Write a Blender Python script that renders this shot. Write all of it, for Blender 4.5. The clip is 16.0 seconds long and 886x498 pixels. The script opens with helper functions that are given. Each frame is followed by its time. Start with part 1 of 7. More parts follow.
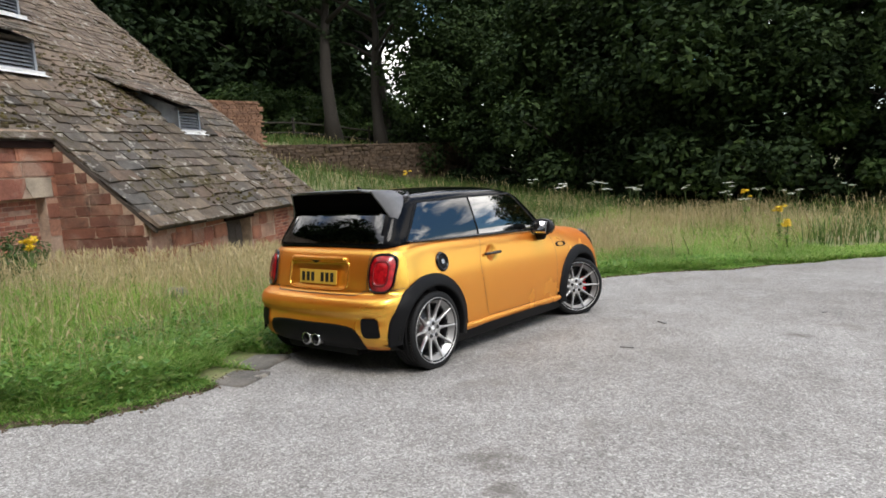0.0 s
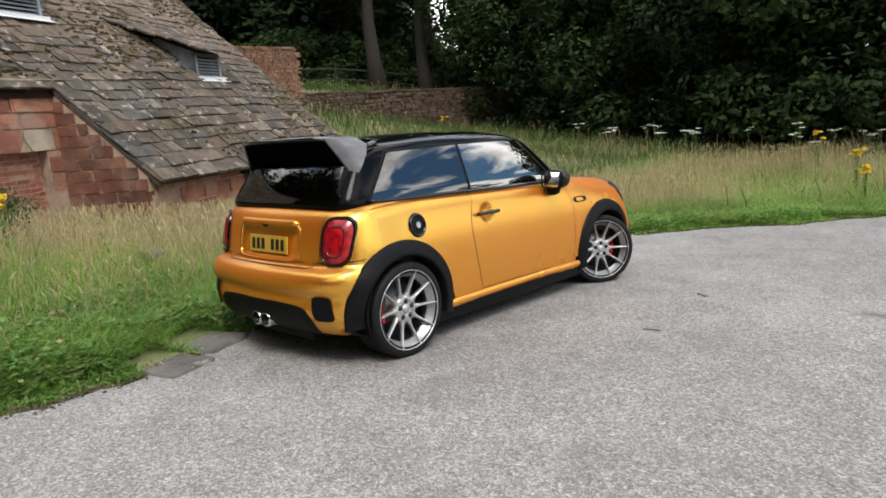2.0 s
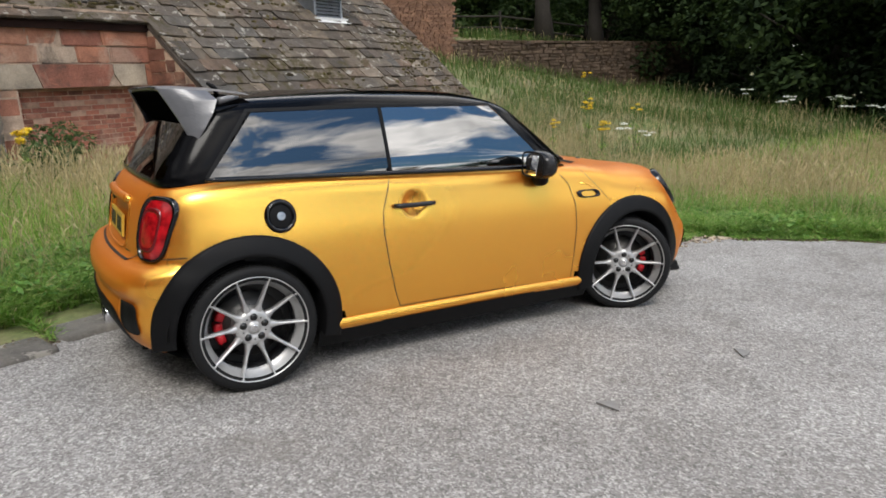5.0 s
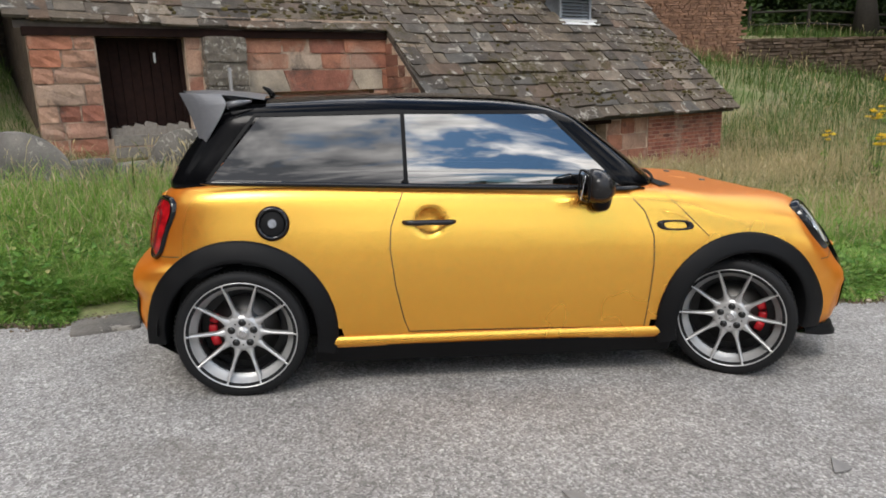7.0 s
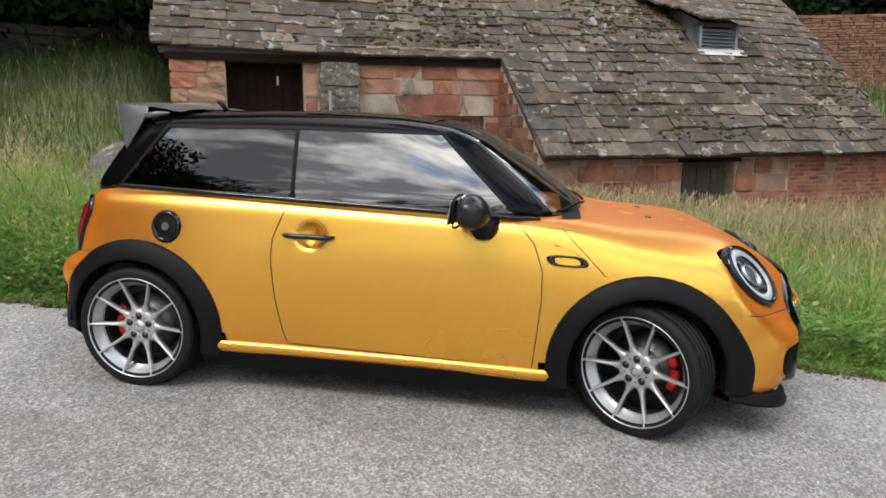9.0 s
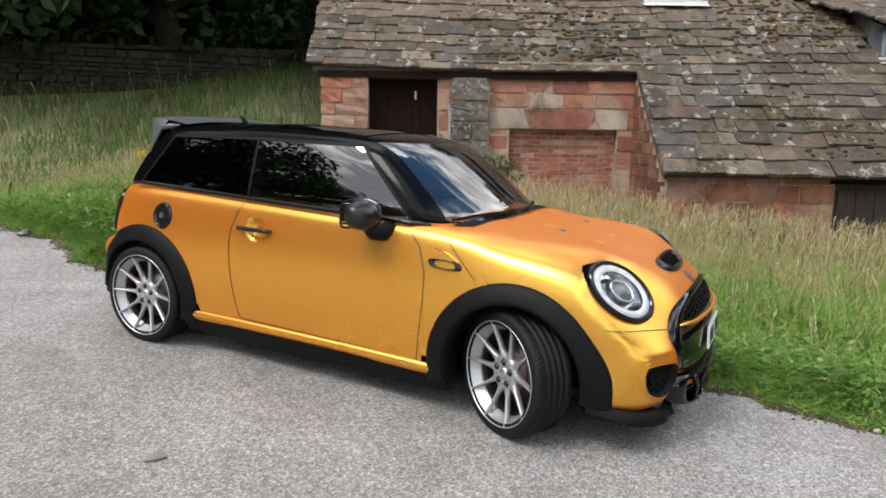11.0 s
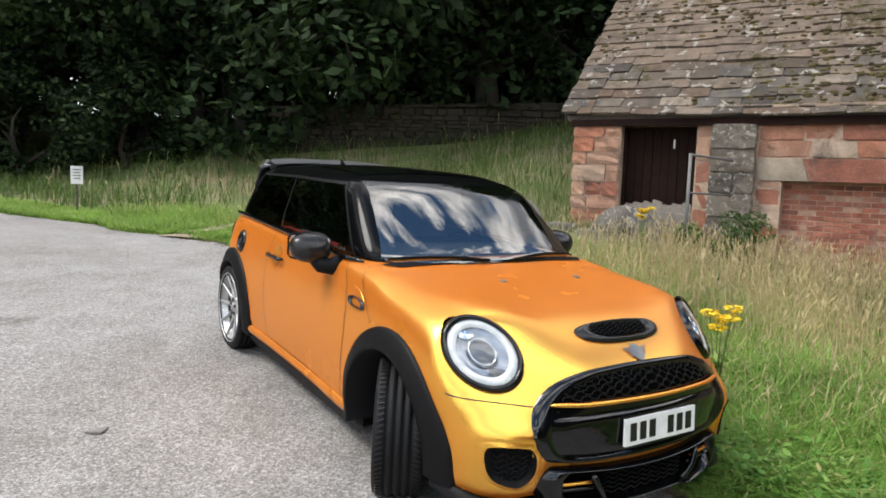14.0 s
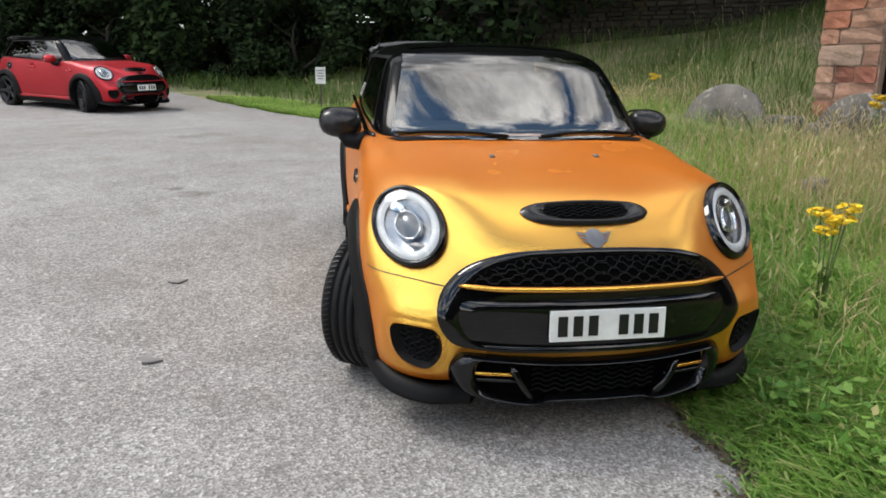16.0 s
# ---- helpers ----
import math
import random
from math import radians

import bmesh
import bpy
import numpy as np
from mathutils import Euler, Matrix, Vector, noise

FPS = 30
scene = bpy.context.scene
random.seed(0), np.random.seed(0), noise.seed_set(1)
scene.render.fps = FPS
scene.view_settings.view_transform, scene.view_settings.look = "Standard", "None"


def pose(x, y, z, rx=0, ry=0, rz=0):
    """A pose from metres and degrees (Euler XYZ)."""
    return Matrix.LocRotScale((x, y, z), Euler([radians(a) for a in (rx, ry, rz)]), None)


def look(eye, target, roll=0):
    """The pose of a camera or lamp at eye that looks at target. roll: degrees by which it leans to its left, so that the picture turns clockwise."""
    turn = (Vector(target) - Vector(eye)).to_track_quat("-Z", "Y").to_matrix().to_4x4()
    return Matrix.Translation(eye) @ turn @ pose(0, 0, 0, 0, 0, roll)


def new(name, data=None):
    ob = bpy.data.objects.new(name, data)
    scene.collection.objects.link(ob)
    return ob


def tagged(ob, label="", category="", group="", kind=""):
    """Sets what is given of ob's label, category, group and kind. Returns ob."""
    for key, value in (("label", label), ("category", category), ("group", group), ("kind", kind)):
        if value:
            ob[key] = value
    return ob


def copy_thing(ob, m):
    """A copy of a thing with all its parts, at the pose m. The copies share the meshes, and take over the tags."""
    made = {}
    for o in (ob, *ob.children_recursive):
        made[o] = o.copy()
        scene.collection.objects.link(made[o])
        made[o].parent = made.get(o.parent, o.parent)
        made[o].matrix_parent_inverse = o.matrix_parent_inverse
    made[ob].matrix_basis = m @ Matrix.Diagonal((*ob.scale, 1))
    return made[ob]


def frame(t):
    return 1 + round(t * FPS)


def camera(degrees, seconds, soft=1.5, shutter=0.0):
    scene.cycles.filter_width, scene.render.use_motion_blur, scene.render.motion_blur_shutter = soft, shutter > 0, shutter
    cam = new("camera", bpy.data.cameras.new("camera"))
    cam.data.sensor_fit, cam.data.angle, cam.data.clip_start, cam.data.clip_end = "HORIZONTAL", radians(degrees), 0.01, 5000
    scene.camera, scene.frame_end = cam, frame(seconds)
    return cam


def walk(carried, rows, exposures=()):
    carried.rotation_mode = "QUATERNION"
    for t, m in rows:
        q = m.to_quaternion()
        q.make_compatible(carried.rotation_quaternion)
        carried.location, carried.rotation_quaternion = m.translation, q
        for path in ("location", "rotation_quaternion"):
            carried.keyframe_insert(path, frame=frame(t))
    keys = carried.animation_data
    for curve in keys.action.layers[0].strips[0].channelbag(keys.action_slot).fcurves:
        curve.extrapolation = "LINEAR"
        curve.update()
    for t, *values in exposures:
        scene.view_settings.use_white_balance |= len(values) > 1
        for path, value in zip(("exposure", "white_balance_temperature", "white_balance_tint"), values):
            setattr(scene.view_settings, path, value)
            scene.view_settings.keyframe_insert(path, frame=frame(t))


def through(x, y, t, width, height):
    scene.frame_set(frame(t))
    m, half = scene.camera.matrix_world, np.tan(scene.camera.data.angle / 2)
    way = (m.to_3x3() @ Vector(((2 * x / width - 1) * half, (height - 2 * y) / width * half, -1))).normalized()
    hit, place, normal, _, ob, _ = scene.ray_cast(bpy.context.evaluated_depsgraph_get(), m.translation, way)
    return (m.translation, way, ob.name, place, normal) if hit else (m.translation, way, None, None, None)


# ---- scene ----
cam = camera(66.0, 16.0, soft=1.7)
# The yard falls 2.5 degrees towards +y; the path is given square to the yard, with the car's rear axle at the origin.
FALL = 2.5
YARD = pose(0, 0, 0, -FALL, 0, 0)
SLOPE = math.tan(radians(FALL))
PATH = [
    (0.0, (4.152, -4.104, 1.426), (2.919, -2.540, 1.244), -2.5),
    (0.5, (4.079, -3.928, 1.397), (2.780, -2.425, 1.167), -2.8),
    (1.0, (3.998, -3.645, 1.417), (2.710, -2.136, 1.162), -3.3),
    (1.5, (3.951, -3.300, 1.394), (2.713, -1.756, 1.100), -3.9),
    (2.0, (3.904, -2.923, 1.382), (2.548, -1.488, 1.058), -3.4),
    (2.5, (3.855, -2.528, 1.360), (2.445, -1.154, 1.006), -3.5),
    (3.0, (3.884, -2.155, 1.369), (2.426, -0.843, 0.978), -3.3),
    (3.5, (3.881, -1.798, 1.363), (2.327, -0.605, 0.963), -2.1),
    (3.7, (3.860, -1.649, 1.360), (2.291, -0.477, 0.957), -1.8),
    (5.8, (3.978, -0.322, 1.407), (2.162, 0.384, 0.956), -0.1),
    (6.0, (4.014, -0.169, 1.412), (2.146, 0.398, 0.979), -0.7),
    (6.5, (4.025, 0.188, 1.406), (2.102, 0.545, 0.989), 0.0),
    (7.0, (3.943, 0.558, 1.401), (2.005, 0.800, 0.968), 0.4),
    (7.5, (3.951, 0.922, 1.419), (2.002, 1.092, 1.006), 1.1),
    (8.0, (3.941, 1.301, 1.430), (1.977, 1.270, 1.051), 1.6),
    (8.2, (3.925, 1.460, 1.419), (1.964, 1.372, 1.038), 1.7),
    (10.3, (3.809, 2.973, 1.409), (1.952, 2.322, 1.052), 3.0),
    (10.5, (3.814, 3.180, 1.458), (1.985, 2.461, 1.087), 2.8),
    (11.0, (3.741, 3.562, 1.470), (1.976, 2.691, 1.112), 3.1),
    (11.5, (3.529, 3.868, 1.468), (1.823, 2.894, 1.090), 3.1),
    (12.0, (3.364, 4.209, 1.479), (1.789, 3.034, 1.106), 2.5),
    (12.5, (3.115, 4.473, 1.473), (1.735, 3.072, 1.109), 2.5),
    (13.0, (2.787, 4.676, 1.489), (1.513, 3.184, 1.099), 2.4),
    (13.5, (2.492, 4.919, 1.506), (1.269, 3.373, 1.169), 2.7),
    (14.0, (2.194, 5.062, 1.516), (1.123, 3.394, 1.249), 3.5),
    (14.5, (1.788, 5.141, 1.482), (0.814, 3.432, 1.121), 2.9),
    (15.0, (1.464, 5.262, 1.440), (0.560, 3.549, 0.945), 2.7),
    (15.5, (1.157, 5.330, 1.419), (0.576, 3.494, 0.879), 1.7),
    (16.0, (0.896, 5.388, 1.397), (0.582, 3.496, 0.828), 1.3),
]
walk(cam, [(t, YARD @ look(eye, target, roll)) for t, eye, target, roll in PATH], exposures=[(0.0, 0.12), (3.0, 0.02), (7.0, -0.05), (10.7, 0.15), (13.0, 0.20), (14.2, 0.35), (14.9, 0.35), (16.0, 0.08)])

# ---- sky, sun ----
world = bpy.data.worlds.new("sky")
scene.world = world
world.use_nodes = True
nt = world.node_tree
nt.nodes.clear()
SUN_EL, SUN_AZ = 52.0, 115.0


def wnode(kind, **inputs):
    n = nt.nodes.new(kind)
    for k, v in inputs.items():
        n.inputs[k.replace("_", " ")].default_value = v
    return n


sky = wnode("ShaderNodeTexSky")
sky.sky_type, sky.sun_disc = "NISHITA", False
sky.sun_elevation, sky.sun_rotation = radians(SUN_EL), radians(SUN_AZ)
sky.air_density, sky.dust_density = 1.0, 0.8
coord = nt.nodes.new("ShaderNodeTexCoord")
squash = nt.nodes.new("ShaderNodeMapping")
squash.inputs["Scale"].default_value = (1.0, 1.0, 2.6)
squash.inputs["Location"].default_value = (3.7, 1.9, 0.4)
nt.links.new(coord.outputs["Generated"], squash.inputs["Vector"])
puff = wnode("ShaderNodeTexNoise", Scale=2.6, Detail=8.0, Roughness=0.58, Distortion=0.5)
nt.links.new(squash.outputs["Vector"], puff.inputs["Vector"])
cover = nt.nodes.new("ShaderNodeValToRGB")
cover.color_ramp.elements[0].position, cover.color_ramp.elements[1].position = 0.40, 0.50
shade = wnode("ShaderNodeTexNoise", Scale=4.5, Detail=5.0, Roughness=0.6)
nt.links.new(squash.outputs["Vector"], shade.inputs["Vector"])
cloud = nt.nodes.new("ShaderNodeValToRGB")
cloud.color_ramp.elements[0].position, cloud.color_ramp.elements[0].color = 0.30, (2.7, 2.8, 3.05, 1)
cloud.color_ramp.elements[1].position, cloud.color_ramp.elements[1].color = 0.66, (18.2, 17.6, 16.9, 1)
split = nt.nodes.new("ShaderNodeSeparateXYZ")
nt.links.new(coord.outputs["Generated"], split.inputs[0])
heavy = wnode("ShaderNodeMapRange", From_Min=0.02, From_Max=0.46, To_Min=-0.20, To_Max=0.08)
side_on = nt.nodes.new("ShaderNodeMath")
side_on.operation = "MULTIPLY_ADD"
side_on.inputs[1].default_value = 0.6
nt.links.new(split.outputs["Z"], side_on.inputs[0])
nt.links.new(split.outputs["Y"], side_on.inputs[2])
nt.links.new(side_on.outputs["Value"], heavy.inputs["Value"])
lit = nt.nodes.new("ShaderNodeMath")
nt.links.new(shade.outputs["Fac"], lit.inputs[0])
nt.links.new(heavy.outputs["Result"], lit.inputs[1])
thick = nt.nodes.new("ShaderNodeMath")
thick.operation = "MULTIPLY_ADD"
thick.inputs[1].default_value = -0.6
nt.links.new(heavy.outputs["Result"], thick.inputs[0])
nt.links.new(puff.outputs["Fac"], thick.inputs[2])
nt.links.new(thick.outputs["Value"], cover.inputs["Fac"])
nt.links.new(lit.outputs["Value"], cloud.inputs["Fac"])
mixed = nt.nodes.new("ShaderNodeMix")
mixed.data_type = "RGBA"
nt.links.new(cover.outputs["Color"], mixed.inputs["Factor"])
deep = wnode("ShaderNodeMapRange", From_Min=0.0, From_Max=0.55, To_Min=0.42, To_Max=1.0)
nt.links.new(split.outputs["Z"], deep.inputs["Value"])
blue = nt.nodes.new("ShaderNodeVectorMath")
blue.operation = "SCALE"
rayleigh = nt.nodes.new("ShaderNodeVectorMath")
rayleigh.operation = "MULTIPLY"
rayleigh.inputs[1].default_value = (0.66, 0.94, 1.08)
nt.links.new(sky.outputs["Color"], rayleigh.inputs[0])
nt.links.new(rayleigh.outputs["Vector"], blue.inputs[0])
nt.links.new(deep.outputs["Result"], blue.inputs["Scale"])
nt.links.new(blue.outputs["Vector"], mixed.inputs[6])
nt.links.new(cloud.outputs["Color"], mixed.inputs[7])
back = wnode("ShaderNodeBackground", Strength=0.228)
nt.links.new(mixed.outputs[2], back.inputs["Color"])
nt.links.new(back.outputs["Background"], nt.nodes.new("ShaderNodeOutputWorld").inputs["Surface"])

sun_data = bpy.data.lights.new("sun", "SUN")
sun_data.energy, sun_data.angle, sun_data.color = 2.3, radians(20), (1.0, 0.96, 0.9)
sun = new("sun", sun_data)
_el, _az = radians(SUN_EL), radians(SUN_AZ)
sun.matrix_world = look((0, 0, 60), Vector((0, 0, 60)) - Vector((math.sin(_az) * math.cos(_el), math.cos(_az) * math.cos(_el), math.sin(_el))))

# ---- materials ----
def material(name, build):
    m = bpy.data.materials.new(name)
    m.use_nodes = True
    tree = m.node_tree
    tree.nodes.clear()
    out = tree.nodes.new("ShaderNodeOutputMaterial")
    build(tree, out)
    return m


def nd(tree, kind, inputs=(), operation=""):
    n = tree.nodes.new(kind)
    if operation:
        n.operation = operation
    for k, v in dict(inputs).items():
        if isinstance(v, bpy.types.NodeSocket):
            tree.links.new(v, n.inputs[k])
        else:
            n.inputs[k].default_value = v
    return n


def ramp(tree, fac, stops):
    r = tree.nodes.new("ShaderNodeValToRGB")
    e = r.color_ramp.elements
    while len(e) < len(stops):
        e.new(0.5)
    for el, (p, c) in zip(e, stops):
        el.position, el.color = p, (*c, 1)
    tree.links.new(fac, r.inputs["Fac"])
    return r.outputs["Color"]


def where(tree, scale=(1, 1, 1), kind="Object"):
    c = tree.nodes.new("ShaderNodeTexCoord")
    m = nd(tree, "ShaderNodeMapping", {"Vector": c.outputs[kind], "Scale": scale})
    return m.outputs["Vector"]


def noise_tex(tree, vec, scale, detail=6.0, rough=0.6, distort=0.0):
    return nd(tree, "ShaderNodeTexNoise", {"Vector": vec, "Scale": scale, "Detail": detail, "Roughness": rough, "Distortion": distort}).outputs["Fac"]


def mixc(tree, fac, a, b, mode="MIX"):
    m = tree.nodes.new("ShaderNodeMix")
    m.data_type, m.blend_type = "RGBA", mode
    for sock, v in ((m.inputs["Factor"], fac), (m.inputs[6], a), (m.inputs[7], b)):
        if isinstance(v, bpy.types.NodeSocket):
            tree.links.new(v, sock)
        else:
            sock.default_value = v if not isinstance(v, tuple) else (*v, 1)
    return m.outputs[2]


def bump(tree, height, strength=0.3, dist=0.01, normal=None):
    ins = {"Height": height, "Strength": strength, "Distance": dist}
    if normal is not None:
        ins["Normal"] = normal
    return nd(tree, "ShaderNodeBump", ins).outputs["Normal"]


def pbr(tree, out, **inputs):
    b = nd(tree, "ShaderNodeBsdfPrincipled", {k.replace("_", " "): v for k, v in inputs.items()})
    tree.links.new(b.outputs["BSDF"], out.inputs["Surface"])
    return b


def plain(name, colour, rough=0.5, metal=0.0, grain=40.0, vary=0.12, bumpy=0.0, spec=0.5, coat=0.0):
    """A surface of one colour with a fine and a coarse variation."""
    def build(tree, out):
        v = where(tree)
        n1, n2 = noise_tex(tree, v, grain), noise_tex(tree, v, grain / 12)
        lo = tuple(c * (1 - vary) for c in colour)
        hi = tuple(min(1, c * (1 + vary)) for c in colour)
        c = mixc(tree, 0.5, ramp(tree, n1, [(0.3, lo), (0.7, hi)]), ramp(tree, n2, [(0.3, lo), (0.7, hi)]))
        r = nd(tree, "ShaderNodeMapRange", {"Value": n2, "To Min": rough * 0.85, "To Max": min(1, rough * 1.15)}).outputs["Result"]
        ins = dict(Base_Color=c, Roughness=r, Metallic=metal, Specular_IOR_Level=spec, Coat_Weight=coat, Coat_Roughness=0.05)
        if bumpy:
            ins["Normal"] = bump(tree, n1, bumpy, 0.004)
        pbr(tree, out, **ins)
    return material(name, build)


def paint_mat(name, deep, flash, flat_on, glancing, gloss):
    """Pearl paint: a deep coloured base under a sheen of flakes that lie flat, so the sheen is strongest seen square on."""
    def build(tree, out):
        v = where(tree)
        flake = noise_tex(tree, v, 900, 2)
        soft = noise_tex(tree, v, 1.6, 3)
        rough = nd(tree, "ShaderNodeMapRange", {"Value": soft, "To Min": gloss - 0.015, "To Max": gloss + 0.015}).outputs["Result"]
        b1 = nd(tree, "ShaderNodeBsdfPrincipled", {"Base Color": mixc(tree, flake, deep, tuple(c * 1.15 for c in deep)), "Roughness": 0.42, "Specular IOR Level": 0.5})
        b2 = nd(tree, "ShaderNodeBsdfPrincipled", {"Base Color": (*flash, 1), "Roughness": rough, "Metallic": 1.0})
        lw = nd(tree, "ShaderNodeLayerWeight", {"Blend": 0.5})
        fade = nd(tree, "ShaderNodeMapRange", {"Value": lw.outputs["Facing"], "From Min": -0.10, "From Max": 0.85, "To Min": flat_on, "To Max": glancing})
        fade.interpolation_type = "SMOOTHSTEP"
        share = fade.outputs["Result"]
        mx = nd(tree, "ShaderNodeMixShader", {0: share, 1: b1.outputs["BSDF"], 2: b2.outputs["BSDF"]})
        tree.links.new(mx.outputs["Shader"], out.inputs["Surface"])
    return material(name, build)


def glass_mat(name, tint, ior=1.7, rough=0.015):
    def build(tree, out):
        f0 = ((ior - 1) / (ior + 1)) ** 2
        lw = nd(tree, "ShaderNodeLayerWeight", {"Blend": 0.5})
        p5 = nd(tree, "ShaderNodeMath", {0: lw.outputs["Facing"], 1: 5.0}, operation="POWER").outputs[0]
        f = nd(tree, "ShaderNodeMapRange", {"Value": p5, "To Min": f0, "To Max": 1.0})
        t = nd(tree, "ShaderNodeBsdfTransparent", {"Color": (*tint, 1)})
        g = nd(tree, "ShaderNodeBsdfGlossy", {"Color": (1, 1, 1, 1), "Roughness": rough})
        mx = nd(tree, "ShaderNodeMixShader", {0: f.outputs["Result"], 1: t.outputs["BSDF"], 2: g.outputs["BSDF"]})
        tree.links.new(mx.outputs["Shader"], out.inputs["Surface"])
    return material(name, build)


def stone_mat(name, stops, scale=3.0, moss=0.0, rough=0.9, bumpy=0.5, pale=0.0, soot=0.0, lichen=2.3, lich_at=0.60):
    """Stone: hue by piece, bleached and sooty patches, stains, grain, moss and lichen."""
    def build(tree, out):
        isl = tree.nodes.new("ShaderNodeNewGeometry")
        v = isl.outputs["Position"]
        info = tree.nodes.new("ShaderNodeObjectInfo")
        off = nd(tree, "ShaderNodeVectorMath", {0: v, 1: nd(tree, "ShaderNodeCombineXYZ", {"X": nd(tree, "ShaderNodeMath", {0: info.outputs["Random"], 1: 37.0}, operation="MULTIPLY").outputs[0]}).outputs[0]}, operation="ADD").outputs[0]
        base = ramp(tree, info.outputs["Random"], stops)
        n1 = noise_tex(tree, off, scale, 8, 0.62)
        n2 = noise_tex(tree, off, scale * 14, 6, 0.7)
        tone = ramp(tree, n1, [(0.28, (0.48, 0.48, 0.48)), (0.72, (1.32, 1.28, 1.22))])
        c = mixc(tree, 0.85, base, tone, "MULTIPLY")
        if pale:
            wash = noise_tex(tree, v, 1.5, 6, 0.62, 0.6)
            c = mixc(tree, ramp(tree, wash, [(0.54, (0, 0, 0)), (0.64, (pale, pale, pale))]), c, (0.43, 0.33, 0.255))
        c = mixc(tree, 0.45, c, ramp(tree, n2, [(0.3, (0.6, 0.58, 0.56)), (0.7, (1.3, 1.3, 1.3))]), "MULTIPLY")
        c = mixc(tree, 0.35, c, ramp(tree, isl.outputs["Random Per Island"], [(0, (0.6, 0.6, 0.62)), (0.5, (1, 1, 1)), (1, (1.35, 1.3, 1.2))]), "MULTIPLY")
        if soot:
            smut = noise_tex(tree, v, 2.3, 7, 0.68, 0.8)
            c = mixc(tree, ramp(tree, smut, [(0.56, (0, 0, 0)), (0.72, (soot, soot, soot))]), c, (0.055, 0.045, 0.04))
        if moss:
            nm = noise_tex(tree, off, scale * 1.7, 5, 0.7)
            big = noise_tex(tree, v, 0.9, 3)
            msk = nd(tree, "ShaderNodeMath", {0: nm, 1: big}, operation="MULTIPLY").outputs[0]
            c = mixc(tree, ramp(tree, msk, [(0.40 - moss * 0.1, (0, 0, 0)), (0.46 - moss * 0.1, (1, 1, 1))]), c, (0.060, 0.047, 0.018))
            lich = noise_tex(tree, off, scale * lichen, 6, 0.65, 0.5)
            c = mixc(tree, ramp(tree, lich, [(lich_at, (0, 0, 0)), (lich_at + 0.05, (0.8, 0.8, 0.8))]), c, (0.37, 0.345, 0.30))
        h = nd(tree, "ShaderNodeMath", {0: n1, 1: n2}, operation="ADD").outputs[0]
        pbr(tree, out, Base_Color=c, Roughness=rough, Normal=bump(tree, h, bumpy, 0.02), Specular_IOR_Level=0.25)
    return material(name, build)


def leaf_mat(name, stops, rough=0.55, through=0.35, spec=0.3):
    def build(tree, out):
        g = tree.nodes.new("ShaderNodeNewGeometry")
        info = tree.nodes.new("ShaderNodeObjectInfo")
        v = where(tree)
        c = ramp(tree, g.outputs["Random Per Island"], stops)
        c = mixc(tree, 0.6, c, ramp(tree, noise_tex(tree, v, 0.8, 3), [(0.3, (0.6, 0.62, 0.6)), (0.7, (1.3, 1.28, 1.2))]), "MULTIPLY")
        b = nd(tree, "ShaderNodeBsdfPrincipled", {"Base Color": c, "Roughness": rough, "Specular IOR Level": spec})
        t = nd(tree, "ShaderNodeBsdfTranslucent", {"Color": c})
        mx = nd(tree, "ShaderNodeMixShader", {0: through, 1: b.outputs["BSDF"], 2: t.outputs["BSDF"]})
        tree.links.new(mx.outputs["Shader"], out.inputs["Surface"])
    return material(name, build)


GOLD = paint_mat("gold_wrap", (0.49, 0.130, 0.007), (0.97, 0.67, 0.115), 0.66, 0.15, 0.27)
RED = paint_mat("red_paint", (0.30, 0.003, 0.009), (0.62, 0.02, 0.035), 0.28, 0.20, 0.20)
BLACK_GLOSS = plain("gloss_black", (0.003, 0.003, 0.0035), 0.05, spec=0.45)
ROOF_BLACK = plain("roof_black", (0.003, 0.003, 0.0035), 0.12, spec=0.1)
BLACK_PLASTIC = plain("black_plastic", (0.0045, 0.0045, 0.005), 0.55, grain=160, bumpy=0.08, spec=0.15)
CARBON = plain("dark_carbon", (0.016, 0.015, 0.015), 0.26, grain=300, vary=0.5, spec=0.3, coat=0.06)
SPOILER_GREY = plain("satin_graphite", (0.12, 0.12, 0.128), 0.36, metal=0.2, coat=0.25)
RUBBER = plain("tyre_rubber", (0.009, 0.009, 0.0095), 0.62, grain=90, vary=0.3, bumpy=0.15, spec=0.2)
ALLOY = plain("brushed_alloy", (0.47, 0.465, 0.46), 0.36, metal=0.6, grain=25)
DARK_ALLOY = plain("dark_alloy", (0.02, 0.02, 0.022), 0.4, metal=0.5)
STEEL = plain("brake_steel", (0.14, 0.135, 0.13), 0.45, metal=1.0)
CALIPER = plain("caliper_red", (0.55, 0.012, 0.02), 0.35)
LAMP_DARK = plain("lamp_dark_red", (0.13, 0.003, 0.005), 0.25)
CHROME = plain("chrome", (0.75, 0.75, 0.76), 0.08, metal=1.0)
GREY_LENS = plain("smoky_lens", (0.10, 0.105, 0.115), 0.06, spec=0.6)
SILVER = plain("silver_plastic", (0.27, 0.28, 0.30), 0.25, metal=0.8, grain=60, vary=0.5)
PLATE_WHITE = plain("plate_white", (0.78, 0.78, 0.75), 0.35)
PLATE_YELLOW = plain("plate_yellow", (0.56, 0.34, 0.045), 0.4)
# Flat black that stands in for the shade in openings and under the spoiler.
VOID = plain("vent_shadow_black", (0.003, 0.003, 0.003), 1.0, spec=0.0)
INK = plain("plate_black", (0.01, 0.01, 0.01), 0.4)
CABIN = plain("cabin_plastic", (0.03, 0.03, 0.032), 0.7, grain=120, bumpy=0.1)
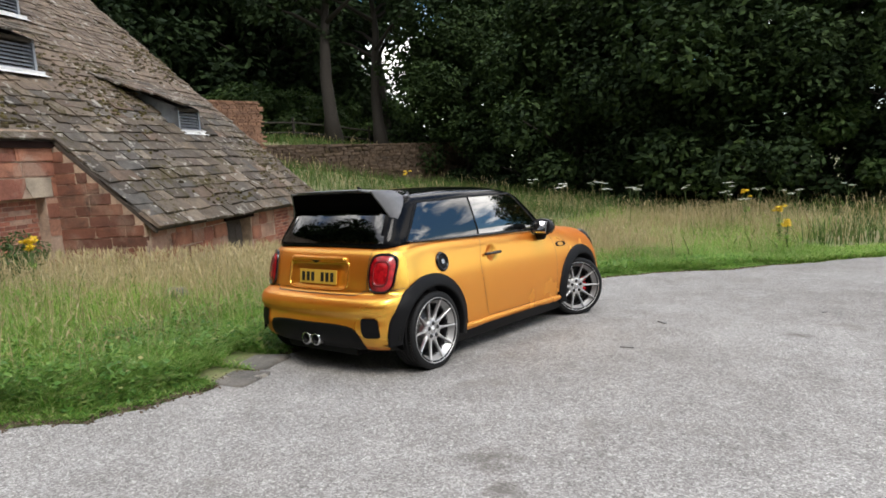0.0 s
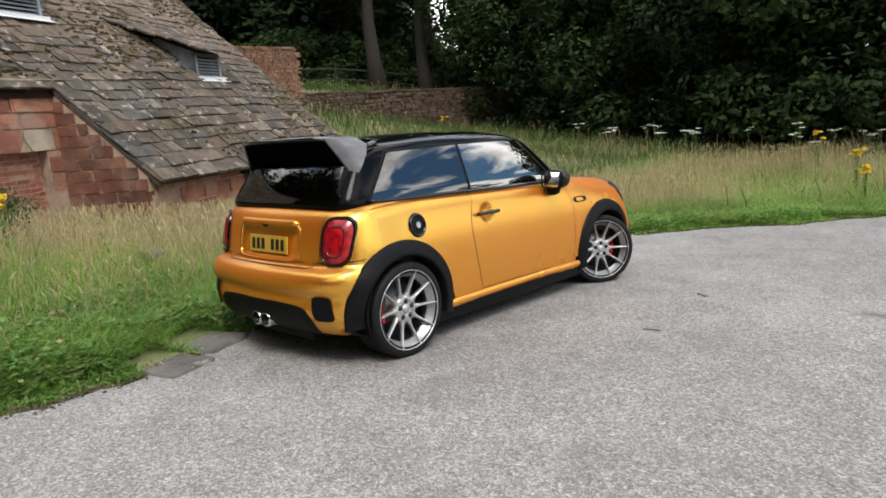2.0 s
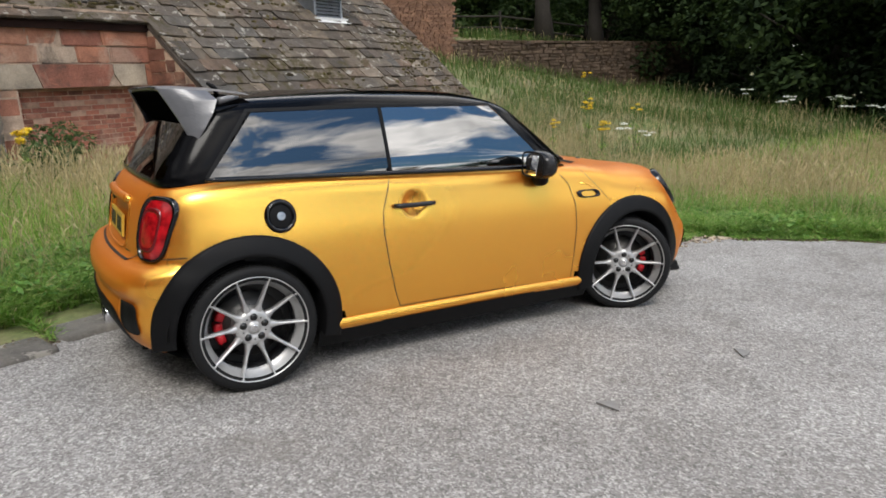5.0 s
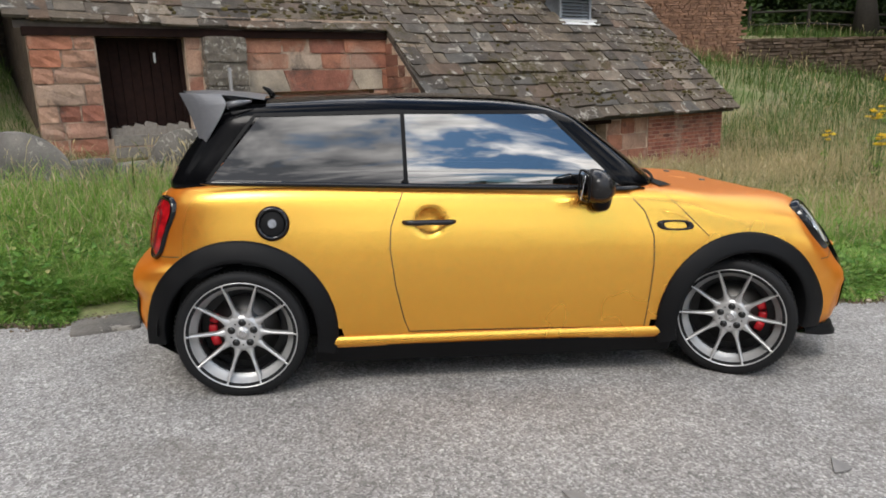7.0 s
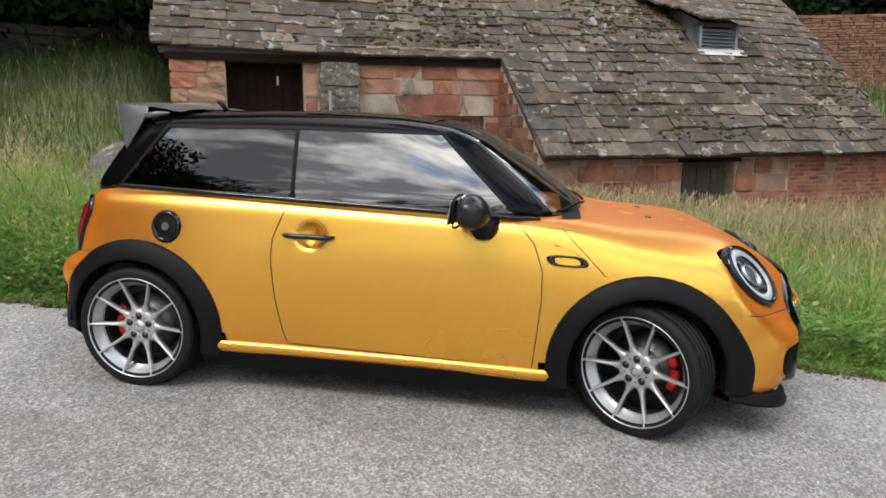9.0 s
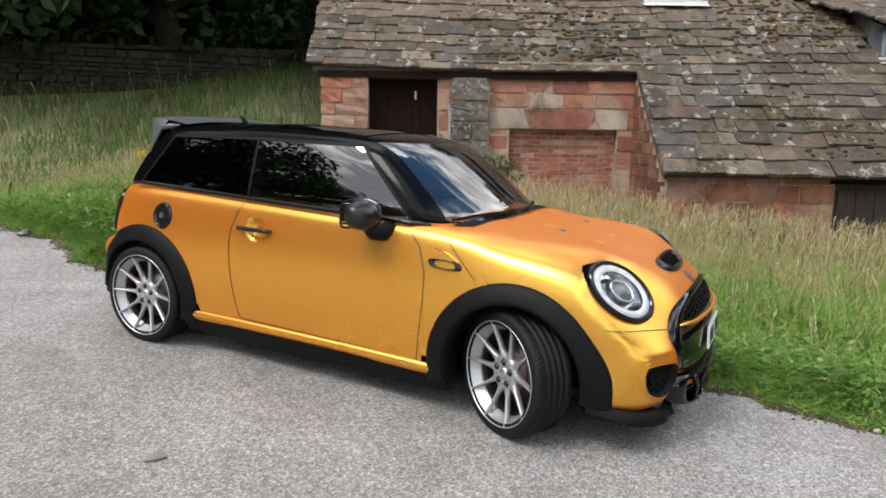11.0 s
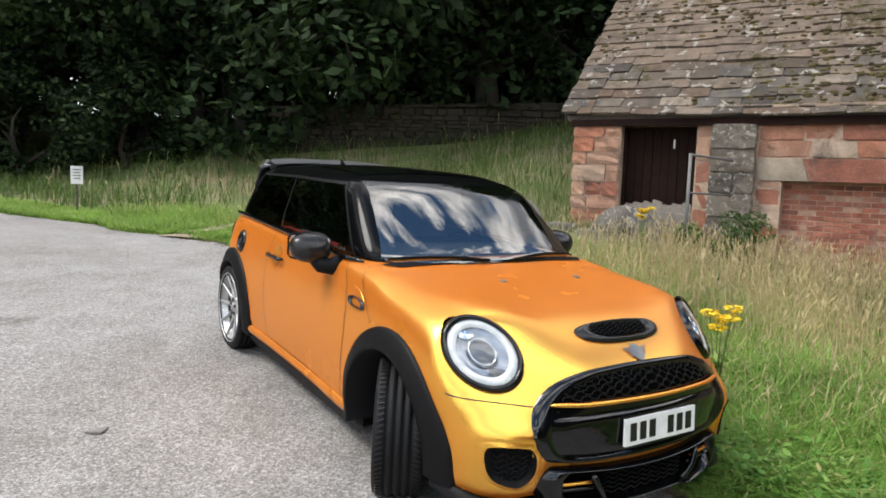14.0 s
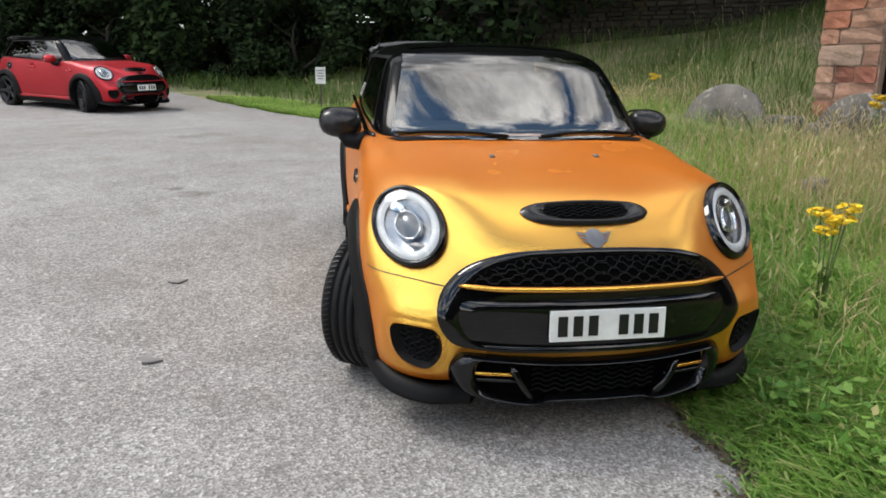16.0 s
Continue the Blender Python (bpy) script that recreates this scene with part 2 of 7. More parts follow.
CLOTH = plain("seat_cloth", (0.045, 0.043, 0.042), 0.9, grain=220, vary=0.3, bumpy=0.2)
TINT = glass_mat("privacy_glass", (0.008, 0.009, 0.010), 2.0)
REAR_TINT = glass_mat("rear_glass", (0.012, 0.013, 0.014), 2.1)
CLEAR = glass_mat("window_glass", (0.05, 0.062, 0.066), 2.7)
SCREEN = glass_mat("windscreen_glass", (0.46, 0.53, 0.53), 2.15)
LENS = glass_mat("lamp_lens", (0.92, 0.94, 0.95), 1.5)


def red_lens(tree, out):
    v = where(tree)
    c = ramp(tree, noise_tex(tree, v, 26, 2), [(0.3, (0.16, 0.002, 0.004)), (0.7, (0.48, 0.008, 0.013))])
    pbr(tree, out, Base_Color=c, Roughness=0.22, Coat_Weight=0.35, Coat_Roughness=0.05)


TAIL_RED = material("tail_lens_red", red_lens)

SANDSTONE = stone_mat("red_sandstone", [(0.0, (0.35, 0.145, 0.09)), (0.25, (0.38, 0.175, 0.115)), (0.45, (0.27, 0.112, 0.080)), (0.62, (0.40, 0.25, 0.18)), (0.8, (0.35, 0.148, 0.095)), (0.92, (0.42, 0.34, 0.27)), (1.0, (0.30, 0.12, 0.08))], 2.2, bumpy=0.8, pale=0.45, soot=0.75)
STAINED = stone_mat("stained_grey_stone", [(0.0, (0.13, 0.115, 0.10)), (0.5, (0.20, 0.175, 0.15)), (1.0, (0.10, 0.09, 0.08))], 5.0, moss=0.8, bumpy=1.0, soot=0.9, lichen=2.6, lich_at=0.555)
PALE_STONE = stone_mat("pale_stone", [(0.0, (0.40, 0.34, 0.27)), (1.0, (0.32, 0.27, 0.22))], 3.0, soot=0.35)
LICHENED = stone_mat("lichened_stone", [(0.0, (0.115, 0.105, 0.095)), (1.0, (0.15, 0.14, 0.125))], 4.0, moss=0.7, bumpy=1.0, soot=0.6, lichen=3.4, lich_at=0.54)
GREY_STONE = stone_mat("grey_stone", [(0.0, (0.16, 0.15, 0.14)), (0.5, (0.22, 0.21, 0.195)), (1.0, (0.12, 0.115, 0.11))], 3.5, moss=0.45, bumpy=0.9)
BRICK = stone_mat("old_red_brick", [(0.0, (0.32, 0.115, 0.08)), (0.3, (0.38, 0.16, 0.11)), (0.55, (0.25, 0.095, 0.07)), (0.8, (0.42, 0.21, 0.15)), (0.93, (0.16, 0.075, 0.06)), (1.0, (0.35, 0.14, 0.095))], 5.0, pale=0.6, soot=0.4)
FAR_BRICK = stone_mat("far_brick", [(0.0, (0.22, 0.125, 0.085)), (1.0, (0.25, 0.145, 0.10))], 3.0)
MORTAR = stone_mat("lime_mortar", [(0.0, (0.45, 0.34, 0.265)), (1.0, (0.40, 0.30, 0.235))], 6.0, soot=0.6)
BRICK_MORTAR = stone_mat("stained_brick_mortar", [(0.0, (0.44, 0.29, 0.22)), (1.0, (0.40, 0.26, 0.20))], 6.0, pale=0.5, soot=0.5)
DARK_SANDSTONE = stone_mat("dark_red_sandstone", [(0.0, (0.20, 0.085, 0.06)), (0.3, (0.25, 0.115, 0.08)), (0.6, (0.165, 0.078, 0.06)), (0.85, (0.27, 0.14, 0.10)), (1.0, (0.21, 0.10, 0.075))], 2.6, bumpy=0.9, pale=0.25, soot=0.8)
SLATE = stone_mat("roof_slate", [(0.0, (0.095, 0.075, 0.058)), (0.18, (0.14, 0.115, 0.09)), (0.36, (0.065, 0.056, 0.049)), (0.55, (0.165, 0.132, 0.10)), (0.7, (0.10, 0.095, 0.088)), (0.85, (0.13, 0.09, 0.066)), (1.0, (0.23, 0.195, 0.158))], 4.0, moss=0.95, rough=0.85, bumpy=1.0, soot=0.75, lichen=1.1, lich_at=0.585)
RUBBLE = stone_mat("rubble_stone", [(0.0, (0.11, 0.080, 0.060)), (0.5, (0.15, 0.108, 0.080)), (1.0, (0.08, 0.062, 0.050))], 4.0, moss=0.7, bumpy=0.9, soot=0.8, lich_at=0.66)
# Mossy rubble with the overhanging trees' shade put into its dark colour.
MOSSY = stone_mat("shaded_mossy_rubble", [(0.0, (0.055, 0.046, 0.036)), (1.0, (0.040, 0.036, 0.028))], 4.0, moss=0.9, bumpy=0.9, lich_at=0.68)
OLD_WOOD = plain("weathered_wood", (0.07, 0.055, 0.045), 0.85, grain=18, vary=0.5, bumpy=0.4)
# Fence wood darkened in its colour for the shade under the trees.
FENCE_WOOD = plain("shaded_fence_wood", (0.03, 0.026, 0.02), 0.9, grain=18, vary=0.4, bumpy=0.3)
PALE_BOARD = plain("pale_weathered_board", (0.185, 0.163, 0.138), 0.85, grain=22, vary=0.5, bumpy=0.3)
DARK_WOOD = plain("dark_door_wood", (0.015, 0.007, 0.0054), 0.9, grain=14, vary=0.6, bumpy=0.5, spec=0.12)
WHITE_PAINT = plain("white_paint", (0.62, 0.62, 0.61), 0.6, grain=20, vary=0.25)
LEAD = plain("lead_sheet", (0.30, 0.32, 0.35), 0.5, metal=0.35, grain=10, vary=0.3)
IRON = plain("old_iron", (0.16, 0.155, 0.15), 0.6, metal=0.4, grain=40, vary=0.35)
BARK = plain("tree_bark", (0.03, 0.025, 0.02), 0.95, grain=14, vary=0.5, bumpy=0.6)


def yard_build(tree, out):
    v = where(tree)
    vor = nd(tree, "ShaderNodeTexVoronoi", {"Vector": v, "Scale": 115.0})
    chips = ramp(tree, nd(tree, "ShaderNodeSeparateColor", {0: vor.outputs["Color"]}).outputs[0], [(0.0, (0.165, 0.158, 0.152)), (0.35, (0.24, 0.231, 0.222)), (0.7, (0.30, 0.289, 0.28)), (1.0, (0.44, 0.428, 0.415))])
    big = noise_tex(tree, v, 0.35, 5, 0.6)
    mid = noise_tex(tree, v, 2.4, 6, 0.65)
    c = mixc(tree, 0.7, chips, ramp(tree, mid, [(0.3, (0.74, 0.72, 0.7)), (0.7, (1.16, 1.15, 1.14))]), "MULTIPLY")
    c = mixc(tree, 0.7, c, ramp(tree, big, [(0.32, (0.78, 0.76, 0.74)), (0.62, (1.12, 1.12, 1.12))]), "MULTIPLY")
    grit = nd(tree, "ShaderNodeTexVoronoi", {"Vector": v, "Scale": 58.0})
    c = mixc(tree, 0.5, c, ramp(tree, nd(tree, "ShaderNodeSeparateColor", {0: grit.outputs["Color"]}).outputs[0], [(0.0, (0.50, 0.49, 0.48)), (0.5, (1.0, 1.0, 1.0)), (0.90, (1.05, 1.04, 1.03)), (1.0, (1.7, 1.68, 1.64))]), "MULTIPLY")
    # larger pebbles worn proud of the tar, pale or dark
    peb = nd(tree, "ShaderNodeTexVoronoi", {"Vector": v, "Scale": 24.0})
    tint = nd(tree, "ShaderNodeSeparateColor", {0: peb.outputs["Color"]})
    near = ramp(tree, peb.outputs["Distance"], [(0.20, (1, 1, 1)), (0.30, (0, 0, 0))])
    some = ramp(tree, tint.outputs[0], [(0.80, (0, 0, 0)), (0.81, (0.45, 0.45, 0.45))])
    c = mixc(tree, mixc(tree, 1.0, near, some, "MULTIPLY"), c, ramp(tree, tint.outputs[1], [(0.0, (0.10, 0.092, 0.085)), (0.45, (0.20, 0.18, 0.165)), (0.55, (0.42, 0.40, 0.375)), (1.0, (0.58, 0.56, 0.53))]))
    patch = noise_tex(tree, v, 1.1, 4, 0.55, 0.4)
    c = mixc(tree, ramp(tree, patch, [(0.62, (0, 0, 0)), (0.74, (0.55, 0.55, 0.55))]), c, (0.15, 0.135, 0.118))
    # a few old oily stains and a worn hollow
    for sx, sy, r in ((2.20, -1.24, 0.22), (2.42, -1.55, 0.16), (2.93, 2.40, 0.17), (4.6, 1.9, 0.30), (5.6, 4.2, 0.35)):
        at = nd(tree, "ShaderNodeVectorMath", {0: v, 1: (sx, sy, -sy * SLOPE)}, operation="DISTANCE").outputs["Value"]
        far = nd(tree, "ShaderNodeMath", {0: at, 1: nd(tree, "ShaderNodeMath", {0: noise_tex(tree, v, 7.0, 5), 1: r * 2.2}, operation="MULTIPLY").outputs[0]}, operation="ADD").outputs[0]
        msk = nd(tree, "ShaderNodeMapRange", {"Value": far, "From Min": r * 1.1, "From Max": r * 1.9, "To Min": 0.7, "To Max": 0.0}).outputs["Result"]
        c = mixc(tree, msk, c, (0.085, 0.072, 0.06))
    h = nd(tree, "ShaderNodeMath", {0: vor.outputs["Distance"], 1: mid}, operation="ADD").outputs[0]
    pbr(tree, out, Base_Color=c, Roughness=0.88, Normal=bump(tree, h, 0.4, 0.008), Specular_IOR_Level=0.3)


YARD_MAT = material("worn_gravel_tarmac", yard_build)


def soil_build(tree, out):
    v = where(tree)
    n1, n2 = noise_tex(tree, v, 1.2, 6), noise_tex(tree, v, 18, 6)
    c = mixc(tree, ramp(tree, n1, [(0.4, (0, 0, 0)), (0.6, (1, 1, 1))]), (0.13, 0.165, 0.055), (0.24, 0.205, 0.115))
    c = mixc(tree, 0.6, c, ramp(tree, n2, [(0.3, (0.5, 0.5, 0.5)), (0.7, (1.4, 1.4, 1.3))]), "MULTIPLY")
    pbr(tree, out, Base_Color=c, Roughness=0.95, Normal=bump(tree, n2, 0.6, 0.03))


SOIL = material("meadow_soil", soil_build)
DIRT = plain("bare_dirt", (0.27, 0.215, 0.15), 0.95, grain=30, vary=0.35, bumpy=0.4)
GRASS_GREEN = leaf_mat("green_grass", [(0.0, (0.12, 0.24, 0.035)), (0.35, (0.20, 0.36, 0.06)), (0.7, (0.31, 0.46, 0.105)), (0.9, (0.42, 0.50, 0.17)), (1.0, (0.52, 0.47, 0.24))], through=0.5)
# Darker copy of the meadow grass: tree shade put into its greens.
GRASS_FAR = leaf_mat("shade_dark_grass", [(0.0, (0.045, 0.09, 0.018)), (0.5, (0.08, 0.145, 0.028)), (0.85, (0.125, 0.195, 0.048)), (1.0, (0.20, 0.21, 0.085))], through=0.4)
GRASS_LUSH = leaf_mat("lush_grass", [(0.0, (0.11, 0.23, 0.035)), (0.45, (0.20, 0.37, 0.068)), (0.85, (0.33, 0.48, 0.13)), (1.0, (0.52, 0.46, 0.24))], rough=0.5, through=0.5)
GRASS_STRAW = leaf_mat("straw_grass", [(0.0, (0.38, 0.31, 0.155)), (0.5, (0.53, 0.43, 0.25)), (0.85, (0.60, 0.49, 0.31)), (1.0, (0.28, 0.29, 0.11))], through=0.45)
# Near-black greens that carry the wood's shade in the leaf colour.
LEAF_SHADED = leaf_mat("shaded_leaf", [(0.0, (0.011, 0.020, 0.0085)), (0.5, (0.020, 0.036, 0.014)), (1.0, (0.040, 0.066, 0.024))], rough=0.75, through=0.15, spec=0.12)
LEAF_LIGHT = leaf_mat("light_leaf", [(0.0, (0.035, 0.070, 0.018)), (0.5, (0.06, 0.11, 0.028)), (1.0, (0.10, 0.15, 0.045))], through=0.35)
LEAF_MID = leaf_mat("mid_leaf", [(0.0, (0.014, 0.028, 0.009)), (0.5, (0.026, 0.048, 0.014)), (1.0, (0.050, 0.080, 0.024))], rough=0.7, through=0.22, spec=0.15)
CLOVER = leaf_mat("broad_weed_leaf", [(0.0, (0.07, 0.17, 0.028)), (0.5, (0.13, 0.27, 0.045)), (0.9, (0.22, 0.35, 0.075)), (1.0, (0.40, 0.36, 0.15))], rough=0.5, through=0.35)
MOSS = leaf_mat("roof_moss", [(0.0, (0.030, 0.022, 0.010)), (0.5, (0.060, 0.045, 0.017)), (1.0, (0.10, 0.082, 0.028))], rough=0.95, through=0.05)
EDGE_SOIL = stone_mat("crumbled_soil", [(0.0, (0.16, 0.12, 0.085)), (1.0, (0.13, 0.10, 0.07))], 12.0)
YELLOW_PETAL = plain("ragwort_yellow", (0.80, 0.56, 0.015), 0.6, vary=0.2)
WHITE_PETAL = plain("umbel_white", (0.72, 0.72, 0.64), 0.7, vary=0.15)
STALK = plain("plant_stalk", (0.10, 0.15, 0.04), 0.7)
LOOSE_SLATE = plain("loose_slate", (0.18, 0.172, 0.165), 0.6, grain=20, vary=0.25, bumpy=0.2)

# ---- mesh tools ----
def link_mesh(name, verts, faces, mat, smooth=True):
    me = bpy.data.meshes.new(name)
    me.from_pydata([tuple(v) for v in verts], [], faces)
    me.materials.append(mat)
    me.polygons.foreach_set("use_smooth", [smooth] * len(me.polygons))
    me.update()
    return me


def part(name, geo, mat, parent=None, label="", smooth=True, at=None):
    """One mesh object, under a thing or a part where parent is given."""
    ob = new(name, link_mesh(name, geo[0], geo[1], mat, smooth))
    if at is not None:
        ob.matrix_basis = at
    ob.parent = parent
    return tagged(ob, label)


def thing(name, label, category, at=None, group="", kind=""):
    ob = new(name)
    if at is not None:
        ob.matrix_basis = at
    return tagged(ob, label, category, group, kind)


def join(*geos):
    V, F = [], []
    for v, f in geos:
        n = len(V)
        V += [tuple(p) for p in v]
        F += [tuple(i + n for i in q) for q in f]
    return V, F


def moved(geo, m):
    return [tuple(m @ Vector(v)) for v in geo[0]], geo[1]


def box(sx, sy, sz, c=(0, 0, 0), bev=0.0):
    """A box of these full sizes round c, with chamfered edges."""
    bm = bmesh.new()
    bmesh.ops.create_cube(bm, size=1)
    for v in bm.verts:
        v.co = (v.co.x * sx + c[0], v.co.y * sy + c[1], v.co.z * sz + c[2])
    if bev:
        bmesh.ops.bevel(bm, geom=bm.edges[:], offset=bev, segments=2, affect="EDGES", profile=0.6)
    bm.verts.index_update()
    out = [tuple(v.co) for v in bm.verts], [tuple(v.index for v in f.verts) for f in bm.faces]
    bm.free()
    return out


def grid(fn, nu, nv, wrap_u=False, wrap_v=False):
    """A sheet of points fn(u, v), u and v from 0 to 1."""
    cu, cv = (nu if wrap_u else nu + 1), (nv if wrap_v else nv + 1)
    V = [fn(i / nu, j / nv) for i in range(cu) for j in range(cv)]
    F = []
    for i in range(nu):
        for j in range(nv):
            a, b = i, (i + 1) % cu
            c, d = j, (j + 1) % cv
            F.append((a * cv + c, b * cv + c, b * cv + d, a * cv + d))
    return V, F


def lathe(profile, n=40):
    """A profile of (x, r) turned round the x axis."""
    k = len(profile)
    return grid(lambda u, v: (profile[min(k - 1, round(v * (k - 1)))][0], profile[min(k - 1, round(v * (k - 1)))][1] * math.cos(2 * math.pi * u), profile[min(k - 1, round(v * (k - 1)))][1] * math.sin(2 * math.pi * u)), n, k - 1, wrap_u=True)


def tube(path, radius, n=8, close=False):
    """A round bar along path; radius may be one number or one per point."""
    pts = [Vector(p) for p in path]
    m = len(pts)
    rr = radius if isinstance(radius, (list, tuple)) else [radius] * m
    V = []
    for i, p in enumerate(pts):
        d = pts[(i + 1) % m if close else min(i + 1, m - 1)] - pts[(i - 1) % m if close else max(i - 1, 0)]
        d = d.normalized() if d.length > 1e-9 else Vector((0, 0, 1))
        side = d.cross(Vector((0, 0, 1)) if abs(d.z) < 0.9 else Vector((1, 0, 0))).normalized()
        up = side.cross(d)
        V += [tuple(p + rr[i] * (side * math.cos(2 * math.pi * k / n) + up * math.sin(2 * math.pi * k / n))) for k in range(n)]
    F = []
    for i in range(m if close else m - 1):
        j = (i + 1) % m
        F += [(i * n + k, i * n + (k + 1) % n, j * n + (k + 1) % n, j * n + k) for k in range(n)]
    if not close:
        F += [tuple(range(n - 1, -1, -1)), tuple((m - 1) * n + k for k in range(n))]
    return V, F


def prism(outline, depth, axis="y"):
    """A flat outline given thickness along an axis, from 0 to depth."""
    n = len(outline)
    lay = {"x": lambda a, b, d: (d, a, b), "y": lambda a, b, d: (a, d, b), "z": lambda a, b, d: (a, b, d)}[axis]
    V = [lay(a, b, 0) for a, b in outline] + [lay(a, b, depth) for a, b in outline]
    F = [tuple(range(n)), tuple(range(2 * n - 1, n - 1, -1))] + [(i, i + n, (i + 1) % n + n, (i + 1) % n) for i in range(n)]
    return V, F


def keyed(t, keys):
    """A smooth curve through (place, value) keys, with no overshoot."""
    n = len(keys)
    if t <= keys[0][0]:
        return keys[0][1]
    if t >= keys[-1][0]:
        return keys[-1][1]

    def grade(i):
        if i <= 0 or i >= n - 1:
            return (keys[1][1] - keys[0][1]) / (keys[1][0] - keys[0][0]) if i <= 0 else (keys[-1][1] - keys[-2][1]) / (keys[-1][0] - keys[-2][0])
        a, b = (keys[i][1] - keys[i - 1][1]) / (keys[i][0] - keys[i - 1][0]), (keys[i + 1][1] - keys[i][1]) / (keys[i + 1][0] - keys[i][0])
        return 2 * a * b / (a + b) if a * b > 0 else 0.0
    for i in range(n - 1):
        x0, x1 = keys[i][0], keys[i + 1][0]
        if t <= x1:
            h = x1 - x0
            k = (t - x0) / h
            a, b = keys[i][1], keys[i + 1][1]
            return a * (1 + 2 * k) * (1 - k) ** 2 + b * k * k * (3 - 2 * k) + h * (grade(i) * k * (1 - k) ** 2 - grade(i + 1) * k * k * (1 - k))
    return keys[-1][1]


def smooth01(a, b, t):
    k = np.clip((t - a) / (b - a), 0, 1)
    return k * k * (3 - 2 * k)


def lerp(a, b, k):
    return a + (b - a) * k


# ---- lie of the land ----
BARN_AT = Vector((-6.86, -1.89, 0.0))
BARN_TURN = 116.66
_d = Vector((math.cos(radians(BARN_TURN)), math.sin(radians(BARN_TURN))))
_n = Vector((_d.y, -_d.x))
EDGE = np.array([(40, -48), (14, -27), (5, -14.9), (2.8, -10.8), (1.64, -8.9), (0.95, -8.2), (0.72, -7.3), (-0.33, -5.86), (-0.55, -4.6), (-0.69, -3.4), (-0.42, -2.3), (-0.30, -1.5), (-0.61, -0.75), (-0.75, 0), (-0.58, 1.5), (-0.5, 3.1), (-0.45, 4.0), (-0.46, 4.84), (-0.2, 5.2), (0.59, 6.12), (1.07, 6.45), (2.98, 9.0), (6, 12), (9, 14.5), (20, 20), (60, 40)])


def edge_x(y):
    """Where the yard's ragged edge runs."""
    y = np.asarray(y, float)
    return np.interp(y, EDGE[:, 1], EDGE[:, 0]) + 0.05 * np.sin(y * 5.1) + 0.03 * np.sin(y * 13.7 + 1) + 0.02 * np.sin(y * 31 + 2)


def barn_so(x, y):
    qx, qy = np.asarray(x, float) - BARN_AT.x, np.asarray(y, float) - BARN_AT.y
    return qx * _d.x + qy * _d.y, qx * _n.x + qy * _n.y


TERRACE = (Vector((BARN_AT.x + 19.6 * _d.x - 3.9 * _n.x, BARN_AT.y + 19.6 * _d.y - 3.9 * _n.y)), Vector((-16.8, 28.0)))


def land(x, y):
    """Height of the ground."""
    x, y = np.asarray(x, float), np.asarray(y, float)
    s, o = barn_so(x, y)
    yard = -SLOPE * np.clip(y, -60, 14)
    near = np.maximum(0.33 - 0.105 * s, -0.42)
    near = np.minimum(near, 0.75)
    w = smooth01(6.5, 2.2, o) * smooth01(-7, -3, s) * smooth01(16, 11, s)
    z = yard * (1 - w) + near * w
    bank = np.clip(0.8 - o, 0, 7.5) * 0.33 * smooth01(-0.5, -3.0, s)
    rise = (np.clip(12 - o, 0, 14) * 0.118 + np.clip(0.8 - o, 0, 6) * 0.2) * smooth01(10.0, 14.5, s)
    # terrace held by the low wall beyond the barn
    run = TERRACE[1] - TERRACE[0]
    u = ((x - TERRACE[0].x) * run.x + (y - TERRACE[0].y) * run.y) / run.length_squared
    behind = ((y - TERRACE[0].y) * run.x - (x - TERRACE[0].x) * run.y) / run.length
    z = z + bank + rise + 0.9 * smooth01(0.3, 1.6, behind) * smooth01(-0.05, 0.08, u) * smooth01(1.3, 1.0, u)
    return z + 0.03 * np.sin(x * 1.7 + y) * np.sin(y * 1.3) * smooth01(0.3, 1.5, edge_x(y) - x)

# ---- ground and yard ----
def sheet(name, xs, ys, zfun, mat, keep=None):
    X, Y = np.meshgrid(xs, ys, indexing="ij")
    Z = zfun(X, Y)
    nx, ny = X.shape
    V = np.stack([X, Y, Z], -1).reshape(-1, 3)
    F = [(i * ny + j, (i + 1) * ny + j, (i + 1) * ny + j + 1, i * ny + j + 1) for i in range(nx - 1) for j in range(ny - 1)]
    return part(name, (V.tolist(), F), mat)


def spread(a, b, fine_a, fine_b, step, coarse):
    """Marks from a to b, close together in the middle stretch."""
    mid = np.arange(fine_a, fine_b, step)
    lo = fine_a - np.geomspace(coarse, fine_a - a, 14)[::-1]
    hi = fine_b + np.geomspace(coarse, b - fine_b, 14)
    return np.concatenate([lo, mid, hi])


def ground_z(X, Y):
    inside = smooth01(-1.3, -0.8, X - edge_x(Y))
    return land(X, Y) - 0.12 * inside


ground = sheet("ground", spread(-900, 900, -24, 14, 0.3, 1.0), spread(-900, 900, -18, 24, 0.3, 1.0), ground_z, SOIL)
tagged(ground, "grassy meadow earth with rough banks", "ground", kind="structure")

YY = np.arange(-47, 39, 0.12)
UU = np.concatenate([np.linspace(0, 0.5, 6), np.linspace(0.9, 8, 18), np.geomspace(9, 70, 12)])
VX = np.array([[float(edge_x(y)) + u for u in UU] for y in YY])
VZ = np.array([[float(land(x, y)) + (0.0 if u > 0.01 else -0.05) for x, u in zip(r, UU)] for r, y in zip(VX, YY)])
_n1, _n2 = len(YY), len(UU)
yard = part("pavement", ([(VX[i, j], YY[i], VZ[i, j]) for i in range(_n1) for j in range(_n2)],
            [(i * _n2 + j, i * _n2 + j + 1, (i + 1) * _n2 + j + 1, (i + 1) * _n2 + j) for i in range(_n1 - 1) for j in range(_n2 - 1)]), YARD_MAT)
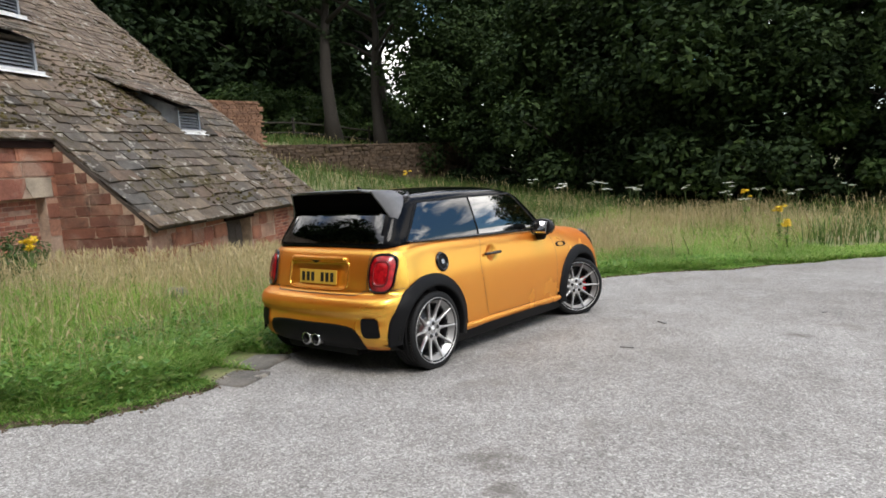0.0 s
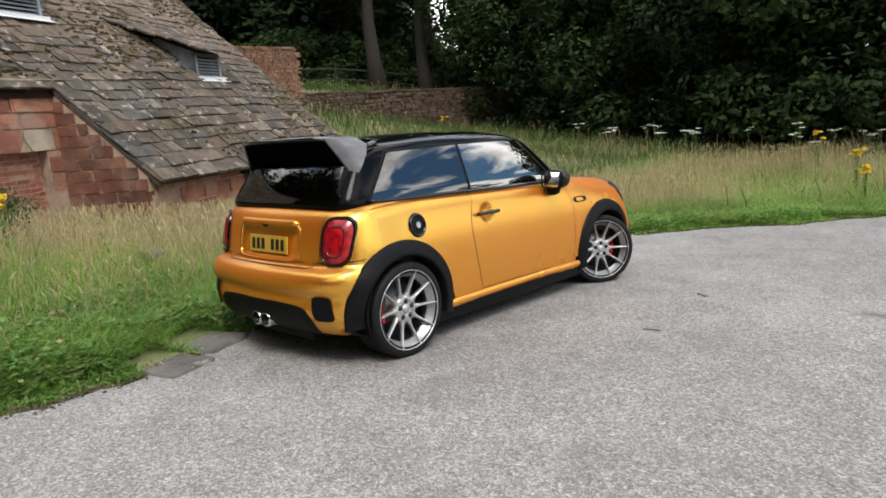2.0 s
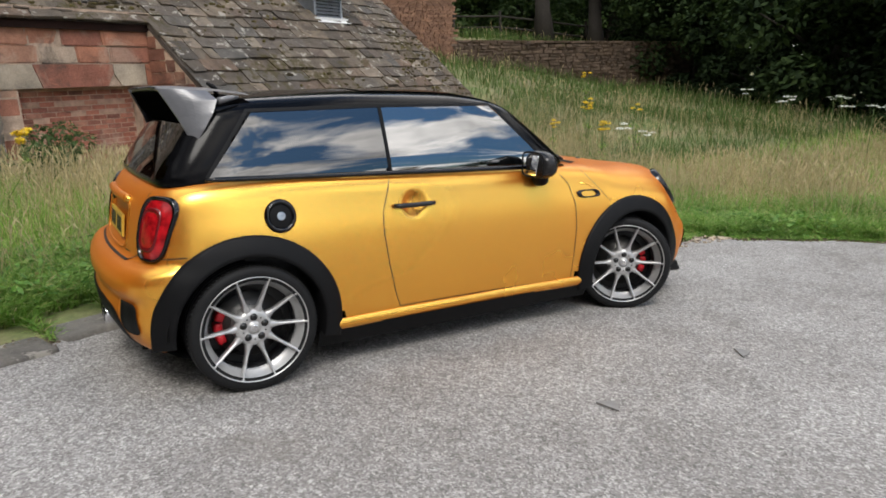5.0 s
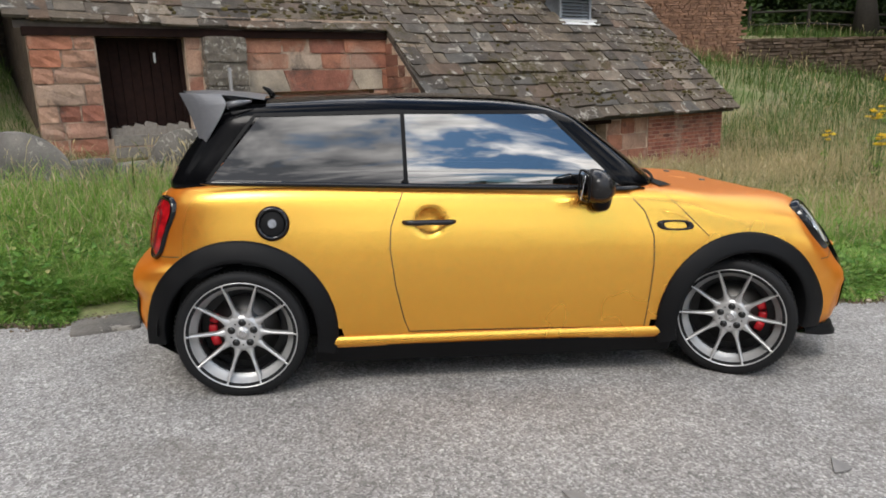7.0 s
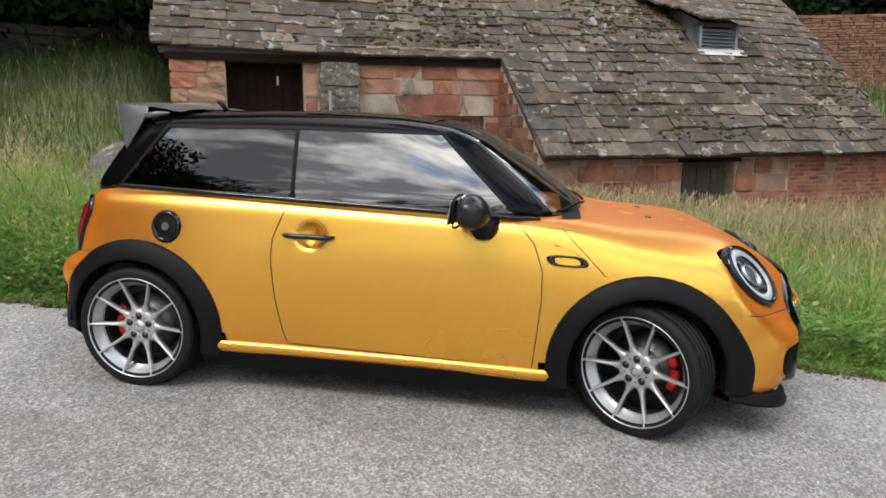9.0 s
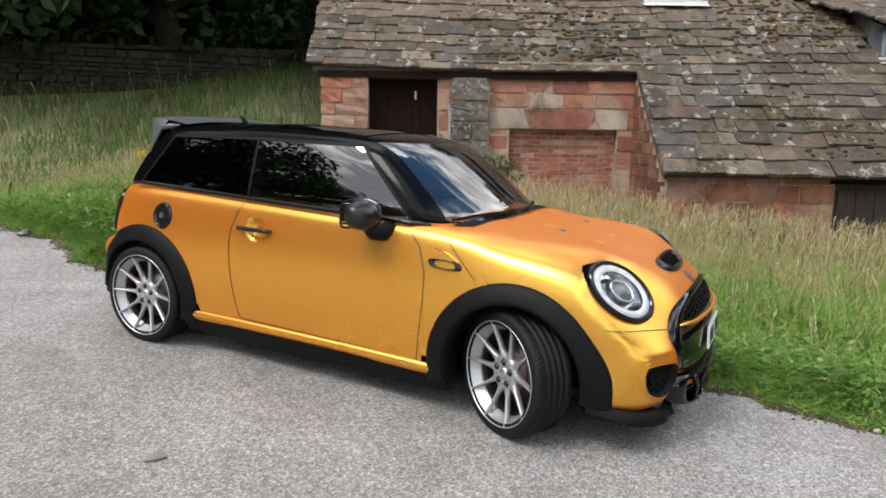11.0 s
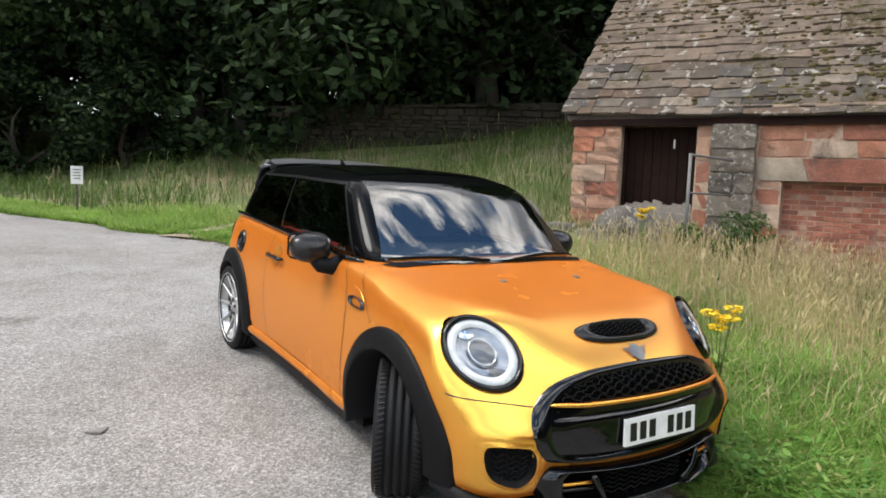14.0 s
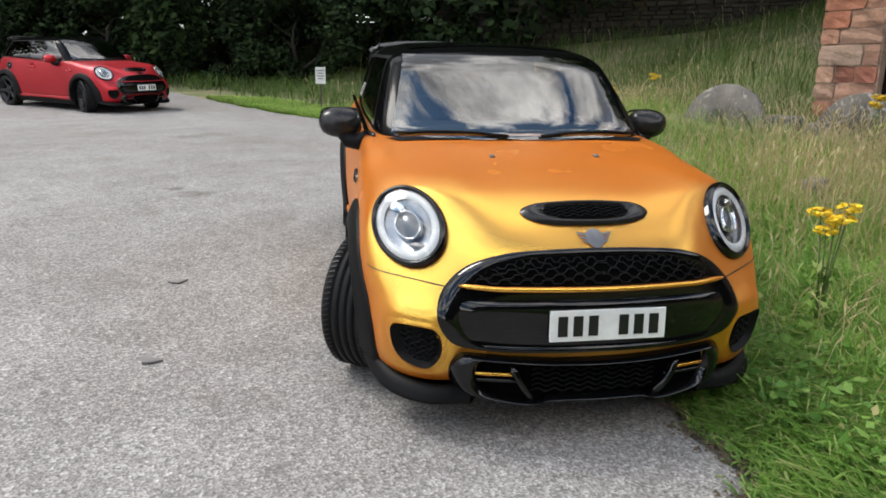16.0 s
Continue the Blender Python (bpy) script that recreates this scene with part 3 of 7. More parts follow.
tagged(yard, "worn pale gravelly tarmac yard with ragged edge", "pavement", kind="structure")

# the verge's own soil, cut to the ragged edge
SY = np.arange(-16, 16, 0.10)
SU = np.array([-1.9, -1.5, -1.1, -0.8, -0.55, -0.35, -0.2, -0.1, -0.04, 0.0, 0.02])
SX = np.array([[float(edge_x(y)) + u for u in SU] for y in SY])
SZ = np.array([[float(land(x, y)) + (0.003 if -1.6 < u < -0.02 else (-0.03 if u <= -1.6 else 0.003 if u < 0.01 else -0.03)) for x, u in zip(r, SU)] for r, y in zip(SX, SY)])
_n1, _n2 = len(SY), len(SU)
verge = part("verge", ([(SX[i, j], SY[i], SZ[i, j]) for i in range(_n1) for j in range(_n2)],
             [(i * _n2 + j, i * _n2 + j + 1, (i + 1) * _n2 + j + 1, (i + 1) * _n2 + j) for i in range(_n1 - 1) for j in range(_n2 - 1)]), SOIL)
tagged(verge, "earthy grass verge along the yard", "ground", kind="structure")

# ---- the barn: x runs along its front, y into it ----
PITCH = math.tan(radians(42.9))
EAVE_OUT, EAVE_Z = 1.85, 0.94
RIDGE_OUT = -5.0


def roof_z(out):
    return EAVE_Z + (EAVE_OUT - out) * PITCH


barn = thing("barn", "old red sandstone barn with low stone-slate roof", "barn", at=pose(*BARN_AT, 0, 0, BARN_TURN))


def slab(x0, x1, o0, o1, z0, z1):
    """A block in the barn's frame, from out o0 to o1."""
    return box(x1 - x0, o1 - o0, z1 - z0, ((x0 + x1) / 2, -(o0 + o1) / 2, (z0 + z1) / 2))


# mortar cores of the walls, the stones stand proud of them
front_wall = part("front_wall", slab(-1.92, 3.60, -0.75, -0.52, -0.6, 2.62), MORTAR, barn, smooth=False)
for piece_at in ((-1.92, -1.14, -0.6, 2.62), (-1.14, 0.04, 2.32, 2.62), (-1.14, 0.04, -0.6, 0.92), (0.04, 1.28, -0.6, 2.62), (1.28, 3.14, 1.50, 2.62), (3.14, 3.60, -0.6, 2.62)):
    a, b, c, d = piece_at
    part("wall_core", slab(a, b, -0.52, 0.040 if a < -1.5 else 0.017, c, d), MORTAR, front_wall, smooth=False)
part("niche_back", slab(1.28, 3.14, -0.52, -0.176, -0.6, 1.50), BRICK_MORTAR, front_wall, smooth=False)
lean_wall = part("lean_to_wall", join(
    slab(3.50, 6.06, 1.30, 1.645, -1.2, 0.98), slab(6.06, 7.14, 1.30, 1.645, 0.80, 0.98), slab(7.14, 10.68, 1.30, 1.645, -1.2, 0.98),
    ([(3.405, 0.0, -1), (3.405, 0.0, 2.42), (3.405, -1.62, 0.98), (3.405, -1.62, -1), (3.8, 0.0, -1), (3.8, 0.0, 2.42), (3.8, -1.62, 0.98), (3.8, -1.62, -1)],
     [(0, 1, 2, 3), (7, 6, 5, 4), (1, 5, 6, 2), (0, 4, 5, 1), (3, 2, 6, 7), (0, 3, 7, 4)])), MORTAR, barn, smooth=False)


def gable(s, thick):
    o = [(0.06, -1.0), (0.06, roof_z(-0.06) - 0.14), (5.0, roof_z(-5.0) - 0.12), (10.0, roof_z(0.05) - 0.12), (10.0, -1.0)]
    return moved(prism(o, thick, "x"), Matrix.Translation((s, 0, 0)))


part("gable_wall", gable(-1.90, 0.5), RUBBLE, barn, smooth=False)
end_out = [(-1.62, -1.2), (-1.62, roof_z(1.62) - 0.1), (5.0, roof_z(-5.0) - 0.12), (10.0, roof_z(0.05) - 0.12), (10.0, -1.2)]
part("gable_wall", moved(prism(end_out, 0.5, "x"), Matrix.Translation((10.2, 0, 0))), BRICK, barn, smooth=False)
part("rear_wall", slab(-1.9, 10.7, -10.0, -9.6, -1, 2.4), RUBBLE, barn, smooth=False)


# roof deck under the slates: main slope, lower catslide, rear slope
def deck(s0, s1, o0, o1, th=0.09, low=0.10):
    V = []
    for s in (s0, s1):
        for o in (o0, o1):
            V += [(s, -o, roof_z(o) - low), (s, -o, roof_z(o) - low - th)]
    return V, [(0, 2, 6, 4), (1, 5, 7, 3), (0, 1, 3, 2), (4, 6, 7, 5), (0, 4, 5, 1), (2, 3, 7, 6)]


roof = part("roof", join(deck(-2.08, 3.5, RIDGE_OUT, 0.06), deck(3.4, 10.85, RIDGE_OUT, 1.80)), OLD_WOOD, barn, "weathered stone-slate roof with moss and lichen", smooth=False)
rear = [(-2.1, 5.0, roof_z(-5.0) + 0.02), (10.9, 5.0, roof_z(-5.0) + 0.02), (10.9, 10.3, roof_z(0.3) - 0.02), (-2.1, 10.3, roof_z(0.3) - 0.02)]
part("rear_slope", (rear + [(a, b, c - 0.12) for a, b, c in rear], [(0, 1, 2, 3), (7, 6, 5, 4), (0, 4, 5, 1), (1, 5, 6, 2), (2, 6, 7, 3), (3, 7, 4, 0)]), SLATE, barn, smooth=False)
part("ridge", tube([(-2.2, 5.0, roof_z(-5.0) + 0.03), (10.95, 5.0, roof_z(-5.0) + 0.03)], 0.11), SLATE, barn)
# dark strip added where the eaves' shadow falls on the wall head
part("wall_plate", slab(-2.0, 3.48, -0.05, 0.085, 2.32, 2.43), DARK_WOOD, barn, "dark strip for the shadow under the eaves", smooth=False)
part("verge_board", moved(prism([(-1.83, EAVE_Z - 0.17), (-1.83, EAVE_Z - 0.08), (-0.1, roof_z(0.1) - 0.08), (-0.1, roof_z(0.1) - 0.17)], 0.05, "x"), Matrix.Translation((3.42, 0, 0))), OLD_WOOD, barn, smooth=False)

# plank door in the front, and the low opening of the lean-to
barn_door = part("door", slab(-1.10, 0.0, -0.30, -0.26, 1.10, 2.34), DARK_WOOD, barn, "dark plank door, rotten along its foot", smooth=False)
for i in range(8):
    part("plank", slab(-1.10 + i * 0.1375 + 0.004, -1.10 + (i + 1) * 0.1375 - 0.004, -0.26, -0.235 + 0.006 * (i % 3), 1.06 + 0.05 * ((i * 7) % 5) / 4, 2.33), DARK_WOOD, barn_door, smooth=False)
part("door_frame", join(slab(-1.16, -1.09, -0.3, -0.12, 0.9, 2.36), slab(-0.02, 0.05, -0.3, -0.12, 0.9, 2.36), slab(-1.16, 0.05, -0.3, -0.12, 2.30, 2.37)), DARK_WOOD, barn, smooth=False)
part("latch", slab(-0.36, -0.33, -0.235, -0.22, 1.98, 2.12), WHITE_PAINT, barn_door, "pale iron latch", smooth=False)
lean_door = part("lean_to_door", slab(6.08, 7.12, 1.34, 1.40, -1.0, 0.78), OLD_WOOD, barn, "grey weathered plank door under a timber lintel", smooth=False)
for i in range(7):
    part("plank", slab(6.09 + i * 0.147, 6.09 + (i + 1) * 0.147 - 0.012, 1.40, 1.425 + 0.008 * (i % 2), -0.9, 0.62 - 0.02 * (i % 3)), OLD_WOOD, lean_door, smooth=False)
part("lintel", slab(5.98, 7.22, 1.36, 1.70, 0.72, 0.84), DARK_WOOD, barn, "blackened timber lintel", smooth=False)


# dormer vents with louvres
def dormer(s0, s1, out, height, rise):
    """A slate-roofed dormer vent whose sill rests on the roof at out."""
    z0 = roof_z(out) + 0.02
    w = s1 - s0
    tail = rise / PITCH * 1.0
    d = part("dormer", join(slab(s0 + 0.02, s1 - 0.02, out - 0.30, out - 0.24, z0, z0 + height)), DARK_WOOD, barn, "dormer vent with white sill, louvres and lead cheeks", smooth=False)
    part("sill", join(slab(s0 - 0.08, s1 + 0.08, out - 0.06, out + 0.07, z0 - 0.05, z0 + 0.01), ([(s0 - 0.08, -out - 0.07, z0 - 0.05), (s1 + 0.08, -out - 0.07, z0 - 0.05), (s1 + 0.1, -out - 0.16, z0 - 0.10), (s0 - 0.1, -out - 0.16, z0 - 0.10)], [(0, 3, 2, 1)])), WHITE_PAINT, d, "white painted sill", smooth=False)
    for a in (s0, s1 - 0.06):
        part("jamb", slab(a, a + 0.06, out - 0.24, out - 0.02, z0, z0 + height), LEAD, d, smooth=False)
    part("head", slab(s0, s1, out - 0.24, out - 0.02, z0 + height - 0.07, z0 + height), OLD_WOOD, d, smooth=False)
    n = max(4, int(height / 0.085))
    for k in range(n):
        zz = z0 + 0.03 + k * (height - 0.12) / n
        part("slat", moved(box(w - 0.12, 0.10, 0.014), pose((s0 + s1) / 2, -out + 0.09, zz + 0.03, 32, 0, 0)), LEAD, d, smooth=False)
    top = z0 + height
    lead_o = out - (height + 0.14) / (PITCH - 0.45) - 0.1
    for a in (s0, s1 - 0.03):
        cheek = [(-(out - 0.04), z0 - 0.02), (-(out - 0.04), top + 0.01), (-(out - (height + 0.1) / (PITCH - 0.45)), top + 0.45 * (height + 0.1) / (PITCH - 0.45))]
        part("cheek", moved(prism(cheek, 0.03, "x"), Matrix.Translation((a, 0, 0))), LEAD, d, "grey lead cheek", smooth=False)
    # small pitched sheet of slates over it
    run = (out + 0.2) - lead_o
    rows, cols = 6, max(3, int(w / 0.27))
    for r in range(rows):
        for c in range(cols):
            o1 = out + 0.20 - r * run / rows
            left = s0 - 0.16 - 0.85 * (r / (rows - 1)) ** 1.3
            wide = (s1 + 0.16 - left) / cols
            zz = top + 0.05 + r * run / rows * 0.45
            part("slate", moved(box(wide - 0.012, run / rows * 1.3, random.uniform(0.03, 0.05), bev=0.006), pose(left + (c + 0.5) * wide, -(o1 - run / rows * 0.55), zz + run / rows * 0.22 + random.uniform(-0.01, 0.01), 24 + random.uniform(-3, 3), random.uniform(-2, 2), random.uniform(-4, 4))), SLATE, d, smooth=False)


dormer(7.62, 8.52, -0.10, 0.52, 0.5)
dormer(3.90, 4.92, -1.30, 0.62, 0.5)
dormer(5.55, 6.55, -2.95, 0.62, 0.5)

# ---- cars: y forward from the rear axle, x to the right, z up from the yard ----
from mathutils.bvhtree import BVHTree

R_WHEEL, AXLE = 0.307, 2.495


def rounded_block(shape, nx, ny, nz, n_plan, n_high):
    """A block with softly rounded edges, its points bent by shape(p)."""
    V, F, seen = [], [], {}

    def put(a, b, c):
        key = (round(a, 5), round(b, 5), round(c, 5))
        if key not in seen:
            nh = (n_high(b) if c > 0 else 14.0) if callable(n_high) else n_high
            k = 1 / ((abs(a) ** n_plan + abs(b) ** n_plan) ** (nh / n_plan) + abs(c) ** nh) ** (1 / nh)
            seen[key] = len(V)
            V.append(tuple(shape(Vector((a * k, b * k, c * k)))))
        return seen[key]

    def lin(n):
        return [-1 + 2 * i / n for i in range(n + 1)]

    X, Y, Z = lin(nx), lin(ny), lin(nz)
    for s in (-1, 1):
        for i in range(nx):
            for j in range(ny):
                q = [put(X[i], Y[j], s), put(X[i + 1], Y[j], s), put(X[i + 1], Y[j + 1], s), put(X[i], Y[j + 1], s)]
                F.append(tuple(q if s > 0 else q[::-1]))
        for i in range(nx):
            for j in range(nz):
                q = [put(X[i], s, Z[j]), put(X[i + 1], s, Z[j]), put(X[i + 1], s, Z[j + 1]), put(X[i], s, Z[j + 1])]
                F.append(tuple(q if s < 0 else q[::-1]))
        for i in range(ny):
            for j in range(nz):
                q = [put(s, Y[i], Z[j]), put(s, Y[i + 1], Z[j]), put(s, Y[i + 1], Z[j + 1]), put(s, Y[i], Z[j + 1])]
                F.append(tuple(q if s > 0 else q[::-1]))
    return V, F


TOP = [(-0.6, 1.01), (0.0, 1.015), (0.8, 1.0), (1.6, 0.98), (2.15, 0.975), (2.5, 0.955), (2.65, 0.948), (2.8, 0.938), (3.0, 0.922), (3.15, 0.895), (3.32, 0.83)]
PLAN = [(-0.6, 0.795), (-0.2, 0.815), (0.1, 0.82), (0.75, 0.805), (1.4, 0.80), (2.0, 0.815), (2.5, 0.825), (2.9, 0.815), (3.3, 0.77)]
SIDE = [(0.15, 0.955), (0.24, 0.982), (0.36, 0.997), (0.48, 1.004), (0.58, 1.002), (0.68, 0.994), (0.77, 0.980), (0.85, 0.961), (0.93, 0.940), (1.0, 0.912)]
NOSE = [(0.15, 3.20), (0.28, 3.258), (0.45, 3.285), (0.58, 3.280), (0.68, 3.262), (0.78, 3.230), (0.9, 3.20)]
TAIL = [(0.15, -0.46), (0.26, -0.55), (0.38, -0.588), (0.46, -0.578), (0.515, -0.600), (0.545, -0.600), (0.60, -0.572), (0.645, -0.49), (0.75, -0.475), (0.88, -0.445), (1.0, -0.395)]


def body_shape(p):
    h = (p.z + 1) / 2
    y0 = 1.37 + p.y * 1.96
    zt = keyed(y0, TOP)
    z = 0.17 + (zt - 0.17) * h
    front, rear = keyed(z, NOSE), keyed(z, TAIL)
    y = rear + (front - rear) * (p.y + 1) / 2
    x = p.x * keyed(y, PLAN) * keyed(z, SIDE)
    z -= 0.022 * p.x * p.x * max(0, h - 0.55) / 0.45 * max(0, min(1, (y - 1.9) / 0.5))
    y -= max(0, p.y) ** 4 * 0.185 * (x / 0.8) ** 2
    y += max(0, -p.y) ** 6 * 0.10 * (x / 0.8) ** 2
    # the wings stand fuller round the headlights
    if y > 2.4 and abs(x) > 0.3 and z > 0.45:
        d = math.hypot((abs(x) - 0.627) / 0.235, (z - 0.758) / 0.225)
        w = float(smooth01(1.50, 0.50, d) * smooth01(2.36, 2.76, y))
        y = lerp(y, 2.945 - 0.83 * (z - 0.758) - 0.72 * (abs(x) - 0.627), w)
    # the bumper swells round its vents, with a ledge over them
    if y > 2.7 and abs(x) > 0.4 and z < 0.60:
        d = (abs((abs(x) - 0.632) / 0.135) ** 3 + abs((z - 0.375) / (0.145 if z > 0.375 else 0.17)) ** 3) ** (1 / 3)
        y += 0.022 * float(smooth01(1.28, 0.74, d))
        x += math.copysign(0.010 * float(smooth01(1.28, 0.74, d)), x)
    if abs(x) > 0.7:
        d = math.hypot(y - 0.893, z - 0.826) / 0.072
        if d < 1:
            x -= math.copysign(0.028 * (1 - d * d) ** 0.8, x)
    if y < -0.3 and abs(x) < 0.34 and 0.66 < z < 0.90:
        d = (abs(x) / 0.335) ** 8 + (abs(z - 0.775) / 0.105) ** 8
        y += 0.030 * max(0.0, 1 - d) ** 0.6
    return x, y, z


def body_round(b):
    k = min(1.0, max(0.0, (b - 0.25) / 0.60))
    return lerp(15.0, 5.2, k * k * (3 - 2 * k))


def cabin_shape(p):
    h = (p.z + 1) / 2
    k = h ** 1.12
    front = lerp(2.27, 1.60, k)
    rear = lerp(-0.40, -0.10, k ** 1.2)
    y = rear + (front - rear) * (p.y + 1) / 2
    zt = keyed(y, [(-0.3, 1.375), (0.2, 1.405), (0.75, 1.425), (1.2, 1.42), (1.6, 1.395), (2.2, 1.38)])
    x = p.x * lerp(0.738, 0.585, k ** 1.05) * keyed(y, [(-0.4, 0.94), (0.2, 0.99), (1.0, 1.0), (1.7, 0.985), (2.2, 0.955)])
    z = 0.93 + (zt - 0.93) * h - 0.03 * p.x * p.x * max(0, h - 0.8) / 0.2
    y -= max(0, p.y) ** 4 * lerp(0.21, 0.10, h) * (x / 0.7) ** 2
    y += max(0, -p.y) ** 6 * 0.04 * (x / 0.7) ** 2
    return x, y, z


BODY_GEO = rounded_block(body_shape, 72, 200, 64, 11.0, body_round)


def eased(geo, share, rounds):
    """Evens out a mesh's points towards their neighbours, by share(x, y, z)."""
    V = np.array(geo[0])
    e = np.array([(f[i], f[(i + 1) % len(f)]) for f in geo[1] for i in range(len(f))])
    e = np.concatenate([e, e[:, ::-1]])
    count = np.bincount(e[:, 0], minlength=len(V))[:, None]
    k = share(V[:, 0], V[:, 1], V[:, 2])[:, None]
    for _ in range(rounds):
        mean = np.stack([np.bincount(e[:, 0], V[e[:, 1], a], len(V)) for a in range(3)], 1) / count
        V = V + (mean - V) * k
    return V.tolist(), geo[1]


BODY_GEO = eased(BODY_GEO, lambda x, y, z: 0.5 * smooth01(2.2, 2.6, y) * smooth01(0.50, 0.62, z) * smooth01(0.05, 0.2, np.abs(x) + 0.2), 40)
CABIN_GEO = rounded_block(cabin_shape, 46, 70, 22, 13.0, 9.0)
BODY_HULL = BVHTree.FromPolygons([Vector(v) for v in BODY_GEO[0]], BODY_GEO[1])
CABIN_HULL = BVHTree.FromPolygons([Vector(v) for v in CABIN_GEO[0]], CABIN_GEO[1])
RAYS = {"front": (lambda a, b: (a, 6, b), (0, -1, 0)), "rear": (lambda a, b: (a, -4, b), (0, 1, 0)), "right": (lambda a, b: (3, a, b), (-1, 0, 0)),
        "left": (lambda a, b: (-3, a, b), (1, 0, 0)), "top": (lambda a, b: (a, b, 4), (0, 0, -1))}


def on_hull(hull, view, a, b, lift=0.0):
    """The point of a hull met by a line of sight square to one of its views, lifted off it."""
    start, way = RAYS[view]
    hit, nrm, _, _ = hull.ray_cast(Vector(start(a, b)), Vector(way))
    tries = 0
    ca, cb = (0, 0.6) if view in ("front", "rear") else (1.2, 0.6)
    while hit is None and tries < 12:
        a, b = lerp(a, ca, 0.04), lerp(b, cb, 0.04)
        hit, nrm, _, _ = hull.ray_cast(Vector(start(a, b)), Vector(way))
        tries += 1
    if hit is None:
        return Vector(start(a, b)) + Vector(way) * 3
    if nrm.dot(Vector(way)) > 0:
        nrm = -nrm
    return hit + nrm * lift


def oval(hull, view, c, ra, rb, e=2.0, lift=lambda r: 0.004, r0=0.0, r1=1.0, rings=6, n=48, lean=0.0):
    """A rounded patch that follows a hull; lift(r) shapes its section."""
    def at(u, v):
        t, r = 2 * math.pi * u, lerp(r0, r1, v)
        ct, st = math.cos(t), math.sin(t)
        k = 1 / (abs(ct) ** e + abs(st) ** e) ** (1 / e)
        a, b = ra * ct * k * r, rb * st * k * r
        return tuple(on_hull(hull, view, c[0] + a + lean * b, c[1] + b, lift(r)))
    return outward(grid(at, n, rings, wrap_u=True), view)


def ring_of(half, n=96):
    """A smooth closed outline from points of its right half, top to bottom, mirrored across x = 0."""
    return smooth_loop(half + [(-a, b) for a, b in half[::-1] if a > 1e-6], n)


def smooth_loop(pts, n=96):
    """A closed curve through pts, n points evenly by length."""
    m, fine = len(pts), []
    for i in range(m):
        p0, p1, p2, p3 = (Vector(pts[(i + k) % m]) for k in (-1, 0, 1, 2))
        for j in range(12):
            t = j / 12
            fine.append(0.5 * (2 * p1 + (p2 - p0) * t + (2 * p0 - 5 * p1 + 4 * p2 - p3) * t * t + (3 * p1 - p0 - 3 * p2 + p3) * t ** 3))
    run = [0.0]
    for i in range(len(fine)):
        run.append(run[-1] + (fine[(i + 1) % len(fine)] - fine[i]).length)
    out, k = [], 0
    for i in range(n):
        want = run[-1] * i / n
        while run[k + 1] < want:
            k += 1
        out.append(tuple(fine[k].lerp(fine[(k + 1) % len(fine)], (want - run[k]) / max(1e-9, run[k + 1] - run[k]))))
    return out


def star(hull, view, loop, lift, r0=0.0, r1=1.0, rings=6, c=None):
    """A patch of any outline that follows a hull; lift(r) shapes its section from the middle outwards."""
    n = len(loop)
    c = c or (sum(p[0] for p in loop) / n, sum(p[1] for p in loop) / n)

    def at(u, v):
        p, r = loop[round(u * n) % n], lerp(r0, r1, v)
        return tuple(on_hull(hull, view, lerp(c[0], p[0], r), lerp(c[1], p[1], r), lift(r)))
    return outward(grid(at, n, rings, wrap_u=True), view)


def bead(r, r0, high, base=0.003):
    return base + high * math.sin(math.pi * min(1.0, max(0.0, (r - r0) / (1 - r0)))) ** 0.7


def outward(geo, view):
    """Turns the faces of a patch to look out of its view."""
    V, F = geo
    way = Vector(RAYS[view][1])
    tot = Vector()
    for f in F:
        a, b, c = (Vector(V[i]) for i in (f[0], f[1], f[2]))
        tot += (b - a).cross(c - a)
    return (V, [g[::-1] for g in F]) if tot.dot(way) > 0 else geo


def quad_patch(hull, view, corners, lift, nu=14, nv=8):
    """A four-cornered patch that follows a hull; corners run bottom rear, top rear, top front, bottom front."""
    (a0, b0), (a1, b1), (a2, b2), (a3, b3) = corners

    def at(u, v):
        lo = (lerp(a0, a3, u), lerp(b0, b3, u))
        hi = (lerp(a1, a2, u), lerp(b1, b2, u))
        return tuple(on_hull(hull, view, lerp(lo[0], hi[0], v), lerp(lo[1], hi[1], v), lift))
    return outward(grid(at, nu, nv), view)


def seam(hull, view, pts, width=0.006, lift=0.0015, close=False):
    """A narrow strip along a line on a hull."""
    fine = []
    m = len(pts)
    for i in range(m if close else m - 1):
        p, q = pts[i], pts[(i + 1) % m]
        k = max(1, int(math.hypot(q[0] - p[0], q[1] - p[1]) / 0.03))
        fine += [(lerp(p[0], q[0], j / k), lerp(p[1], q[1], j / k)) for j in range(k)]
    if not close:
        fine.append(pts[-1])
    V, F = [], []
    n = len(fine)
    for i, p in enumerate(fine):
        a, b = fine[max(0, i - 1)], fine[min(n - 1, i + 1)]
        d = math.hypot(b[0] - a[0], b[1] - a[1]) or 1
        ox, oy = -(b[1] - a[1]) / d * width / 2, (b[0] - a[0]) / d * width / 2
        V += [tuple(on_hull(hull, view, p[0] + ox, p[1] + oy, lift)), tuple(on_hull(hull, view, p[0] - ox, p[1] - oy, lift))]
        if i:
            F.append((2 * i - 2, 2 * i - 1, 2 * i + 1, 2 * i))
    return V, F


def inside(poly, a, b):
    c = False
    for (x0, y0), (x1, y1) in zip(poly, poly[1:] + poly[:1]):
        if (y0 > b) != (y1 > b) and a < (x1 - x0) * (b - y0) / (y1 - y0) + x0:
            c = not c
    return c


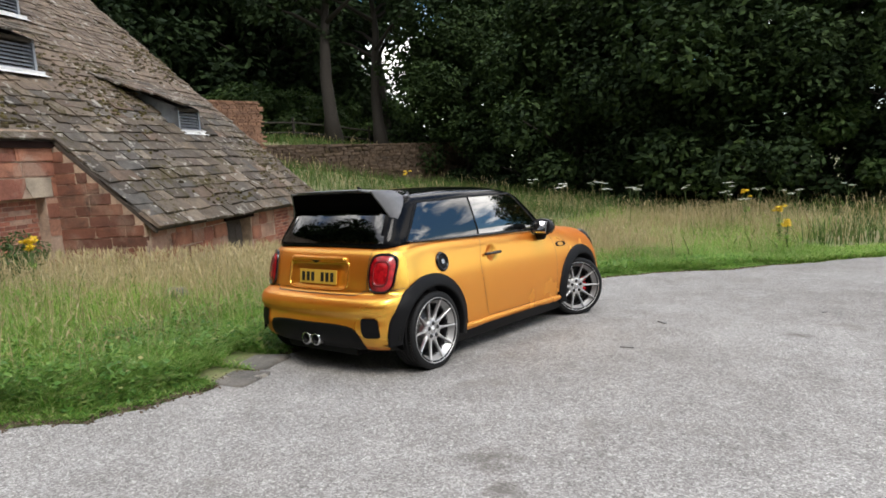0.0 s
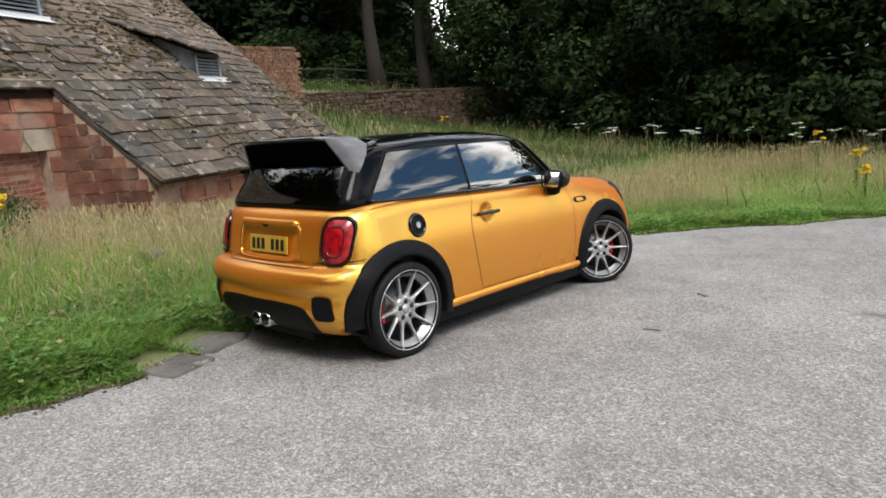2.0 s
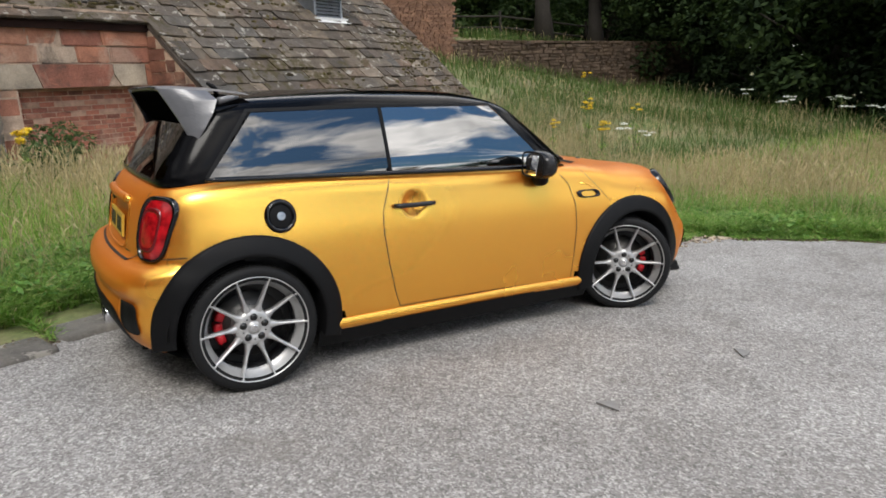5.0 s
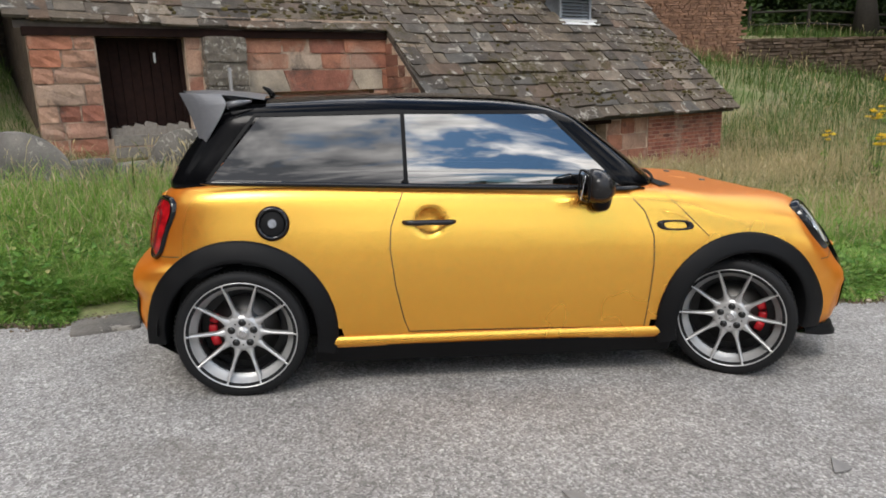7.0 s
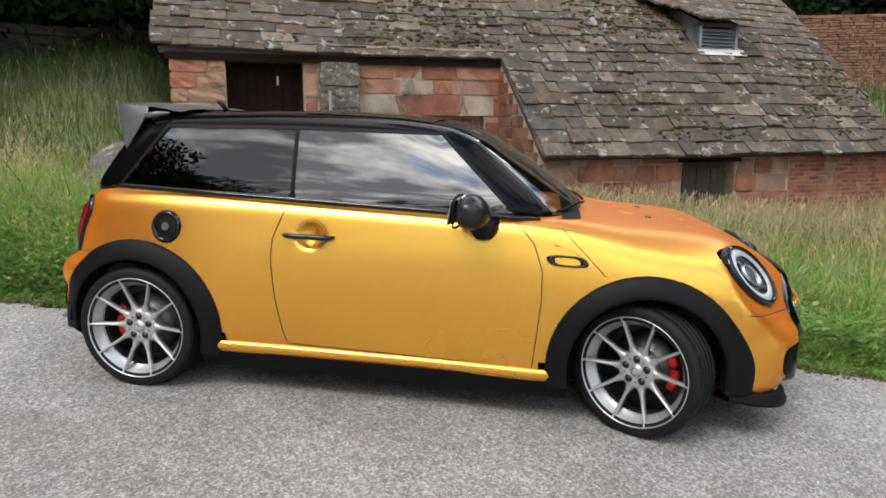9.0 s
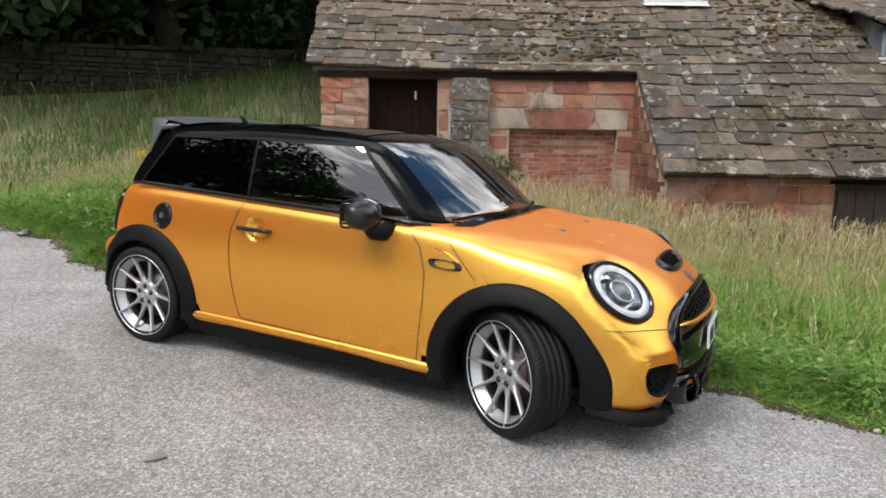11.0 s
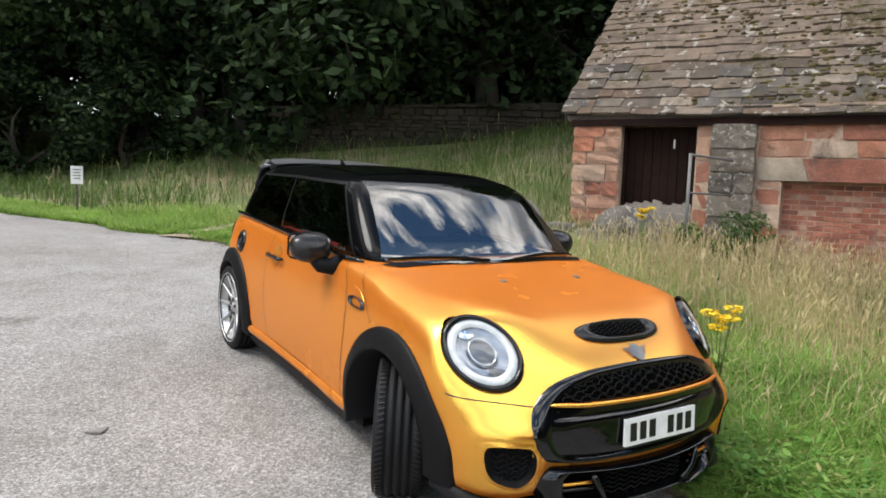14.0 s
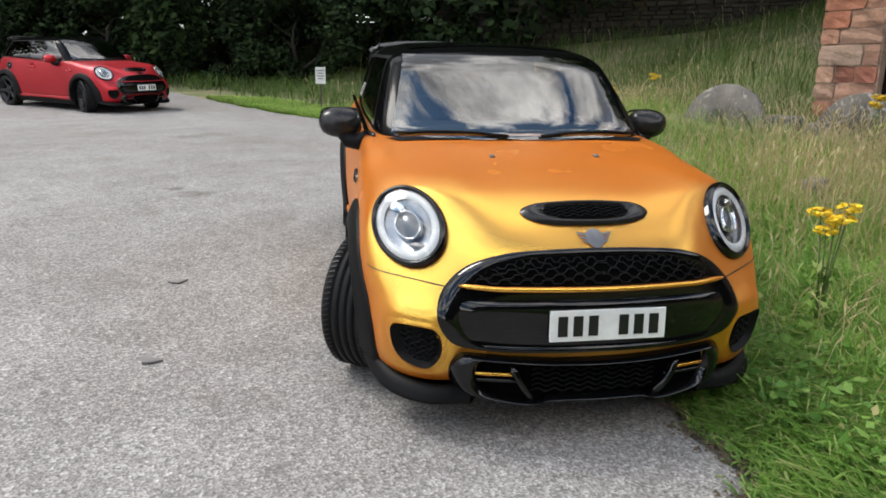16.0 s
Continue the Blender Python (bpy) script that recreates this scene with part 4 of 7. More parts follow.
def without(geo, drop):
    """The faces whose middle is not dropped."""
    V, F = geo
    keep = [f for f in F if not drop(sum((Vector(V[i]) for i in f), Vector()) / len(f))]
    used = sorted({i for f in keep for i in f})
    idx = {o: i for i, o in enumerate(used)}
    return [V[i] for i in used], [tuple(idx[i] for i in f) for f in keep]


VENT = [(0.716, 0.446), (0.640, 0.458), (0.570, 0.450), (0.545, 0.400), (0.548, 0.340), (0.585, 0.288), (0.640, 0.290), (0.690, 0.318), (0.716, 0.375)]
VENT = [(0.632 + (a - 0.632) * 0.90, 0.376 + (b - 0.376) * 0.90) for a, b in VENT]
VENT_HOLE = [(0.632 + (a - 0.632) * 1.10, 0.372 + (b - 0.372) * 1.10) for a, b in VENT]
DOOR_GLASS = [(0.792, 0.992), (0.782, 1.322), (1.485, 1.325), (1.86, 0.972)]
REAR_GLASS = [(-0.13, 1.016), (0.10, 1.304), (0.765, 1.322), (0.775, 0.992)]
FRONT_GLASS = [(-0.618, 0.972), (-0.51, 1.345), (0.51, 1.345), (0.618, 0.972)]
BACK_GLASS = [(-0.60, 1.015), (-0.50, 1.30), (0.50, 1.30), (0.60, 1.015)]


def wheel_geo(style):
    """Parts of a wheel standing at the origin, its face to +x."""
    tyre = [(-0.100, 0.238)]
    side = [(-0.104, 0.252), (-0.109, 0.272), (-0.106, 0.293), (-0.094, 0.3045)]
    groove = []
    for gx in (-0.054, -0.018, 0.018, 0.054):
        groove += [(gx - 0.006, R_WHEEL), (gx - 0.005, R_WHEEL - 0.008), (gx + 0.005, R_WHEEL - 0.008), (gx + 0.006, R_WHEEL)]
    tyre = tyre + side + groove + [(-x, r) for x, r in side[::-1]] + [(0.100, 0.238)]
    rim = [(0.046, 0.210), (0.060, 0.226), (0.082, 0.237), (0.097, 0.2475), (0.105, 0.2535), (0.1085, 0.2555), (0.109, 0.2575), (0.105, 0.2595), (0.098, 0.259), (0.094, 0.252)]
    barrel = [(-0.10, 0.245), (-0.09, 0.225), (0.0, 0.206), (0.030, 0.206), (0.034, 0.211), (0.052, 0.213)]
    hub = [(0.02, 0.0), (0.075, 0.0), (0.077, 0.020), (0.072, 0.027), (0.066, 0.029), (0.066, 0.036), (0.069, 0.040), (0.069, 0.070), (0.064, 0.086), (0.050, 0.092), (0.0, 0.094)]
    return lathe(tyre, 72), lathe(rim, 64), lathe(hub, 40), lathe(barrel, 48)


TYRE, RIM, HUB, BARREL = wheel_geo("multi")


def spoke_geo(w0, w1, r0, r1, flare=2.6):
    """A slim spoke along z with a flared root, a ridge and a foot on the rim."""
    V, F, m = [], [], 12
    for i in range(m + 1):
        k = i / m
        r = lerp(r0, r1, k)
        w = lerp(w0, w1, k) * (1 + (flare - 1) * max(0.0, 1 - k / 0.34) ** 2.2) * (1 + 0.7 * max(0.0, (k - 0.90) / 0.10) ** 2)
        x = 0.066 + 0.040 * k ** 1.3
        d = lerp(0.030, 0.020, k)
        V += [(x - d, -w * 1.25, r), (x - 0.007, -w, r), (x, -w * 0.5, r), (x, w * 0.5, r), (x - 0.007, w, r), (x - d, w * 1.25, r)]
    for i in range(m):
        F += [(i * 6 + k, i * 6 + (k + 1) % 6, i * 6 + 6 + (k + 1) % 6, i * 6 + 6 + k) for k in range(6)]
    return V, F


SPOKE = spoke_geo(0.0092, 0.0060, 0.078, 0.2545)
FAT_SPOKE = spoke_geo(0.030, 0.024, 0.07, 0.246, 1.2)
BOLT = lathe([(0.050, 0.0), (0.078, 0.0), (0.080, 0.007), (0.078, 0.0115), (0.071, 0.012), (0.0705, 0.017), (0.0695, 0.018)], 14)
PIN_HOLE = lathe([(0.0700, 0.0), (0.0698, 0.0042)], 10)


def make_wheel(car, at, style):
    rim = part("wheel", RIM, ALLOY if style == "multi" else DARK_ALLOY, car, "silver multi-spoke alloy wheel" if style == "multi" else "dark alloy wheel with five spokes", at=at)
    part("tyre", TYRE, RUBBER, rim, "black low-profile tyre")
    part("barrel", BARREL, DARK_ALLOY, rim, "dark inner barrel")
    # black disc added for the deep shade behind the spokes
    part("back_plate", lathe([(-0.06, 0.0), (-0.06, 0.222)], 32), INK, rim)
    part("hub", HUB, rim.data.materials[0], rim)
    n, geo = (10, SPOKE) if style == "multi" else (5, FAT_SPOKE)
    for k in range(n):
        part("spoke", geo, rim.data.materials[0], rim, at=pose(0, 0, 0, 360 / n * k + 18, 0, 0))
    for k in range(5):
        part("bolt", moved(BOLT, Matrix.Translation((0, 0, 0))), INK, rim, at=pose(0, 0.054 * math.cos(radians(72 * k + 90)), 0.054 * math.sin(radians(72 * k + 90))))
    part("centre_cap", lathe([(0.076, 0.0), (0.0772, 0.012), (0.0765, 0.0195), (0.073, 0.020)], 28), CHROME if style == "multi" else DARK_ALLOY, rim)
    for k in range(5):
        part("pin_hole", PIN_HOLE, INK, rim, at=pose(0, 0.056 * math.cos(radians(72 * k + 54)), 0.056 * math.sin(radians(72 * k + 54))))
    part("brake_disc", lathe([(-0.03, 0.05), (-0.03, 0.165), (-0.012, 0.165), (-0.012, 0.08), (0.0, 0.075), (0.0, 0.04)], 40), STEEL, rim)
    # sipes across the tread's shoulders
    V, F = [], []
    for k in range(84):
        t = 2 * math.pi * k / 84
        for x0, x1 in ((-0.099, -0.068), (0.068, 0.099)):
            g = box(abs(x1 - x0), 0.0035, 0.004, ((x0 + x1) / 2, 0, 0))
            m = Matrix.Rotation(t, 4, "X") @ Matrix.Translation((0, 0, R_WHEEL - 0.0005)) @ Matrix.Rotation(0.35 if x0 > 0 else -0.35, 4, "Z")
            q = len(V)
            V += [tuple(m @ Vector(v)) for v in g[0]]
            F += [tuple(i + q for i in f) for f in g[1]]
    tagged(part("tread_sipe", (V, F), INK, rim, smooth=False), kind="stuff")
    return rim


def arch_geo(yc, side, a0, a1):
    """A moulded wheel-arch lip round an axle, following the body."""
    view = "right" if side > 0 else "left"
    prof = [(0.350, None), (0.350, 0.030), (0.356, 0.037), (0.372, 0.036), (0.40, 0.028), (0.436, 0.016), (0.448, 0.008), (0.450, -0.004)]
    n = 44

    def at(u, v):
        t = radians(lerp(a0, a1, u))
        r, lift = prof[min(len(prof) - 1, round(v * (len(prof) - 1)))]
        stretch = 1 + 0.05 * max(0, -math.sin(t))
        y, z = yc + r * math.cos(t) * stretch, 0.305 + r * math.sin(t)
        if yc > 1 and y > yc:
            y += 0.040 * float(smooth01(0.60, 0.34, z)) * (r - 0.35) / 0.1
        p = on_hull(BODY_HULL, view, y, max(z, 0.26), 0)
        x = max(abs(p.x), lerp(0.80, 0.735, min(1, max(0, (-0.22 - y) / 0.22))) if y < 1 else lerp(0.80, 0.74, min(1, max(0, (y - 2.80) / 0.2))))
        return (side * (0.66 if lift is None else x + lift), y, z)
    return grid(at, n, len(prof) - 1)


def mirror_geo(side):
    """A mirror's cap: square towards the rear, rounded towards the front."""
    def shape(p):
        f = max(0.0, p.y)
        k = 1 - 0.34 * f ** 2.2
        x = p.x * 0.112 * k * (1 - 0.06 * max(0, -p.z))
        z = p.z * 0.080 * k - 0.010 * f
        return x, p.y * (0.088 if p.y > 0 else 0.062), z * (1 - 0.10 * max(0, p.x * side))
    return rounded_block(shape, 16, 16, 14, 2.7, 2.6)


def bars(parent, count, width, height, at, mat):
    """Plain bars in place of characters, on a plate that faces its own -y."""
    step = width / count
    for k in range(count):
        if k == 3:
            continue
        part("bar", box(step * 0.62, 0.003, height, ((k - (count - 1) / 2) * step, 0, 0)), mat, parent, smooth=False, at=at)


def both(fn):
    for s in (-1, 1):
        fn(s, "right" if s > 0 else "left")


def make_car(label, at, paint, style, steer, spoiler):
    """A small three-door hatchback with all its parts."""
    car = thing("car", label, "car", at=at, group="parked hatchbacks")
    trim_mat = CARBON if spoiler else paint

    def arch_hole(p):
        return abs(p.x) > 0.40 and min((p.y - yc) ** 2 + (p.z - 0.305) ** 2 for yc in (0, AXLE)) < 0.392 ** 2 or (abs(p.x) > 0.40 and (-0.38 < p.y < 0.47 or 2.02 < p.y < 2.87) and p.z < 0.31)

    def open_top(p):
        if p.y > 2.4 and ((abs(p.x) - 0.643) / 0.119) ** 2 + ((p.z - 0.759) / 0.119) ** 2 < 1:
            return True
        if p.y > 2.7 and abs(p.x) > 0.5 and inside(VENT_HOLE, abs(p.x), p.z):
            return True
        return arch_hole(p) or (p.z > 0.86 and abs(p.x) < 0.60 and -0.12 < p.y < 1.96)

    part("body", without(BODY_GEO, open_top), paint, car)
    poly_in = [DOOR_GLASS, REAR_GLASS]

    def pane_hole(p):
        if p.z > 1.38:
            return False
        if abs(p.x) > 0.50 and -0.15 < p.y < 1.95 and any(inside(q, p.y, p.z) for q in poly_in):
            return True
        if p.y > 1.45 and inside(FRONT_GLASS, p.x * 1.0, p.z):
            return True
        return p.y < 0.05 and inside(BACK_GLASS, p.x, p.z)

    part("cabin_frame", without(CABIN_GEO, pane_hole), ROOF_BLACK, car, "gloss black roof and pillars")
    part("windscreen", quad_patch(CABIN_HULL, "front", [(-0.632, 0.966), (-0.522, 1.354), (0.522, 1.354), (0.632, 0.966)], 0.002, 24, 14), SCREEN, car).visible_shadow = False
    part("rear_window", quad_patch(CABIN_HULL, "rear", [(-0.615, 1.01), (-0.515, 1.31), (0.515, 1.31), (0.615, 1.01)], -0.002, 20, 10), REAR_TINT, car).visible_shadow = False
    for s, view in ((-1, "left"), (1, "right")):
        part("side_window", quad_patch(CABIN_HULL, view, [(a, b) for a, b in DOOR_GLASS], 0.0015), CLEAR, car, "glass reflecting the sky").visible_shadow = False
        part("side_window", quad_patch(CABIN_HULL, view, [(a, b) for a, b in REAR_GLASS], 0.0015), TINT, car, "dark privacy glass").visible_shadow = False
        part("window_seal", seam(CABIN_HULL, view, [(0.783, 0.985), (0.772, 1.33)], 0.020, 0.004), BLACK_PLASTIC, car)
        part("window_seal", seam(CABIN_HULL, view, [(-0.14, 1.014), (0.08, 1.314), (0.78, 1.332), (1.49, 1.334), (1.88, 0.965)], 0.016, 0.003), BLACK_PLASTIC, car)
        belt = [tuple(on_hull(BODY_HULL, view, y, z, 0.006)) for y, z in [(lerp(-0.16, 1.98, k / 40), lerp(1.006, 0.960, k / 40)) for k in range(41)]]
        belt = [(s * max(0.735 if p[1] < 1.9 else 0.70, abs(p[0]) - 0.004), p[1], max(p[2], 0.95)) for p in belt]
        part("belt_trim", tube(belt, [0.006] + [0.013] * 39 + [0.006], 8), BLACK_GLOSS, car)

        # doors, skirts and their gaps
        part("door_gap", seam(BODY_HULL, view, [(0.775, 0.985), (0.74, 0.90), (0.705, 0.80), (0.700, 0.70), (0.725, 0.52), (0.765, 0.35), (0.79, 0.285), (1.985, 0.270), (1.995, 0.40), (2.01, 0.60), (2.005, 0.74), (1.96, 0.86), (1.88, 0.945)], 0.0045, 0.0015), INK, car)
        part("bonnet_gap", seam(BODY_HULL, view, [(2.06, 0.955), (2.16, 0.86), (2.29, 0.735)], 0.0035, 0.0015), INK, car)
        gap = []
        for k in range(19):
            a = radians(lerp(54, 30.5, k / 18)) * s
            way = Vector((math.sin(a), math.cos(a), 0))
            h = BODY_HULL.ray_cast(Vector((0, 2.35, lerp(0.603, 0.588, k / 18))) + way * 3, -way)[0]
            if h is not None:
                gap.append(tuple(h))
        part("bumper_gap", tube(gap, 0.0028, 5), INK, car)
        part("bumper_gap", seam(BODY_HULL, view, [(-0.50, 0.655), (-0.38, 0.665), (-0.27, 0.675)], 0.005, 0.002), INK, car)

        def skirt_at(u, v):
            y = lerp(0.385, 2.095, u)
            prof = [(0.274, 0.001), (0.270, 0.010), (0.259, 0.018), (0.241, 0.022), (0.221, 0.013), (0.207, -0.008)]
            z, lift = prof[round(v * 5)]
            p = on_hull(BODY_HULL, view, y, max(z, 0.25), 0)
            taper = min(1, 0.85 + u / 0.3, 0.85 + (1 - u) / 0.3)
            z = lerp(0.268, z, lerp(0.35, 1.0, taper))
            return (s * (abs(p.x) + lift * lerp(0.3, 1.0, taper)), y, z)
        part("side_skirt", grid(skirt_at, 30, 5), paint, car)
        part("sill", grid(lambda u, v: (s * (0.805 - 0.05 * v), lerp(0.33, 2.15, u), lerp(0.225, 0.125, v)), 28, 3), BLACK_PLASTIC, car, "black plastic sill")
        for yc, a0, a1 in ((0.0, -15, 187), (AXLE, -10, 196)):
            part("wheel_arch", arch_geo(yc, s, a0, a1), BLACK_PLASTIC, car, "black plastic wheel-arch moulding")
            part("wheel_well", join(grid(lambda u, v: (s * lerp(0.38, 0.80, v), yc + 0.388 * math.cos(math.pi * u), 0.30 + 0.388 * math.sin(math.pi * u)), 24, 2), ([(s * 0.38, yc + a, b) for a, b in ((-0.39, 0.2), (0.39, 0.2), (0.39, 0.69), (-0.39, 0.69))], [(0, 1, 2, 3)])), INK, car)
        handle = part("door_handle", tube([(s * (abs(on_hull(BODY_HULL, view, lerp(0.766, 1.010, k / 12), 0.735).x) + (0.017 if 0 < k < 12 else -0.004)), lerp(0.766, 1.010, k / 12), 0.826) for k in range(13)], [0.010] + [0.0135] * 11 + [0.010], 10), trim_mat, car, "dark door handle")
        part("side_scuttle", oval(BODY_HULL, view, (2.115, 0.792), 0.092, 0.026, 3.0, lambda r: 0.004 + 0.012 * math.sin(math.pi * (r - 0.62) / 0.38), 0.62, 1.0, 5, 40, lean=-0.5), trim_mat, car, "dark side badge frame")
        part("crease", tube([tuple(on_hull(BODY_HULL, view, a, b, -0.004)) for a, b in [(2.05, 0.862), (2.12, 0.848), (2.18, 0.815), (2.20, 0.79)]], 0.006), paint, car)
        if s > 0:
            cap = part("fuel_cap", oval(BODY_HULL, view, (0.160, 0.828), 0.078, 0.080, 2.0, lambda r: 0.003 + 0.014 * math.sin(math.pi * (r - 0.66) / 0.34), 0.66, 1.0, 6, 40), BLACK_GLOSS, car, "round black filler cap")
            part("cap_disc", oval(BODY_HULL, view, (0.160, 0.828), 0.054, 0.055, 2.0, lambda r: 0.004 + 0.006 * (1 - r), 0.0, 1.0, 4, 32), BLACK_PLASTIC, cap)
            part("cap_badge", oval(BODY_HULL, view, (0.160, 0.828), 0.020, 0.020, 2.0, lambda r: 0.014, 0.0, 1.0, 2, 20), SILVER, cap)
        # mirrors
        arm = part("mirror", mirror_geo(s), CARBON if spoiler else paint, car, "rounded mirror cap", at=pose(s * 0.868, 1.672, 1.000, 0, 0, -5 * s))
        part("mirror_arm", tube([(s * 0.715, 1.76, 0.925), (s * 0.775, 1.735, 0.905), (s * 0.825, 1.715, 0.910), (s * 0.85, 1.70, 0.945)], [0.050, 0.046, 0.042, 0.040], 14), BLACK_PLASTIC, car)
        part("mirror_edge", moved(tube([(a, -0.058, b) for a, b in smooth_loop([(-0.095, 0.058), (0.0, 0.070), (0.095, 0.058), (0.103, 0.0), (0.095, -0.058), (0.0, -0.070), (-0.095, -0.058), (-0.103, 0.0)], 40)], 0.006, 6, close=True), Matrix.Identity(4)), BLACK_PLASTIC, arm)
        part("mirror_glass", moved(box(0.168, 0.006, 0.112, bev=0.002), pose(0, -0.0625, 0, -9, 0, -14 * s)), CHROME, arm, "mirror glass")
        # headlamps and tail lamps
        c = (s * 0.643, 0.759)
        lamp_plane = BVHTree.FromPolygons([Vector((s * a, 2.950 - 0.86 * (b - 0.759) - 0.73 * (a - 0.643), b)) for a, b in ((0.40, 0.50), (0.90, 0.50), (0.90, 1.02), (0.40, 1.02))], [(0, 1, 2, 3)])

        def lamp_ring(ra, rb, lift, r0=0.0, r1=1.0, rings=6, n=56, at=c):
            return oval(lamp_plane, "front", at, ra, rb, 2.0, lift, r0, r1, rings, n, lean=-0.07 * s)
        ring = part("headlight", lamp_ring(0.1345, 0.1345, lambda r: 0.004 + 0.014 * math.sin(math.pi * min(1, (r - 0.80) / 0.16)) if r < 0.96 else 0.004 - 0.07 * (r - 0.96) / 0.04, 0.80, 1.0, 10, 64), BLACK_GLOSS, car, "round headlight with black bezel")
        part("bowl", lamp_ring(0.1103, 0.1103, lambda r: -0.022 + 0.024 * r * r, rings=8), SILVER, ring)
        part("light_ring", lamp_ring(0.1085, 0.1085, lambda r: 0.005 + 0.007 * math.sin(math.pi * (r - 0.76) / 0.24), 0.76, 1.0, 6), WHITE_PAINT, ring, "white daytime light ring")
        part("projector", lamp_ring(0.048, 0.048, lambda r: -0.006 + 0.016 * math.sin(math.pi * min(1, (r - 0.78) / 0.22)), 0.78, 1.0, 5, 40), CHROME, ring)
        part("projector_lens", lamp_ring(0.039, 0.039, lambda r: -0.004 + 0.012 * (1 - r * r), rings=5, n=32), GREY_LENS, ring, "smoky projector lens")
        part("reflector_fin", lamp_ring(0.026, 0.014, lambda r: 0.002 + 0.006 * (1 - r), rings=3, n=20, at=(c[0] + s * 0.035, c[1] + 0.055)), CHROME, ring)
        part("reflector_fin", lamp_ring(0.030, 0.012, lambda r: 0.001 + 0.005 * (1 - r), rings=3, n=20, at=(c[0] - s * 0.03, c[1] - 0.062)), STEEL, ring)
        part("lens", lamp_ring(0.1103, 0.1103, lambda r: 0.012 + 0.016 * (1 - r * r)), LENS, ring).visible_shadow = False
        tc = (s * 0.634, 0.790)
        lamp = part("tail_light", oval(BODY_HULL, "rear", tc, 0.095, 0.150, 3.4, lambda r: 0.003 + 0.016 * math.sin(math.pi * min(1, (r - 0.85) / 0.15)), 0.85, 1.0, 6, 56), BLACK_GLOSS, car, "red tail light with black rim")
        part("red_lens", oval(BODY_HULL, "rear", tc, 0.083, 0.133, 3.4, lambda r: 0.006 + 0.014 * (1 - r ** 4), 0.0, 1.0, 6, 48), TAIL_RED, lamp)
        part("inner_frame", oval(BODY_HULL, "rear", tc, 0.056, 0.098, 3.4, lambda r: 0.018 + 0.006 * math.sin(math.pi * (r - 0.8) / 0.2), 0.80, 1.0, 4, 44), LAMP_DARK, lamp)
        # bumper vents
        part("bumper_vent", oval(BODY_HULL, "rear", (s * 0.612, 0.395), 0.068, 0.076, 5.0, lambda r: 0.006 * r ** 6 + 0.002, rings=5, n=36, lean=-0.12 * s), BLACK_PLASTIC, car, "black bumper vent")
        vent_loop = smooth_loop([(s * a, b) for a, b in VENT], 64)
        fog = part("bumper_vent", star(BODY_HULL, "front", vent_loop, lambda r: -0.034 + 0.040 * r ** 5, 0.0, 1.03, 12), BLACK_PLASTIC, car, "dark vent with honeycomb mesh")
        part("vent_rim", star(BODY_HULL, "front", smooth_loop([(s * 0.632 + (a - s * 0.632) * 1.30, 0.372 + (b - 0.372) * 1.30) for a, b in vent_loop[::4]], 64), lambda r: (-0.012 + 0.018 * smooth01(0.74, 0.80, r)) if r < 0.80 else 0.006 * (1 - (r - 0.80) / 0.20) + 0.001, 0.74, 1.0, 12), paint, fog)
        for k in range(6):
            zz = 0.316 + k * 0.024
            w0, w1 = (0.582, 0.662) if k == 0 else (0.568, 0.684) if k < 3 else (0.570, 0.696)
            part("mesh_bar", tube([tuple(on_hull(BODY_HULL, "front", s * lerp(w0, w1, j / 18), zz + 0.007 * (-1) ** (j // 3), -0.014)) for j in range(19)], 0.0045, 5), BLACK_PLASTIC, fog)
        # jets, wiper
        part("washer_jet", moved(box(0.022, 0.03, 0.010, bev=0.003), pose(s * 0.235, 2.53, float(on_hull(BODY_HULL, "top", s * 0.235, 2.53).z) + 0.003, -6, 0, 0)), IRON, car)
        wx = [(s * 0.60 - 0.52 * s * k / 8 + (0.0 if s > 0 else 0), 0.985 + 0.012 * math.sin(k / 8 * 3)) for k in range(9)]
        part("wiper", join(tube([tuple(on_hull(CABIN_HULL, "front", a, b, 0.016)) for a, b in wx], 0.008, 6), tube([tuple(on_hull(CABIN_HULL, "front", a, 0.955 + 0.028 * (i / 8), 0.02)) for i, (a, b) in enumerate(wx[:6])], 0.007, 6)), BLACK_PLASTIC, car)

    # wheels
    for s in (-1, 1):
        for yc, turn in ((0.0, 0.0), (AXLE, -steer)):
            m = pose(s * 0.735, yc, R_WHEEL - 0.002, 0, 0, turn + (0 if s > 0 else 180))
            w = make_wheel(car, m, style)
            part("brake_caliper", join(*[moved(box(0.06, 0.042, 0.05, bev=0.012), pose(-0.03, (0.15 if yc > 1 else -0.15) * (1 if s > 0 else -1) * math.cos(radians(g)), 0.15 * math.sin(radians(g)), g * (1 if (yc > 1) == (s > 0) else -1), 0, 0)) for g in (-22, 0, 22)]), CALIPER, w, "red brake caliper")

    # front: grille, plate, scoop, badge, splitter
    outer = ring_of([(0.0, 0.7285), (0.18, 0.724), (0.33, 0.709), (0.45, 0.665), (0.535, 0.59), (0.568, 0.508), (0.545, 0.435), (0.485, 0.384), (0.36, 0.371), (0.18, 0.371), (0.0, 0.372)], 120)
    mid = (0.0, 0.545)
    grille = part("grille", star(BODY_HULL, "front", outer, lambda r: bead(r, 0.875, 0.020) if r > 0.875 else 0.003, 0.0, 1.0, 18, mid), BLACK_GLOSS, car, "gloss black grille surround")
    low_loop = ring_of([(0.0, 0.567), (0.25, 0.565), (0.46, 0.553), (0.508, 0.520), (0.490, 0.445), (0.43, 0.402), (0.22, 0.394), (0.0, 0.395)], 96)
